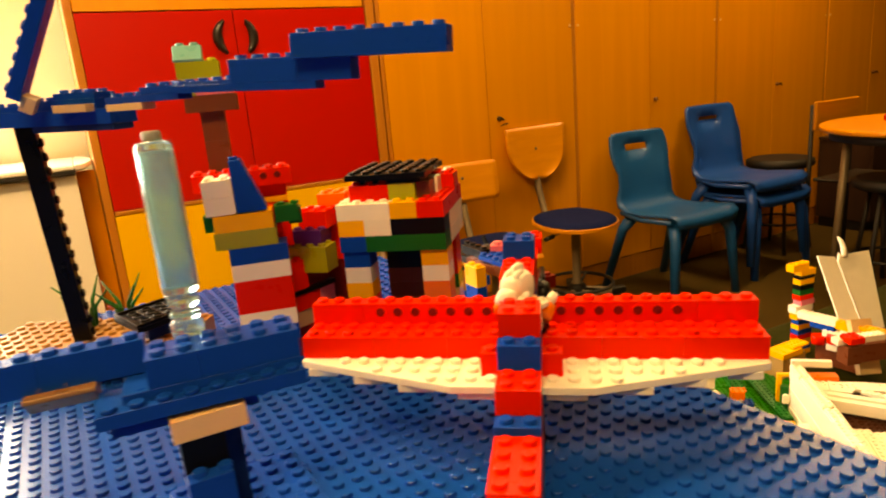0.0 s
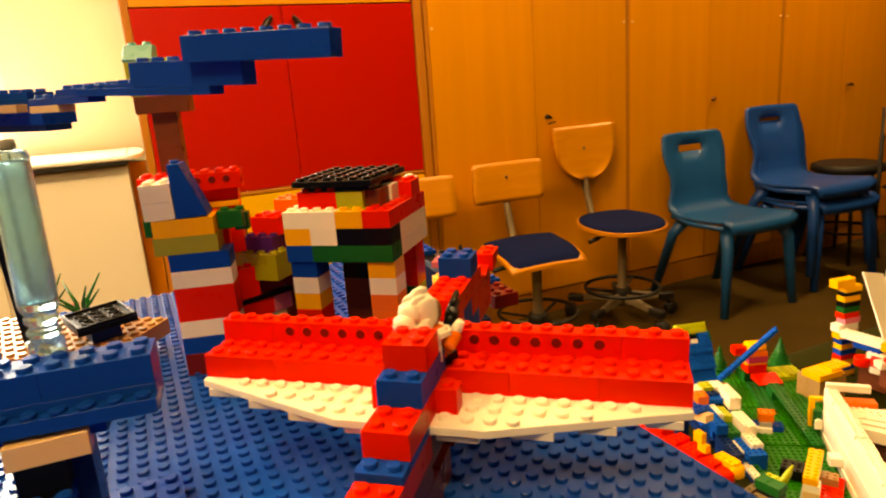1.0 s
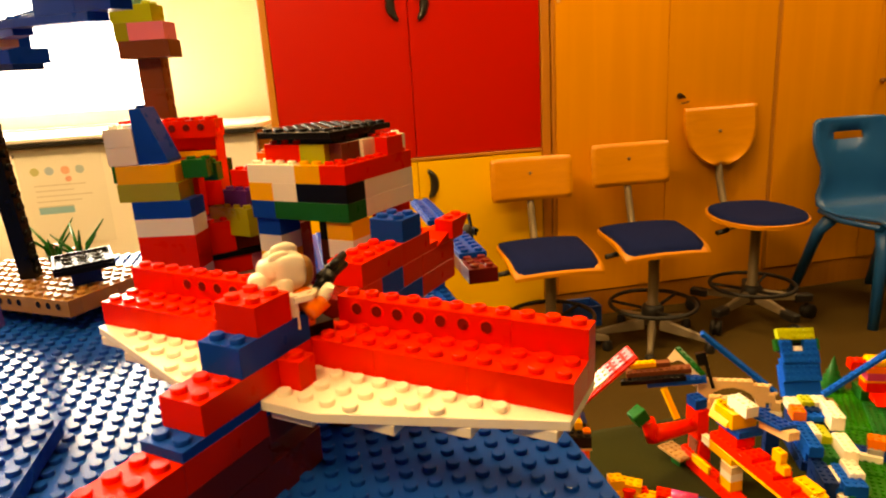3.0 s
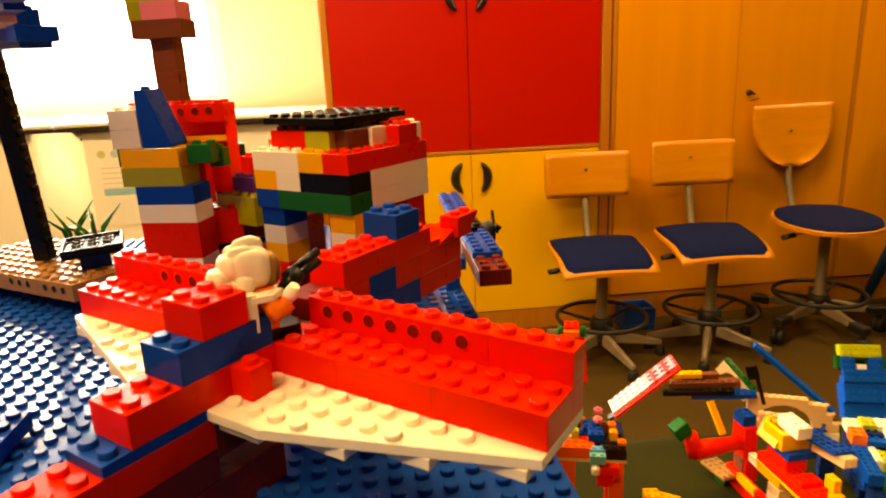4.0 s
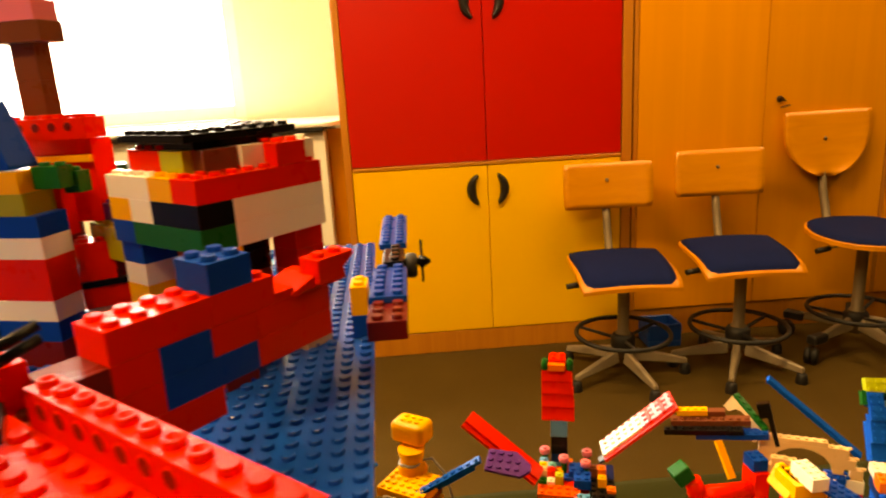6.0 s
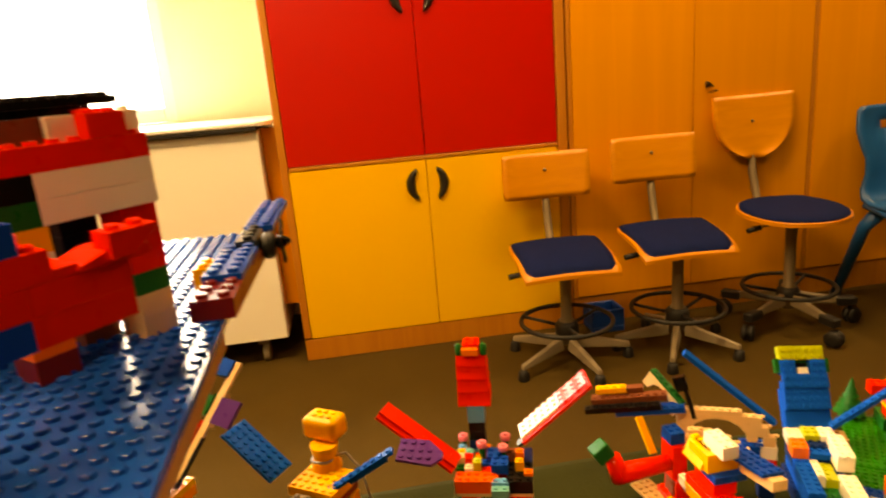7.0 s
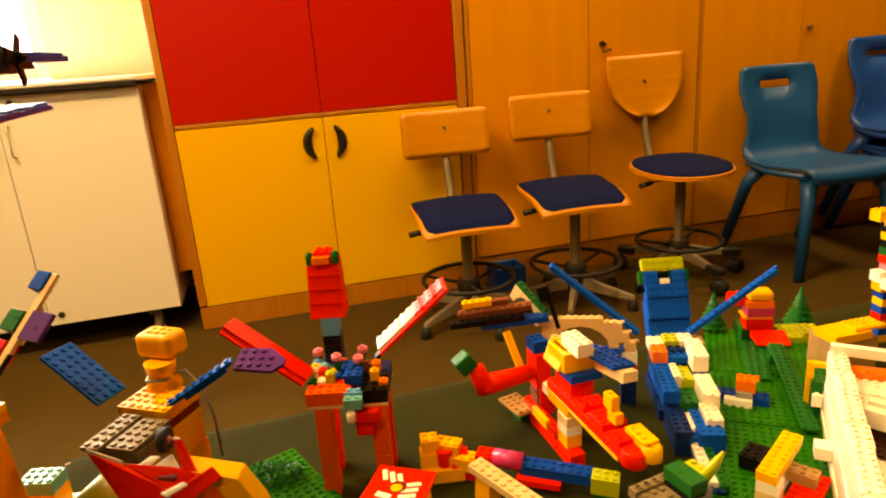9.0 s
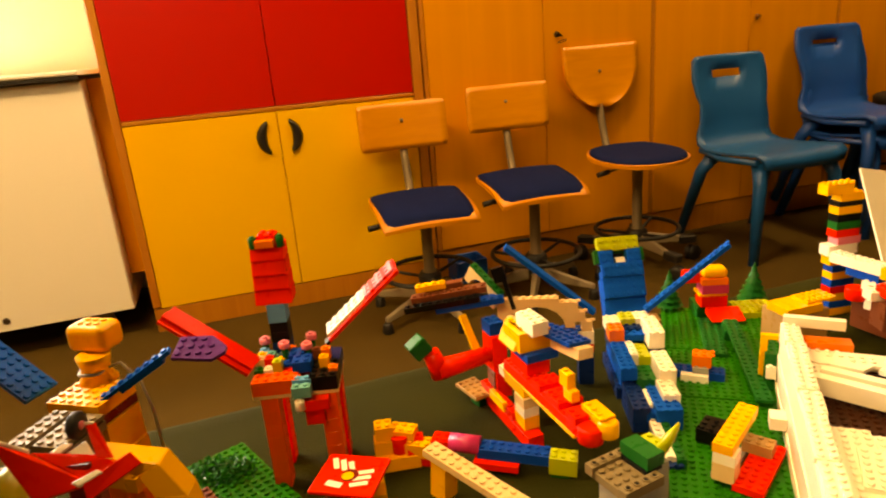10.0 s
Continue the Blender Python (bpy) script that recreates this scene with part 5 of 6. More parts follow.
wreck.put("propeller_hub", mesh_of(lathe_bm([(0.0034, 0), (0.0030, 0.003), (0.001, 0.006)], 12), "hub", plastic("black")), 11.4, -0.8, 2.0, 0, 90)

# ================= toys on the low table =================


def low_build(name, label, category, x, y, group=""):
    return Build(name, label, category, pose(x, y, LOW_Z + 0.0012), group)


def at(build, origin, along, across):
    """Frame of a tilted sub-assembly, given in the room's metres."""
    build.frame = build.root.matrix_world.inverted() @ axes(origin, along, across)


def yawed(build, x, y, z, rz):
    build.frame = build.root.matrix_world.inverted() @ pose(x, y, z, 0, 0, rz)


def rounded_block(sx, sy, sz, r, key):
    tag = ("rounded", sx, sy, sz, r, key)
    if tag not in MESHES:
        MESHES[tag] = mesh_of(box_bm(0, 0, 0, sx, sy, sz, r, 4), "rounded_brick", plastic(key), smooth=False)
    return MESHES[tag]


# yellow robot with blue arms
rob = low_build("toy_robot", "yellow brick robot with blue plate arms and purple wing", "toy robot", -0.085, 0.655)
yawed(rob, -0.1080, 0.6370, LOW_Z + 0.0012, -5)
rob.b(0.5, 0.5, 0, 2, 4, 9, "yellow", studs=False)
rob.b(4.0, 0.5, 0, 2, 4, 9, "yellow", studs=False)
rob.b(0.5, 0.6, 9, 5.5, 4, 6, "orange", studs=False)
rob.b(0.2, 0.5, 15, 6, 4.5, 9, "yellow", studs=False)
rob.b(0.0, 0.4, 24, 6, 4.6, 9, "yellow", studs=False)
rob.b(0.3, 0.3, 33, 5.4, 5, 3, "dark_and_shaded_red", studs=False)
rob.b(0, 0, 36, 6, 5, 3, "yellow")
rob.put("neck", mesh_of(lathe_bm([(0.0150, 0), (0.0150, 0.002), (0.0112, 0.008), (0.0112, 0.014), (0.0132, 0.024)], 20), "neck", plastic("yellow")), 1.9, 4.9, 38.6)
rob.put("head", rounded_block(0.037, 0.026, 0.0225, 0.006, "yellow"), -1.2, 4.9, 46)
for i in range(3):
    for j in range(2):
        rob.put("stud", round_mesh(0.0024, 0.5, "yellow", stud=False), 0.2 + i, 6.0 + j, 53.0)
rob.slope(5.4, 0.2, 18, 2, 3, 9, "yellow", 1.0, 90)
rob.b(5.5, 0.6, 14, 2, 3, 4, "yellow")
rob.b(5.8, 1.0, 0, 2, 3, 14, "orange", studs=False)
neck = rob.root.matrix_world.inverted() @ pose(-0.0900, 0.6710, LOW_Z + 0.136)
part("cable", mesh_of(tube_bm([(0.010 * math.cos(a), 0.010 * math.sin(a), 0.0006 * math.sin(3 * a)) for a in [k * math.tau / 20 for k in range(20)]], 0.0013, 6, True), "cable", plastic("gray")), rob.root, neck, "thin grey cable round the neck")
part("cable", mesh_of(tube_bm([(0.009, 0.004, 0), (0.020, 0.008, 0.003), (0.034, 0.008, -0.012), (0.043, 0.004, -0.040), (0.047, 0.0, -0.075)], 0.0013, 6), "cable", plastic("gray")), rob.root, neck)
at(rob, (-0.1802, 0.6437, 0.6719), (0.782, -0.058, -0.620), (0.055, 0.998, -0.023))
rob.b(0, 0, 0, 8, 4, 1, "azure")
at(rob, (-0.0640, 0.6420, 0.6330), (0.055, 0.024, 0.034), (-0.3, 0.9, 0.1))
rob.b(-1, 0, 0, 9, 1, 1, "azure")
rob.b(2, 0, -1, 5, 1, 1, "azure", studs=False)
at(rob, (-0.0080, 0.6640, 0.6660), (0.039, 0.006, -0.001), (0, 0.9, 0.25))
rob.put("wing_plate", wedge_mesh(((0, 0), (4, -0.4), (5, 0.6), (5, 1.4), (3.2, 3), (0, 3)), 1, "purple"), 0, -1.2, 0)
yawed(rob, -0.1010, 0.5860, 0.6290, -3)
rob.b(0, 0, 0, 2, 6, 1, "darktan")
rob.b(2.4, 0.6, -0.4, 3, 5.4, 1, "darktan")
rob.b(0, 1, -1, 4, 5, 1, "darktan", studs=False)
rob.b(0.8, 1.0, -3.2, 4.6, 5, 2.2, "darktan", studs=False)
rob.b(0.8, 3.0, -8, 4, 3, 4.8, "darktan", studs=False)

# tall yellow giant, partly hidden by the table edge
giant = low_build("toy_giant", "tall orange-yellow brick giant holding a tan staff", "toy robot", -0.225, 0.590)
yawed(giant, -0.262, 0.560, LOW_Z + 0.0012, 4)
giant.b(0, 0, 0, 4, 4, 12, "amber", studs=False)
giant.b(5, 0, 0, 5, 4, 12, "amber", studs=False)
giant.put("slope_brick", slope_mesh(4, 3, 30, "amber", 2.0), 10.6, 0.4, 12, 90)
giant.b(0, 0, 12, 8, 5, 30, "amber", studs=False)
giant.b(-1, -0.6, 42, 11, 6, 2, "yellow")
giant.b(-1, -0.6, 39, 11, 6, 3, "amber", studs=False)
giant.slope(2, 0.4, 44, 5, 4, 28, "amber", 2.0)
giant.b(1.0, -0.2, 44, 3.4, 1, 3, "white", studs=False)
giant.b(0.0, -2.4, 41, 2, 2, 2, "black", studs=False)
giant.b(-1.5, -2.6, 43, 2, 3, 3, "yellow")
at(giant, (-0.1790, 0.5770, 0.6690), (0.020, 0.082, 0.077), (1, -0.2, 0))
giant.b(0, 0, 0, 14, 1, 1, "tan")
giant.b(0.2, 1.05, -0.4, 5, 0.4, 0.8, "black", studs=False)
giant.b(-0.4, -0.9, -0.4, 0.6, 2.3, 0.8, "black", studs=False)
giant.b(4.2, -2.3, -0.6, 2.2, 2.2, 4, "red")
giant.b(7.4, -2.3, -0.6, 2.2, 2.2, 4, "green")
giant.b(12, -1.8, -0.6, 2, 2, 3, "blue")
giant.b(6.4, -0.1, 1, 4, 1.2, 1, "tan")
giant.b(6.8, 1.2, -0.8, 3, 3, 1, "purple")

# red-headed beast on orange legs
beast = low_build("toy_dragon", "brick dragon with red head, red wings and orange legs", "toy dragon", 0.055, 0.735)
yawed(beast, 0.0265, 0.7030, LOW_Z + 0.0012, 13)
for x, y, c in ((0.7, 0.1, "vermilion"), (6.9, 0.1, "vermilion"), (0.4, 4.6, "red"), (6.9, 4.6, "red")):
    for k in range(7):
        beast.b(x, y, k * 4, 1.8, 2, 4, c, studs=False)
beast.b(0, 0, 28, 9, 7, 1, "tan", studs=False)
beast.b(0, 0, 29, 4, 2, 4, "vermilion")
beast.b(4, 0, 29, 1, 2, 4, "vermilion")
beast.b(6, 0, 29, 3, 4, 4, "black")
beast.b(0, 2, 29, 6, 5, 4, "red", studs=False)
beast.b(6, 4, 29, 3, 3, 4, "navy", studs=False)
rng = random.Random(7)
for x, y, c in ((0, 2, "brightgreen"), (1, 2, "white"), (2, 2, "lime"), (0, 3, "tan"), (1, 3, "red"), (2, 3, "blue"), (3, 3, "blue"), (0, 4, "yellow"), (1, 4, "aqua"), (2, 4, "yellow"), (3, 5, "orange"), (0, 5, "lightblue"), (1, 5, "aqua"), (2, 6, "lightblue"), (0, 6, "blue"), (5, 6, "green"), (7, 4, "orange"), (6, 4, "brown"), (7, 2, "yellow"), (8, 1, "orange")):
    beast.b(x + 0.05 * rng.random(), y, 33, 1, 1, rng.choice((1, 3, 3)), c)
beast.b(3.6, 3.2, 33, 2, 2, 3, "blue")
beast.b(4.2, 1.4, 33, 2, 2, 3, "blue")
beast.b(4.3, -1.2, 29, 2, 2, 3, "aqua")
beast.b(4.3, -0.2, 31.9, 2, 1, 1, "lightblue")
beast.b(5.0, -1.2, 25, 3, 2, 3, "red", studs=False)
beast.b(5.3, -0.6, 20, 2, 2, 5, "red", studs=False)
beast.put("round_brick", round_mesh(0.0042, 2.6, "white"), 5.0, -1.1, 25.6)
for x, y in ((0.6, 6.4), (3.0, 4.8), (5.8, 6.4), (5.6, 4.0)):
    beast.put("round_brick", round_mesh(0.0030, 4, "green"), x, y, 33)
    beast.put("flower_head", round_mesh(0.0048, 1.6, "pink"), x, y, 37)
beast.b(1.4, 6.2, 33, 2, 2, 4, "navy", studs=False)
beast.b(1.4, 6.2, 37, 2, 2, 3, "black", studs=False)
beast.b(1.4, 6.2, 40, 2, 2, 3, "black", studs=False)
beast.b(1.4, 6.2, 43, 2, 2, 6, "lightblue", studs=False)
for k in range(4):
    beast.slope(0.3, 6.2 + 0.3 * k, 48.5 + 4 * k, 4 - 0.12 * k, 3, 4, "red", 2.45)
beast.b(1.2, 7.6, 64.5, 2, 2, 3, "red")
beast.b(1.1, 6.8, 64.5, 2, 1, 2, "orange", studs=False)
beast.put("eye", round_mesh(0.0036, 3, "green"), 0.7, 7.8, 64)
beast.put("eye", round_mesh(0.0036, 3, "green"), 3.7, 7.8, 64)
at(beast, (0.0240, 0.7120, 0.6240), (-0.074, 0.0, 0.050), (0.1, 0.9, 0.15))
beast.b(0, -0.6, 0, 11, 3, 1, "red")
beast.b(0, 0, -1, 11, 1, 1, "red", studs=False)
at(beast, (0.0810, 0.7570, 0.6290), (0.062, 0.021, 0.056), (-0.018, 0.027, -0.005))
beast.b(0, 0, 0, 11, 4, 1, "red", studs=False)
for k in range(11):
    beast.b(k + 0.16, 0.5, 1, 0.46, 3.0, 0.9, "white" if k < 6 else "red" if k % 2 else "pink", studs=False)
    for j in range(3):
        beast.put("tube", round_mesh(0.0026, 1.2, "white" if k < 6 else "pink", stud=False), min(k + 0.9, 10.5), 0.95 + j, 0.6)
beast.b(-1, 1, -1, 2, 1, 1, "black", studs=False)

# red and yellow flyer
fly = low_build("toy_flyer", "red brick flyer with yellow cab, blue wing and tan arches", "toy plane", 0.245, 0.790)
at(fly, (0.2030, 0.8640, LOW_Z + 0.0012), (0.505, -0.863, 0), (0.863, 0.505, 0))
fly.b(1, -0.6, 0, 12, 2, 4, "red", studs=False)
fly.b(0, -0.6, 4, 9, 1, 3, "red")
fly.b(3.2, -0.9, 5, 4, 0.6, 3, "yellow", studs=False)
fly.b(0.5, 0.2, 4, 3, 2, 9, "red", studs=False)
fly.b(1.0, 0.0, 7, 2, 2, 6, "brown", studs=False)
fly.b(0, 0.0, 13, 3, 2, 12, "red", studs=False)
fly.b(0, 0, 25, 2.4, 2, 4, "blue")
fly.b(3.4, 0.5, 13, 2, 1, 3, "white")
for z0, c in ((0, "red"), (4, "yellow"), (8, "white"), (11, "tan")):
    fly.b(9.0, -0.2, z0, 2.4, 2, 4 if z0 < 8 else 3, c, studs=False)
fly.b(6, 0, 14, 5, 2.4, 3, "yellow", studs=False)
fly.b(6.0, 0, 18, 8, 3, 3, "red")
fly.b(14.0, 0, 18, 9.5, 3, 3, "red")
fly.b(6.0, -0.1, 17, 16, 0.6, 1, "yellow", studs=False)
fly.b(13, 0.0, 21, 2, 3, 2, "red")
fly.b(16, 0, 21, 3, 3, 2, "red")
fly.b(20.2, 0, 21, 2, 1.6, 2, "red")
fly.b(20.6, 1.7, 20, 3.4, 1.8, 4, "yellow")
fly.b(18.0, 1.2, 23, 1.6, 1, 3, "yellow")
fly.b(17.2, 1.2, 26, 1.6, 1, 4, "yellow")
fly.put("nose", mesh_of(lathe_bm([(0.008, 0), (0.0105, 0.002), (0.0105, 0.013), (0.008, 0.015)], 18), "nose", plastic("red")), 23.2, 1.1, 17)
fly.put("nose", mesh_of(lathe_bm([(0.006, 0), (0.0085, 0.002), (0.0085, 0.013), (0.006, 0.015)], 18), "nose", plastic("yellow")), 24.0, 2.6, 18.6)
fly.b(7.4, 0.4, 21, 4, 3, 5, "red", studs=False)
fly.b(7.0, 0.2, 26, 5, 4, 2.4, "blue", studs=False)
fly.b(7.0, -0.2, 28.4, 4, 4, 6, "yellow", studs=False)
fly.b(8.4, 0.8, 34.4, 4, 2, 4, "white")
fly.slope(6.2, -0.6, 28.4, 4, 2, 6, "yellow", 1.0)
at(fly, (0.2560, 0.8080, 0.6160), (0.045, -0.060, 0.006), (0.8, 0.6, -0.1))
fly.b(0, 0, 0, 7, 3, 1, "blue")
fly.b(3, 0.5, -3, 5, 2, 3, "tan", studs=False)
# tan staircase arch and its feet
yawed(fly, 0.2180, 0.8820, 0.5820, 4)
fly.put("arch_brick", arch_mesh(10, 1, 9, "tan", 1.2), 0, 0, 0)
fly.b(0, 0, 9, 8, 1, 1.6, "tan")
for k in range(3):
    fly.b(9.0 + 0.9 * k, 0, 5.4 - 3.4 * k, 1.4, 1, 3.4, "tan")
fly.b(10.4, -0.1, -6, 2, 2, 4.4, "white", studs=False)
fly.b(8.0, -0.5, -4, 2.3, 2, 3, "blue")
fly.b(10.4, 0.0, -9, 2, 2, 3, "red", studs=False)
fly.b(10.4, 0.1, -21, 2, 2, 12, "navy", studs=False)
for k in range(6):
    fly.b(1.2 + 1.15 * k, -3.0, 4.2 - 0.25 * k * k, 1.5, 1, 3, "tan")
fly.b(0.2, -3.0, 1.6, 1.4, 1, 3, "tan")
fly.b(4.5, -2.6, -10, 2, 1, 10, "tan", studs=False)
# green topped arch and black spear
at(fly, (0.1890, 0.9030, 0.6470), (0.034, -0.027, -0.027), (0.6, 0.8, 0))
fly.b(0, 0, 0, 6, 1, 1, "green")
fly.put("arch_brick", arch_mesh(6, 1, 6, "tan", 1.0), 0, 0, -6)
at(fly, (0.1300, 0.8700, 0.6170), (0.085, 0.006, 0.012), (0, 1, 0.1))
fly.b(0, 0, 0, 10, 1.4, 2, "brown")
fly.b(-1, -1.0, -2, 10, 1, 2, "black")
fly.b(3, -0.8, -4, 9, 1.6, 2, "blue")
fly.b(2, 1.0, 2, 5, 1, 2, "brown", studs=False)
fly.b(0.8, 0.6, 3, 4, 1, 2, "yellow")
at(fly, (0.1729, 0.8990, 0.5900), (0.0215, -0.0280, -0.040), (0.8, 0.6, 0))
fly.b(0, 0, 0, 5.2, 1, 1.4, "yellow", studs=False)
at(fly, (0.2230, 0.8850, 0.6400), (0.012, -0.004, -0.040), (0, 1, 0))
fly.b(0, 0, 0, 4.6, 0.6, 1.4, "black", studs=False)
fly.b(-1.4, 0, -2.4, 2, 1, 4, "black", studs=False)
# red arm with green fist, tan plate
at(fly, (0.1620, 0.8160, 0.5630), (0.055, 0.025, 0.004), (-0.4, 0.9, 0))
fly.put("arm", mesh_of(tube_bm([(0, 0, 0), (0.020, 0, 0.001), (0.055, 0.002, 0.002)], [0.0110, 0.0100, 0.0080], 14), "arm", plastic("red")), 0.4, 0.8, 1)
fly.put("elbow", mesh_of(tube_bm([(0.001, 0, -0.006), (-0.006, 0.002, 0.020)], [0.0105, 0.0085], 14), "arm", plastic("red")), 0.6, 0.8, 1)
fly.put("fist", rounded_block(0.019, 0.017, 0.018, 0.0022, "green"), -1.9, -0.2, 6.2, 10, 0, -28)
yawed(fly, 0.1960, 0.8350, LOW_Z + 0.0140, 40)
fly.b(0, 0, 0, 3, 5, 1, "sand")
fly.b(1, 1, -4.2, 2, 2, 4.2, "green", studs=False)

# blue dragon
drg = low_build("toy_monster", "blue brick monster with white and lime back", "toy monster", 0.355, 0.900)
at(drg, (0.3335, 0.9660, 0.5815), (0.95, 0.20, 0), (0, 0.44, 0.74))
drg.b(0, -2.4, -6, 6, 2.4, 5, "azure", studs=False)
drg.b(0, 0, -6, 6, 3, 3, "azure")
drg.b(0, 0, -3, 6, 4, 3, "azure", studs=False)
drg.b(0, 0, 0, 6, 3, 1, "azure")
drg.b(0, 3, 0, 6, 2, 2, "azure")
drg.b(0, 5, -3, 2, 2, 4, "azure")
drg.b(4, 5, -3, 2, 2, 4, "azure")
drg.b(2, 5, -3, 2, 2, 1, "green", studs=False)
drg.b(2.2, 5.4, -2, 1.6, 1.2, 0.6, "black", studs=False)
drg.b(2.3, 4.9, -2, 1.4, 1, 2.4, "white", studs=False)
drg.b(0, 7, -3, 6, 2, 3.4, "lime")
drg.b(0.2, 8.0, -5, 1, 1, 2, "green")
drg.b(-0.6, 5.2, -3, 0.6, 2, 3, "green", studs=False)
drg.b(6.0, 5.2, -3, 0.6, 2, 3, "green", studs=False)
at(drg, (0.3220, 0.9440, 0.5740), (-0.0970, -0.010, 0.084), (0.1, 0.9, 0.2))
drg.b(0, 0, 0, 16, 1, 1.6, "azure")
at(drg, (0.3780, 0.9430, 0.5740), (0.093, 0.031, 0.065), (-0.2, 0.9, 0))
drg.b(0, 0, 0, 14.5, 1, 1.6, "azure")
yawed(drg, 0.3290, 0.9540, LOW_Z + 0.0012, -84)      # x now runs towards the viewer, y to the viewer's right
for x, y, z, nx, ny, h, c in ((0, 0, 0, 8, 7, 4, "navy"), (0, 0.5, 4, 8, 6, 8, "azure"), (0, 0.3, 12, 3, 7, 8, "navy"), (0, 0, 18, 2, 2, 3, "white"), (0, 2, 18, 2, 2, 4, "lime"), (0, 4, 18, 2, 2, 4, "white"), (0, 6, 18, 2, 1.5, 3, "sand"),
                            (2, 0, 17, 2, 2, 4, "orange"), (2, 2, 17, 2, 3, 2, "azure"), (2, 4.6, 17, 4, 2, 6, "white"), (4, 0.0, 13, 6, 2, 4, "azure"), (4, 2, 13, 3, 1, 4, "white"), (4, 3, 13, 3, 1.6, 3, "lime"),
                            (7, 2, 9, 3, 2.4, 4, "green"), (6.4, 4.6, 11, 4, 2, 6, "white"), (10, 4.2, 9, 3, 2, 4, "white"), (10, 1.6, 6, 3, 2, 4, "white"), (12, 2.0, 6, 2, 3, 3, "azure"), (13.6, 2.2, 3, 6, 1.2, 4, "white"), (13, 3.4, 2, 7, 1, 4, "green"), (9, 0.4, 2, 5, 2, 8, "navy"), (12, 2.2, 0, 8, 2, 2.5, "navy"),
                            (9.4, 3, 0, 5, 3, 8, "azure")):
    drg.b(0.8 + 1.28 * x, y, max(z - 3, 0), 1.28 * nx, ny, h, c)

# green park of plates
park = low_build("toy_park", "green studded plates with toy trees and a small red stand", "toy park", 0.44, 0.90)
yawed(park, 0.3680, 0.7250, LOW_Z + 0.0012, -6.5)


def studded_sheet(nx, ny, h, key):
    tag = ("sheet", nx, ny, h, key)
    if tag not in MESHES:
        bm = box_bm(0, 0, 0, nx * P, ny * P, h * H, 0.0003)
        for i in range(nx):
            for j in range(ny):
                stud_into(bm, (i + 0.5) * P, (j + 0.5) * P, h * H, 8)
        MESHES[tag] = mesh_of(bm, "plate", plastic(key))
    return MESHES[tag]


park.put("plate", studded_sheet(16, 24, 1, "brightgreen"), 0, -6, 0)
park.put("plate", studded_sheet(20, 13, 1, "brightgreen"), 1.0, 18.05, 0.6)
park.put("plate", studded_sheet(10, 15, 1, "brightgreen"), 0.6, 31.2, 1.0)
park.put("plate", studded_sheet(7, 17, 1, "brightgreen"), 11.4, 27, 1.7)
park.put("plate", studded_sheet(3, 12, 1, "green"), 6, 29, 2.2)
at(park, (0.4740, 1.0120, 0.5320), (-0.007, -0.165, -0.010), (1, 0.06, 0))
park.put("plate", studded_sheet(21, 2, 1, "green"), 0, 0, 0)
park.b(0, -0.2, -5, 3, 2.4, 5, "green", studs=False)
yawed(park, 0.3950, 0.9050, LOW_Z + 0.005, -12)
park.b(0, 0, 0, 7, 2, 3, "blue")
park.b(1.6, -1.0, 0, 3.4, 1, 3, "white", studs=False)
park.b(3, -0.4, 3, 2, 1, 2, "gray")
park.b(2.9, -0.1, 5, 2.4, 2, 4, "orange")
yawed(park, 0.4570, 1.0500, LOW_Z + 0.006, 6)
park.b(-0.5, 0.4, 0, 5, 4, 5.6, "green", studs=False)
park.b(0, 0, 5.6, 4, 3, 4.4, "red", studs=False)
park.b(-0.3, 0.1, 10, 4.2, 3, 1, "yellow", studs=False)
park.b(0.1, 0, 11, 4, 3, 3.6, "magenta", studs=False)
park.b(0, 0, 14.6, 4, 3, 2.6, "orange", studs=False)
park.put("cap", rounded_block(0.031, 0.023, 0.0125, 0.005, "yellow"), 0.1, 0.1, 17.2)
park.b(-2.4, 1.0, 15.0, 2.4, 2, 4, "red")
park.slope(0.6, -3.6, 3.0, 5, 3.6, 2.6, "red", 0.6)
park.b(1.4, -1.6, 0, 2, 1.4, 3, "dark_and_shaded_red", studs=False)
park.b(5.6, -1.2, 1, 6, 5, 2.6, "lime")
park.b(8.2, -1.0, 3.6, 2, 4, 1, "olive")


def toy_tree(x, y, z, h):
    root = thing("toy_tree", pose(x, y, z), "dark green cone-shaped plastic toy tree", "toy tree", "toy trees")
    part("trunk", mesh_of(lathe_bm([(0.0035, 0), (0.003, h * 0.16)], 10), "trunk", plastic("brown")), root)
    tiers = 6
    for k in range(tiers):
        f = 1 - k / tiers
        r = h * 0.36 * f + 0.001
        z0 = h * (0.12 + 0.86 * k / tiers)
        bm = bmesh.new()
        n = 14
        low = [bm.verts.new(((r if i % 2 else r * 0.86) * math.cos(i * math.pi / n + k), (r if i % 2 else r * 0.86) * math.sin(i * math.pi / n + k), z0 - (0.0016 if i % 2 else 0))) for i in range(2 * n)]
        top = bm.verts.new((0, 0, z0 + h * 0.20))
        for i in range(2 * n):
            bm.faces.new((low[i], low[(i + 1) % (2 * n)], top))
        bm.faces.new(low[::-1])
        part("branch_tier", mesh_of(bm, "branches", plastic("green")), root)
    return root


toy_tree(0.4240, 1.0880, LOW_Z + 0.0076, 0.052)
toy_tree(0.5370, 1.1200, LOW_Z + 0.0012, 0.056)

# yellow bar on red and black bricks
bar = low_build("toy_counter", "yellow brick bar over red, brown and black plates", "toy bricks", 0.425, 0.780)
yawed(bar, 0.4030, 0.7540, LOW_Z + 0.0065, -30)
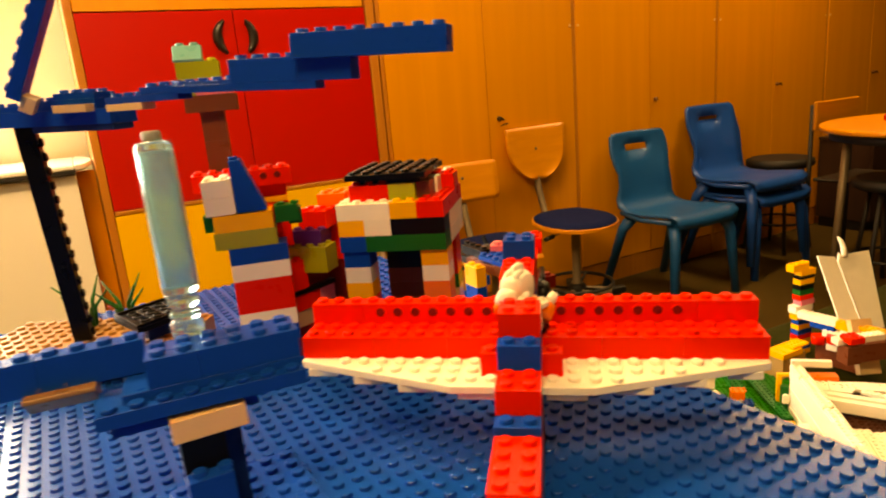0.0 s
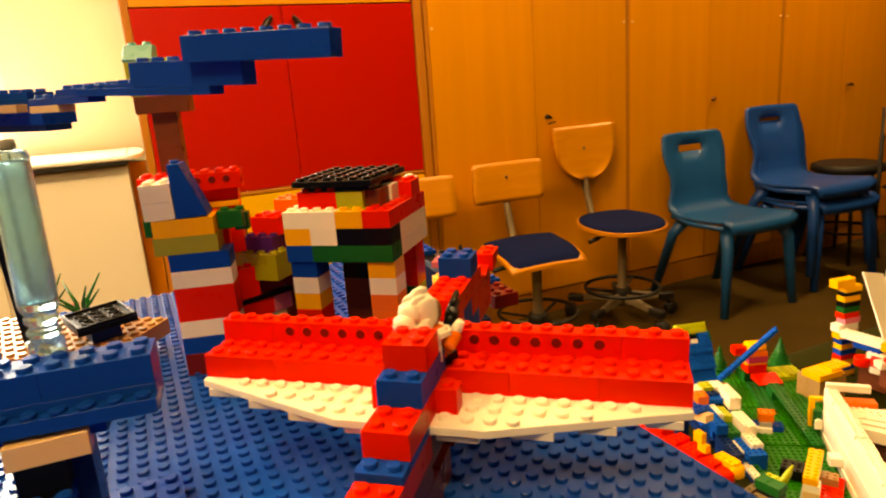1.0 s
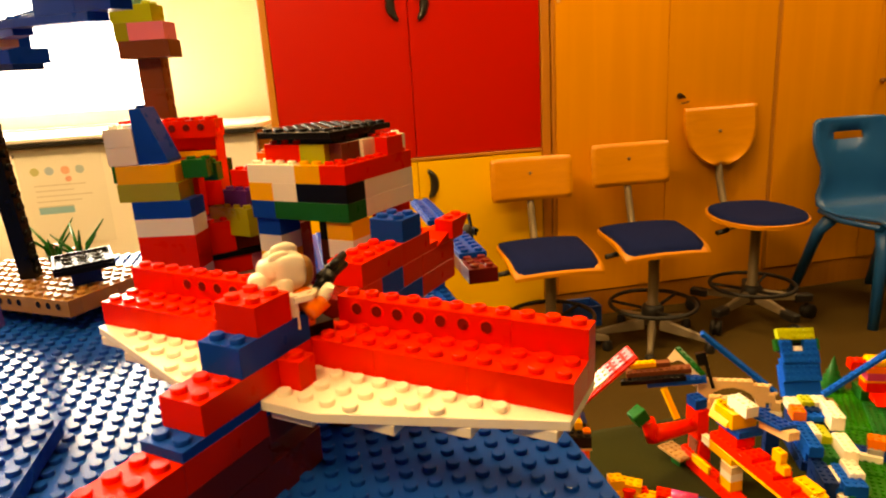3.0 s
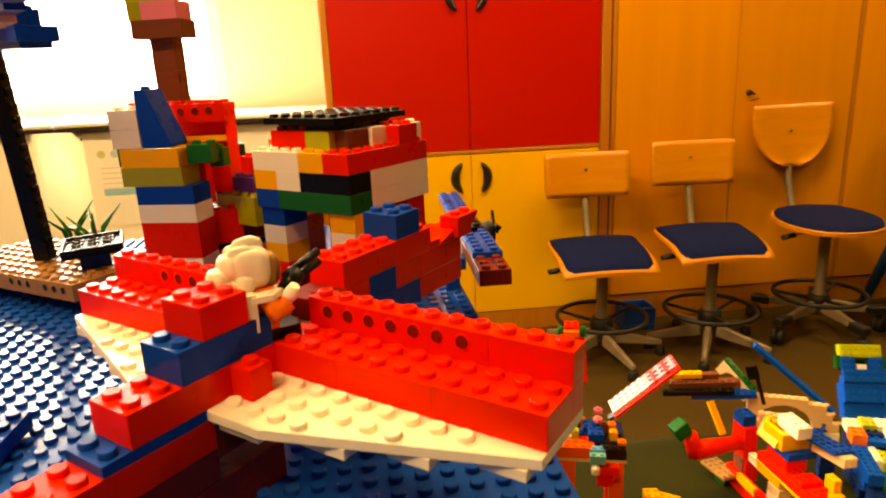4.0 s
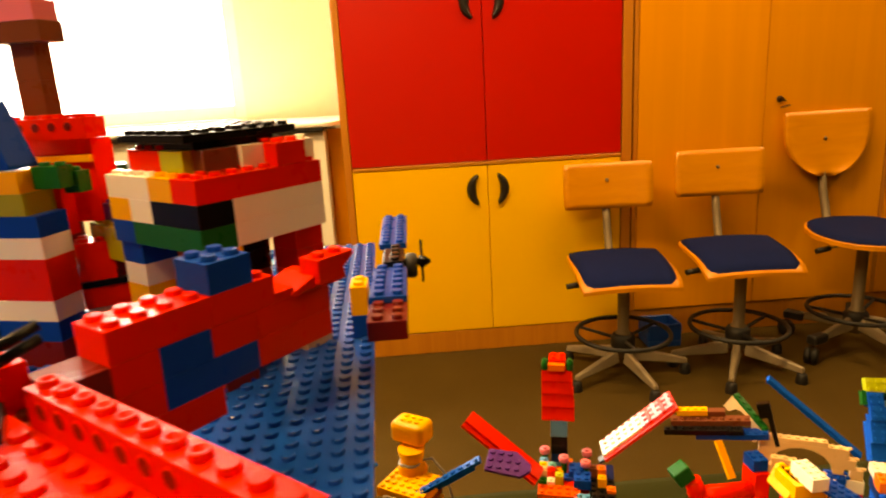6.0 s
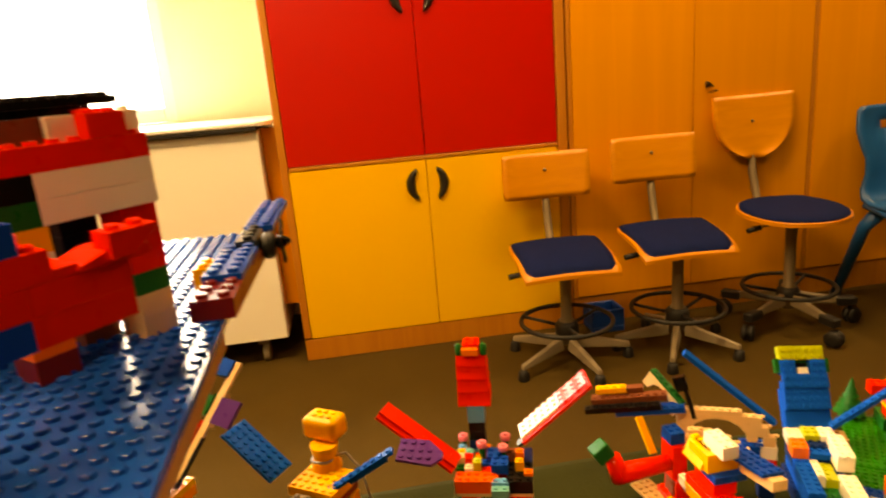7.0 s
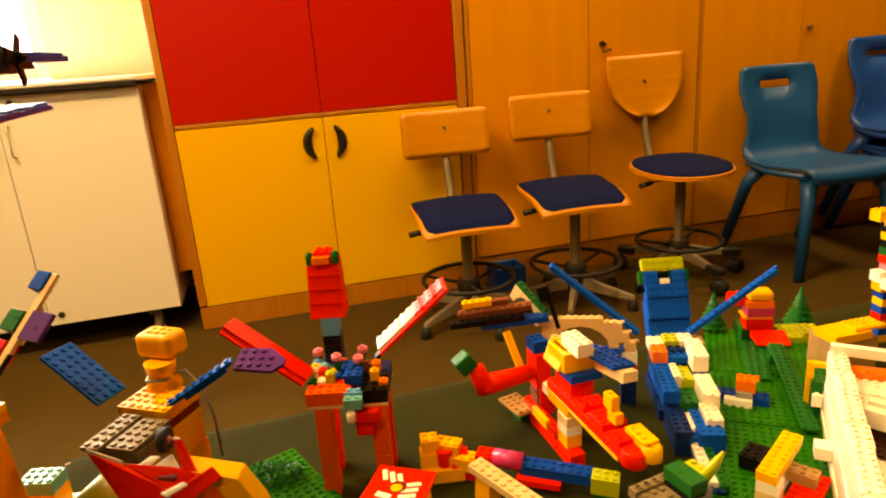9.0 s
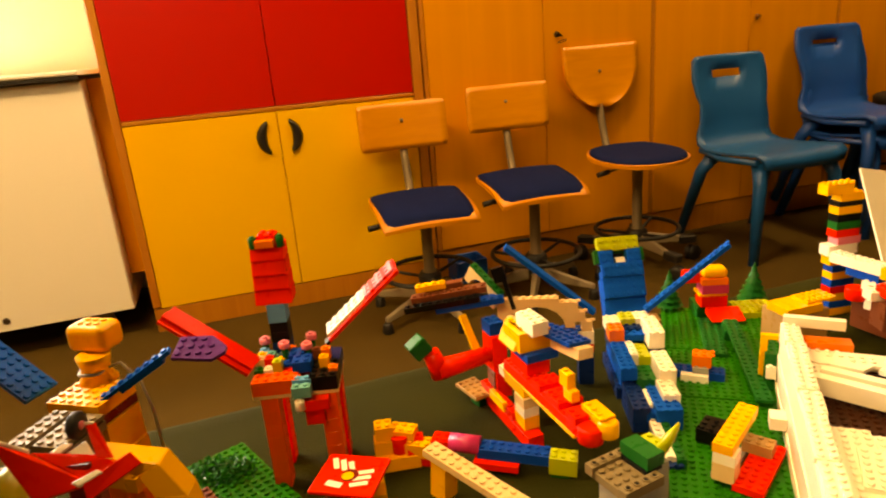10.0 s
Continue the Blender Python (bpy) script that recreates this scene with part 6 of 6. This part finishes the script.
bar.b(3.4, -3.0, 0, 3, 9, 2, "red")
bar.b(1, -2, 0, 2, 6, 1.5, "gray")
bar.b(-2.4, 3.4, 0, 3.4, 3.4, 4, "black")
bar.b(1.4, -3, 1.5, 2.2, 2, 5, "tan", studs=False)
bar.b(1.4, -3, 6.5, 2.2, 2, 3, "white", studs=False)
bar.b(2.6, 3, 2, 3, 2, 3, "sand")
bar.b(1.3, -3, 9.5, 2, 9, 2.6, "yellow")

# white castle hull with ragged plates
ship = low_build("toy_spaceship", "large cream-white brick spaceship with rough open deck", "toy spaceship", 0.56, 0.80)
at(ship, (0.4950, 0.8840, LOW_Z + 0.0012), (-0.2, -0.98, 0), (0.98, -0.2, 0))      # x towards the viewer, y across the deck
for k in range(5):
    for x0, x1 in ((0, 8), (8, 16), (16, 24), (24, 34)):
        dx = (k % 2) * -1.5 if x0 else 0
        ship.b(x0 + dx, (0.0, 0.14, 0.05, 0.2, 0.1)[k], k * 4.5, x1 - x0, 2.2, 4.5, "white", studs=False)
for x0, nx, y, h in ((0, 5, 0.1, 1.6), (5, 4, 0.3, 1.2), (9, 7, 0.15, 1.6), (16, 4, 0.35, 0.9), (20, 8, 0.1, 1.4), (28, 6, 0.3, 1.1)):
    ship.b(x0, y, 22.5, nx, 2, h, "white")
ship.b(-0.6, 0.4, 23.6, 1, 6.6, 3, "white", studs=False, rz=-4)
ship.b(0.4, 2.2, 17, 2, 5.4, 4, "orange", studs=False)
ship.b(0.2, 2.2, 0, 2, 22, 15, "white", studs=False)
ship.b(2, 2.2, 13.4, 32, 26, 1, "darkbrown")
ship.b(2.4, 2.4, 0, 31, 25, 13.2, "darkbrown", studs=False)
# torn deck boards over the dark hold
for name, outline, z, h in (("deck_board", ((0, 0), (2.2, -0.4), (3.6, 1.2), (3.1, 5.6), (4.4, 9), (2.2, 11.5), (0.4, 9.6)), 17.4, 1.4),
                            ("deck_board", ((1.2, 3.0), (4.6, 2.2), (5.6, 5.2), (4.2, 6.4), (5.4, 13.5), (3.6, 14), (2.0, 8.4)), 18.9, 1.2),
                            ("deck_board", ((0.4, 10), (2.6, 9.2), (5.2, 13), (6.0, 22), (2.0, 23), (1.2, 16)), 17.0, 1.6),
                            ("deck_board", ((3.4, 0), (6.0, -0.3), (6.6, 3.2), (4.6, 4.2)), 17.0, 1.6)):
    ship.put(name, wedge_mesh(outline, h, "white"), 2.2, 2.4, z)
ship.b(8.2, 3.6, 17.4, 1.2, 17, 4, "white", rz=-21, studs=False)
ship.b(10.2, 2.7, 16.6, 1.2, 20, 5, "white", rz=-22, studs=False)
ship.b(7.2, 9.5, 19.6, 1, 9, 1.4, "white", rz=-34)
ship.b(9.4, 14, 14.5, 3, 8, 3, "white", rz=8)
for x, y, nx, ny, z, r in ((18.6, 2.2, 12, 4, 18.0, 0), (19.6, 6.2, 12, 3, 18.2, 2), (18.9, 9.4, 11, 5, 17.6, -2), (20.6, 14.4, 10, 6, 18.0, 3), (22.4, 4.4, 6, 6, 19.2, -5), (25, 9, 6, 9, 19.4, 4), (30.8, 2.4, 4, 22, 17.2, 0)):
    ship.b(x, y, z - 3.2, nx, ny, 3.2, "white", rz=r)
ship.b(10.2, -1.6, 5, 2, 1.7, 3.6, "white", studs=False)
ship.b(-0.9, -1.9, 2, 0.8, 0.8, 16, "yellow", studs=False)
ship.b(-0.9, -1.9, 18, 0.8, 3.2, 1.4, "yellow", studs=False)
ship.b(-0.3, -1.4, 0, 1, 1.3, 14, "green", studs=False)
ship.b(0.4, -1.2, 6, 0.8, 1.2, 4, "white")
yawed(ship, 0.5330, 0.9700, LOW_Z + 0.0012, 26)
ship.b(0, 0, 0, 7, 5, 14, "sand", studs=False)
ship.b(-0.6, -0.4, 14, 6, 4, 3, "yellow", studs=False)
ship.b(3, 0, 17, 5, 3, 1, "yellow")
at(ship, (0.6100, 0.9900, 0.6330), (0.95, 0.20, -0.10), (0.03, 0.42, 0.90))
ship.put("standing_plate", mesh_of(prism_bm([(x * P, y * P) for x, y in ((-0.2, 10.4), (2.0, -2.4), (7.2, -4.2), (4.0, 10.0))], 0, 0.0032, 0.0003), "plate", plastic("white")), 0, 0, 0)
ship.put("standing_plate", mesh_of(prism_bm([(x * P, y * P) for x, y in ((5.3, 9.2), (5.9, 11.0), (6.6, 9.8), (7.3, 10.6), (13.5, 11.2), (13.5, -5.0), (8.6, -6.0))], 0, 0.0032, 0.0003), "plate", plastic("white")), 0, 0, -2)
ship.put("horn", mesh_of(tube_bm([(0, 0, 0), (0.002, 0.014, 0), (-0.002, 0.026, 0.002), (-0.009, 0.033, 0.004)], [0.005, 0.0045, 0.0035, 0.0015], 10), "horn", plastic("white")), 6.6, 10, 0)
ship.b(4, -14, 0, 5, 11, 3, "tan", studs=False)
yawed(ship, 0.5950, 0.9300, 0.5900, 6)
ship.b(0, 0, 0, 10, 2, 3, "white")
ship.b(1, -2, 2, 3, 3, 3, "red")
ship.b(4, -1, -9, 6, 5, 9, "brown", studs=False)
ship.b(1, -1.5, -9, 3, 3, 9, "brown", studs=False)

tw = low_build("toy_pillar", "striped pillar of yellow, black, green and red bricks", "toy pillar", 0.605, 1.075)
yawed(tw, 0.6130, 1.0720, LOW_Z + 0.0012, 20)
z = 0
for h, c, dx, nx in ((3, "yellow", 0, 4), (3, "blue", 0, 4), (3, "yellow", 0, 4), (3, "red", 0, 4), (3, "blue", 0, 4), (3, "yellow", 0, 4), (3, "blue", 0, 4), (4, "yellow", -0.5, 4), (4, "white", -1, 5), (3, "pink", 0.4, 4), (3, "red", 0, 4), (3, "green", 0, 4), (3, "black", 0, 4), (3, "yellow", 0, 4), (2, "black", 0, 4), (3, "yellow", 0.3, 4), (4, "yellow", -2.2, 4.5)):
    tw.b(dx, 0, z, nx, 2, h, c, studs=(c == "yellow"))
    z += h
yawed(tw, 0.6060, 1.0620, LOW_Z + 0.0012 + 24 * H, -58)
tw.b(0, -0.4, 0, 8, 2, 3.6, "white")
tw.b(8, -0.6, -0.6, 9, 2.4, 4, "yellow")
tw.b(2.6, -0.2, -3.2, 5, 1.6, 3, "blue", studs=False)
tw.b(5.5, -0.6, -6.2, 4, 2, 3, "white")
tw.b(9.0, -0.4, -3.8, 5, 2, 3, "white")
tw.put("red_dome", round_mesh(0.011, 4.5, "red", stud=False), 4.8, -0.6, -10.8)
tw.put("red_dome", round_mesh(0.012, 4.0, "red", stud=False), 8.2, -0.8, -8.0)
tw.b(7.0, -1.8, -12, 8, 2, 3, "white", rz=8)
tw.b(4, 0, -22.5, 10, 1.8, 10.4, "brown", studs=False)
tw.b(6, 0.2, -12, 6, 1.4, 6, "brown", studs=False)

# ---- small pieces in the foreground of the low table ----
lawn = low_build("toy_lawn", "bright green studded plate with a leafy bush", "toy plate", 0.02, 0.70)
yawed(lawn, -0.0290, 0.7660, LOW_Z + 0.0012, -40)
lawn.put("plate", studded_sheet(18, 16, 1.5, "brightgreen"), 0, -16, 0)
lawn.b(7, -9, 1.5, 3, 2, 3, "brown")
lawn.b(9.5, -11, 1.5, 4, 3, 3, "red")


def bush(m, n, spread, label):
    root = thing("toy_bush", m, label, "toy plant", "toy plants")
    r = random.Random(5)
    for c in range(3):
        bm = bmesh.new()
        for k in range(n):
            a, d, z = r.uniform(0, math.tau), spread * math.sqrt(r.random()), r.uniform(0.001, 0.014)
            q = Euler((r.uniform(-0.9, 0.9), r.uniform(-0.9, 0.9), r.uniform(0, 6.3))).to_matrix()
            o = Vector((d * math.cos(a), d * math.sin(a) * 0.6, z * (1.2 - d / spread)))
            vs = [bm.verts.new(o + q @ Vector(p)) for p in ((0, 0, 0), (0.0026, 0.0016, 0.0006), (0.0052, 0, 0), (0.0026, -0.0016, 0.0006))]
            bm.faces.new(vs)
        part("leaves", mesh_of(bm, "leaves", plastic(("green", "brightgreen", "green")[c])), root)
    part("twig", mesh_of(tube_bm([(-0.018, 0, 0), (-0.006, 0.002, 0.006), (0.010, 0, 0.009), (0.02, 0, 0.004)], 0.0012, 6), "twig", plastic("green")), root)


bush(pose(-0.026, 0.7180, LOW_Z + 0.0062, 0, 0, 0), 150, 0.033, "dark green leafy plastic bush on a green plate")

sign = low_build("toy_sign", "red square toy sign with white stripes on yellow bricks", "toy sign", 0.105, 0.66)
yawed(sign, 0.0960, 0.6380, LOW_Z + 0.0012, 20)
sign.b(1, 1, 0, 4, 4, 12, "brown", studs=False)
sign.b(5, 0.4, 0, 2, 3, 11, "yellow", studs=False)
at(sign, (0.0957, 0.6415, 0.5600), (0.998, -0.07, 0.0), (0.07, 0.998, 0.0))
sign.put("sign_tile", rounded_block(0.052, 0.048, 0.0042, 0.002, "red"), -0.4, -0.4, 0)
for dx in (1.0, 1.9, 2.8):
    sign.put("stripe", box("stripe", 0, 0, 0, 0.0044, 0.014, 0.0004, plastic("white")), dx, 3.2 - dx * 0.2, 1.33, 25)
for dy in (0.6, 1.5, 2.4):
    sign.put("stripe", box("stripe", 0, 0, 0, 0.014, 0.0042, 0.0004, plastic("white")), 3.5, dy, 1.33, 20)
sign.put("stripe", box("stripe", 0, 0, 0, 0.013, 0.006, 0.0004, plastic("white")), 1.0, 0.6, 1.33, -10)
sign.put("emblem", round_mesh(0.0075, 0.15, "dark_and_shaded_red", stud=False), 2.9, 2.3, 1.33)
sign.put("emblem", round_mesh(0.0048, 0.12, "yellow", stud=False), 2.8, 2.1, 1.5)

yel = low_build("toy_ruin", "small pile of yellow bricks with red round pieces", "toy bricks", 0.135, 0.745)
yawed(yel, 0.1180, 0.7300, LOW_Z + 0.0012, 18)
yel.b(0, 0, 0, 5, 2, 4, "yellow", studs=False)
yel.b(0, 1, 4, 2, 2, 4, "yellow", studs=False)
yel.b(0.2, 1.4, 8, 2, 2, 4, "yellow")
yel.put("round_brick", round_mesh(0.008, 5, "red", stud=False), 2.9, 1.5, 4)
yel.slope(3.6, 0.2, 4, 2, 2, 4, "red", 1.0)

ramp = low_build("toy_rail", "row of yellow, red, magenta and blue toy pieces", "toy bricks", 0.20, 0.735)
at(ramp, (0.1420, 0.7550, LOW_Z + 0.0210), (0.127, -0.012, -0.004), (0.1, 1, 0))
ramp.b(-2, -1, 0, 3, 2, 4, "yellow")
ramp.b(0, -1.5, -3, 3, 2, 4, "yellow")
ramp.b(-1, -1, -6.8, 4, 2, 3.6, "red", studs=False)
ramp.b(3, -0.8, -2, 2, 2, 4, "red")
ramp.put("round_brick", mesh_of(tube_bm([(0, 0, 0), (0.028, 0, 0)], 0.0085, 14), "barrel", plastic("magenta")), 5, 0.2, 0.6)
ramp.b(8.3, -0.8, -2, 8, 2, 3, "blue")
ramp.b(8.0, -1.6, -4, 5, 2, 2, "red", studs=False)
ramp.b(16.2, -1, -4, 3, 2, 5, "lime")
ramp.b(10, -0.6, -6.8, 2, 2, 4.6, "navy", studs=False)
ramp.b(16.4, -0.8, -7, 2, 2, 3, "green", studs=False)
at(ramp, (0.1730, 0.7060, 0.5540), (0.105, -0.070, -0.014), (0.5, 0.85, 0))
ramp.b(0, -1, 0, 18, 2, 2, "tan")
ramp.b(1, -0.8, -11, 2, 2, 11, "yellow", studs=False)
ramp.b(14, -0.8, -9, 2, 2, 9, "gray", studs=False)

gun = low_build("toy_block", "dark tan plate with holes beside green bricks", "toy bricks", 0.30, 0.68)
yawed(gun, 0.2990, 0.6600, LOW_Z + 0.0108, -52)
gun.b(1.2, 0.4, -3, 3, 3.4, 19, "gray", studs=False)
gun.b(0.9, 0, 16, 3.2, 4.2, 2, "darktan")
for x in (0, 4.2):
    gun.b(x, -0.2, 16.6, 1, 4.4, 2.4, "darktan", studs=False)
    for y in range(4):
        gun.put("ring", mesh_of(tube_bm([(0.0024 * math.cos(a), 0.0024 * math.sin(a), 0.0004) for a in [q * math.tau / 12 for q in range(12)]], 0.0008, 6, True), "ring", plastic("darktan")), x + 0.5, y + 0.5, 19)
        # flat black disc for the dark inside of the ring
        gun.put("hole", round_mesh(0.0017, 0.1, "black", stud=False), x + 0.5, y + 0.5, 19)
gun.b(0.6, 3.4, 19, 3.4, 2.0, 3.2, "green", studs=False)
gun.b(0.4, 3.2, 18, 3.6, 2.0, 1, "black", studs=False)
gun.b(0.2, 5.5, 16, 2, 2, 4, "lime")
gun.b(0.4, 4.4, -3, 2.4, 3, 19, "gray", studs=False)
gun.put("spike", mesh_of(tube_bm([(0, 0, 0), (0.004, 0.012, 0.016), (0.006, 0.018, 0.026)], [0.0050, 0.0040, 0.0012], 6), "spike", plastic("lime")), 2.6, 5.6, 18)
gun.b(-1.6, -2.2, -3, 3, 2, 10, "tan")
gun.b(4.0, -2.6, -3, 2.4, 2, 8, "tan")
gun.b(6.4, 1.0, -3, 3, 2, 6, "blue")
gun.put("round_brick", round_mesh(0.010, 5, "magenta"), 8.2, 4.2, -3)

# red star-fighter on yellow arches, close by
star = low_build("toy_starfighter", "red folded-wing fighter with black wheel on yellow arches", "toy spaceship", 0.10, 0.44)
def panel(points, t, key):
    """A thin plate over four corners."""
    a, b, c, d = (Vector(p) for p in points)
    nrm = (b - a).cross(d - a).normalized() * t
    bm = bmesh.new()
    vs = [bm.verts.new(p) for p in (a, b, c, d)] + [bm.verts.new(p + nrm) for p in (a, b, c, d)]
    for f in ((0, 1, 2, 3), (7, 6, 5, 4), (0, 4, 5, 1), (1, 5, 6, 2), (2, 6, 7, 3), (3, 7, 4, 0)):
        bm.faces.new([vs[i] for i in f])
    bmesh.ops.recalc_face_normals(bm, faces=list(bm.faces))
    bevel_all(bm, min(0.0004, t * 0.3))
    return mesh_of(bm, "panel", plastic(key))


at(star, (0.1120, 0.4200, 0.7480), (0.98, 0.196, 0), (-0.196, 0.98, 0))      # x to the right, y away, z up


def mm(*pts):
    return [Vector(q) * 0.001 for q in pts]


star.put("wing", panel(mm((-56, 42, -14), (-40, 41, -21), (-11, 30, -30), (-33, 26, -34)), 0.0022, "red"), 0, 0, 0)
star.put("wing", panel(mm((-40, 42, -21), (-14, 43, -25), (-6, 40, -27), (-12, 31, -31)), 0.0022, "red"), 0, 0, 0)
star.put("wing_edge", panel(mm((-56, 42.4, -12.6), (-40, 41.6, -19.6), (-40, 40.6, -21.2), (-56, 41.4, -14.4)), 0.0012, "white"), 0, 0, 0)
star.put("wing", panel(mm((0.5, 42.5, -25), (5, 41, -30), (-12, 26, -36), (-14, 29, -29)), 0.0024, "red"), 0, 0, 0)
star.put("wing_stripe", panel(mm((-10, 34, -26.4), (-7.5, 33.4, -27.6), (-15, 27.6, -30), (-18.3, 28.4, -28.2)), 0.0014, "white"), 0, 0, 0)
star.put("fin", panel(mm((-18, 46.8, -12), (-14, 46.8, -12), (-6, 39.5, -25.5), (-11.6, 38.4, -24)), 0.0022, "red"), 0, 0, 0)
star.put("fin_tip", panel(mm((-18, 46.8, -11.6), (-14, 46.8, -11.6), (-13.6, 46, -12.6), (-17.6, 46, -12.6)), 0.0014, "white"), 0, 0, 0)
star.put("canopy", panel(mm((-26.6, 42.6, -23.6), (-19.7, 47.4, -20.8), (-13.8, 41.6, -25.6), (-16, 40.6, -26)), 0.0016, "white"), 0, 0, 0)
star.put("canopy", panel(mm((-34.4, 41.8, -22.8), (-29.8, 47.4, -21.2), (-25, 47.2, -21.6), (-30.5, 41.2, -24.4)), 0.0016, "white"), 0, 0, 0)
star.put("beam", box("beam", -0.026, 0.036, -0.080, -0.014, 0.046, -0.026, plastic("dark_and_shaded_red"), 0.001), 0, 0, 0)
star.put("wheel", mesh_of(lathe_bm([(0.0034, -0.0018), (0.0052, -0.0020), (0.0059, -0.0012), (0.0059, 0.0012), (0.0052, 0.0020), (0.0034, 0.0018)], 24), "wheel", DARK), -20.4 / 8, 45.5 / 8, -12.2 / 3.2, 0, 0, 90)
star.put("wheel_hub", mesh_of(lathe_bm([(0.0010, -0.0024), (0.0019, -0.0022), (0.0019, 0.0022), (0.0010, 0.0024)], 16), "hub", plastic("pink")), -20.4 / 8, 45.5 / 8, -12.2 / 3.2, 0, 0, 90)
outer = [(-16, -26), (11, -32), (20, -49), (26, -82)]
inner = [(-14, -33), (1, -37), (6, -49), (11, -82)]
for k in range(3):
    star.put("arch", panel(mm((outer[k][0], 42, outer[k][1]), (outer[k + 1][0], 42, outer[k + 1][1]), (inner[k + 1][0], 42, inner[k + 1][1]), (inner[k][0], 42, inner[k][1])), 0.012, "yellow"), 0, 0, 0)
star.put("post", box("post", 0.011, 0.031, -0.2362, 0.026, 0.042, -0.0822, plastic("yellow"), 0.001), 0, 0, 0)
star.put("post", box("post", -0.034, 0.034, -0.2362, -0.012, 0.056, -0.0802, plastic("olive"), 0.001), 0, 0, 0)
star.put("bumper", mesh_of(tube_bm([(-0.050, 0.052, -0.036), (-0.056, 0.040, -0.040), (-0.050, 0.028, -0.056), (-0.034, 0.024, -0.070)], [0.008, 0.010, 0.010, 0.009], 12), "bumper", plastic("olive")), 0, 0, 0)

teal = low_build("toy_teal_brick", "teal brick on yellow and white toy pieces", "toy bricks", -0.20, 0.66)
yawed(teal, -0.2160, 0.6250, LOW_Z + 0.0012, 12)
teal.b(-1, 0, 0, 6, 4, 4, "white")
teal.b(-1, 0.4, 4, 4, 3, 6, "yellow", studs=False)
teal.b(-1, 0.4, 10, 4, 3, 4, "aqua")
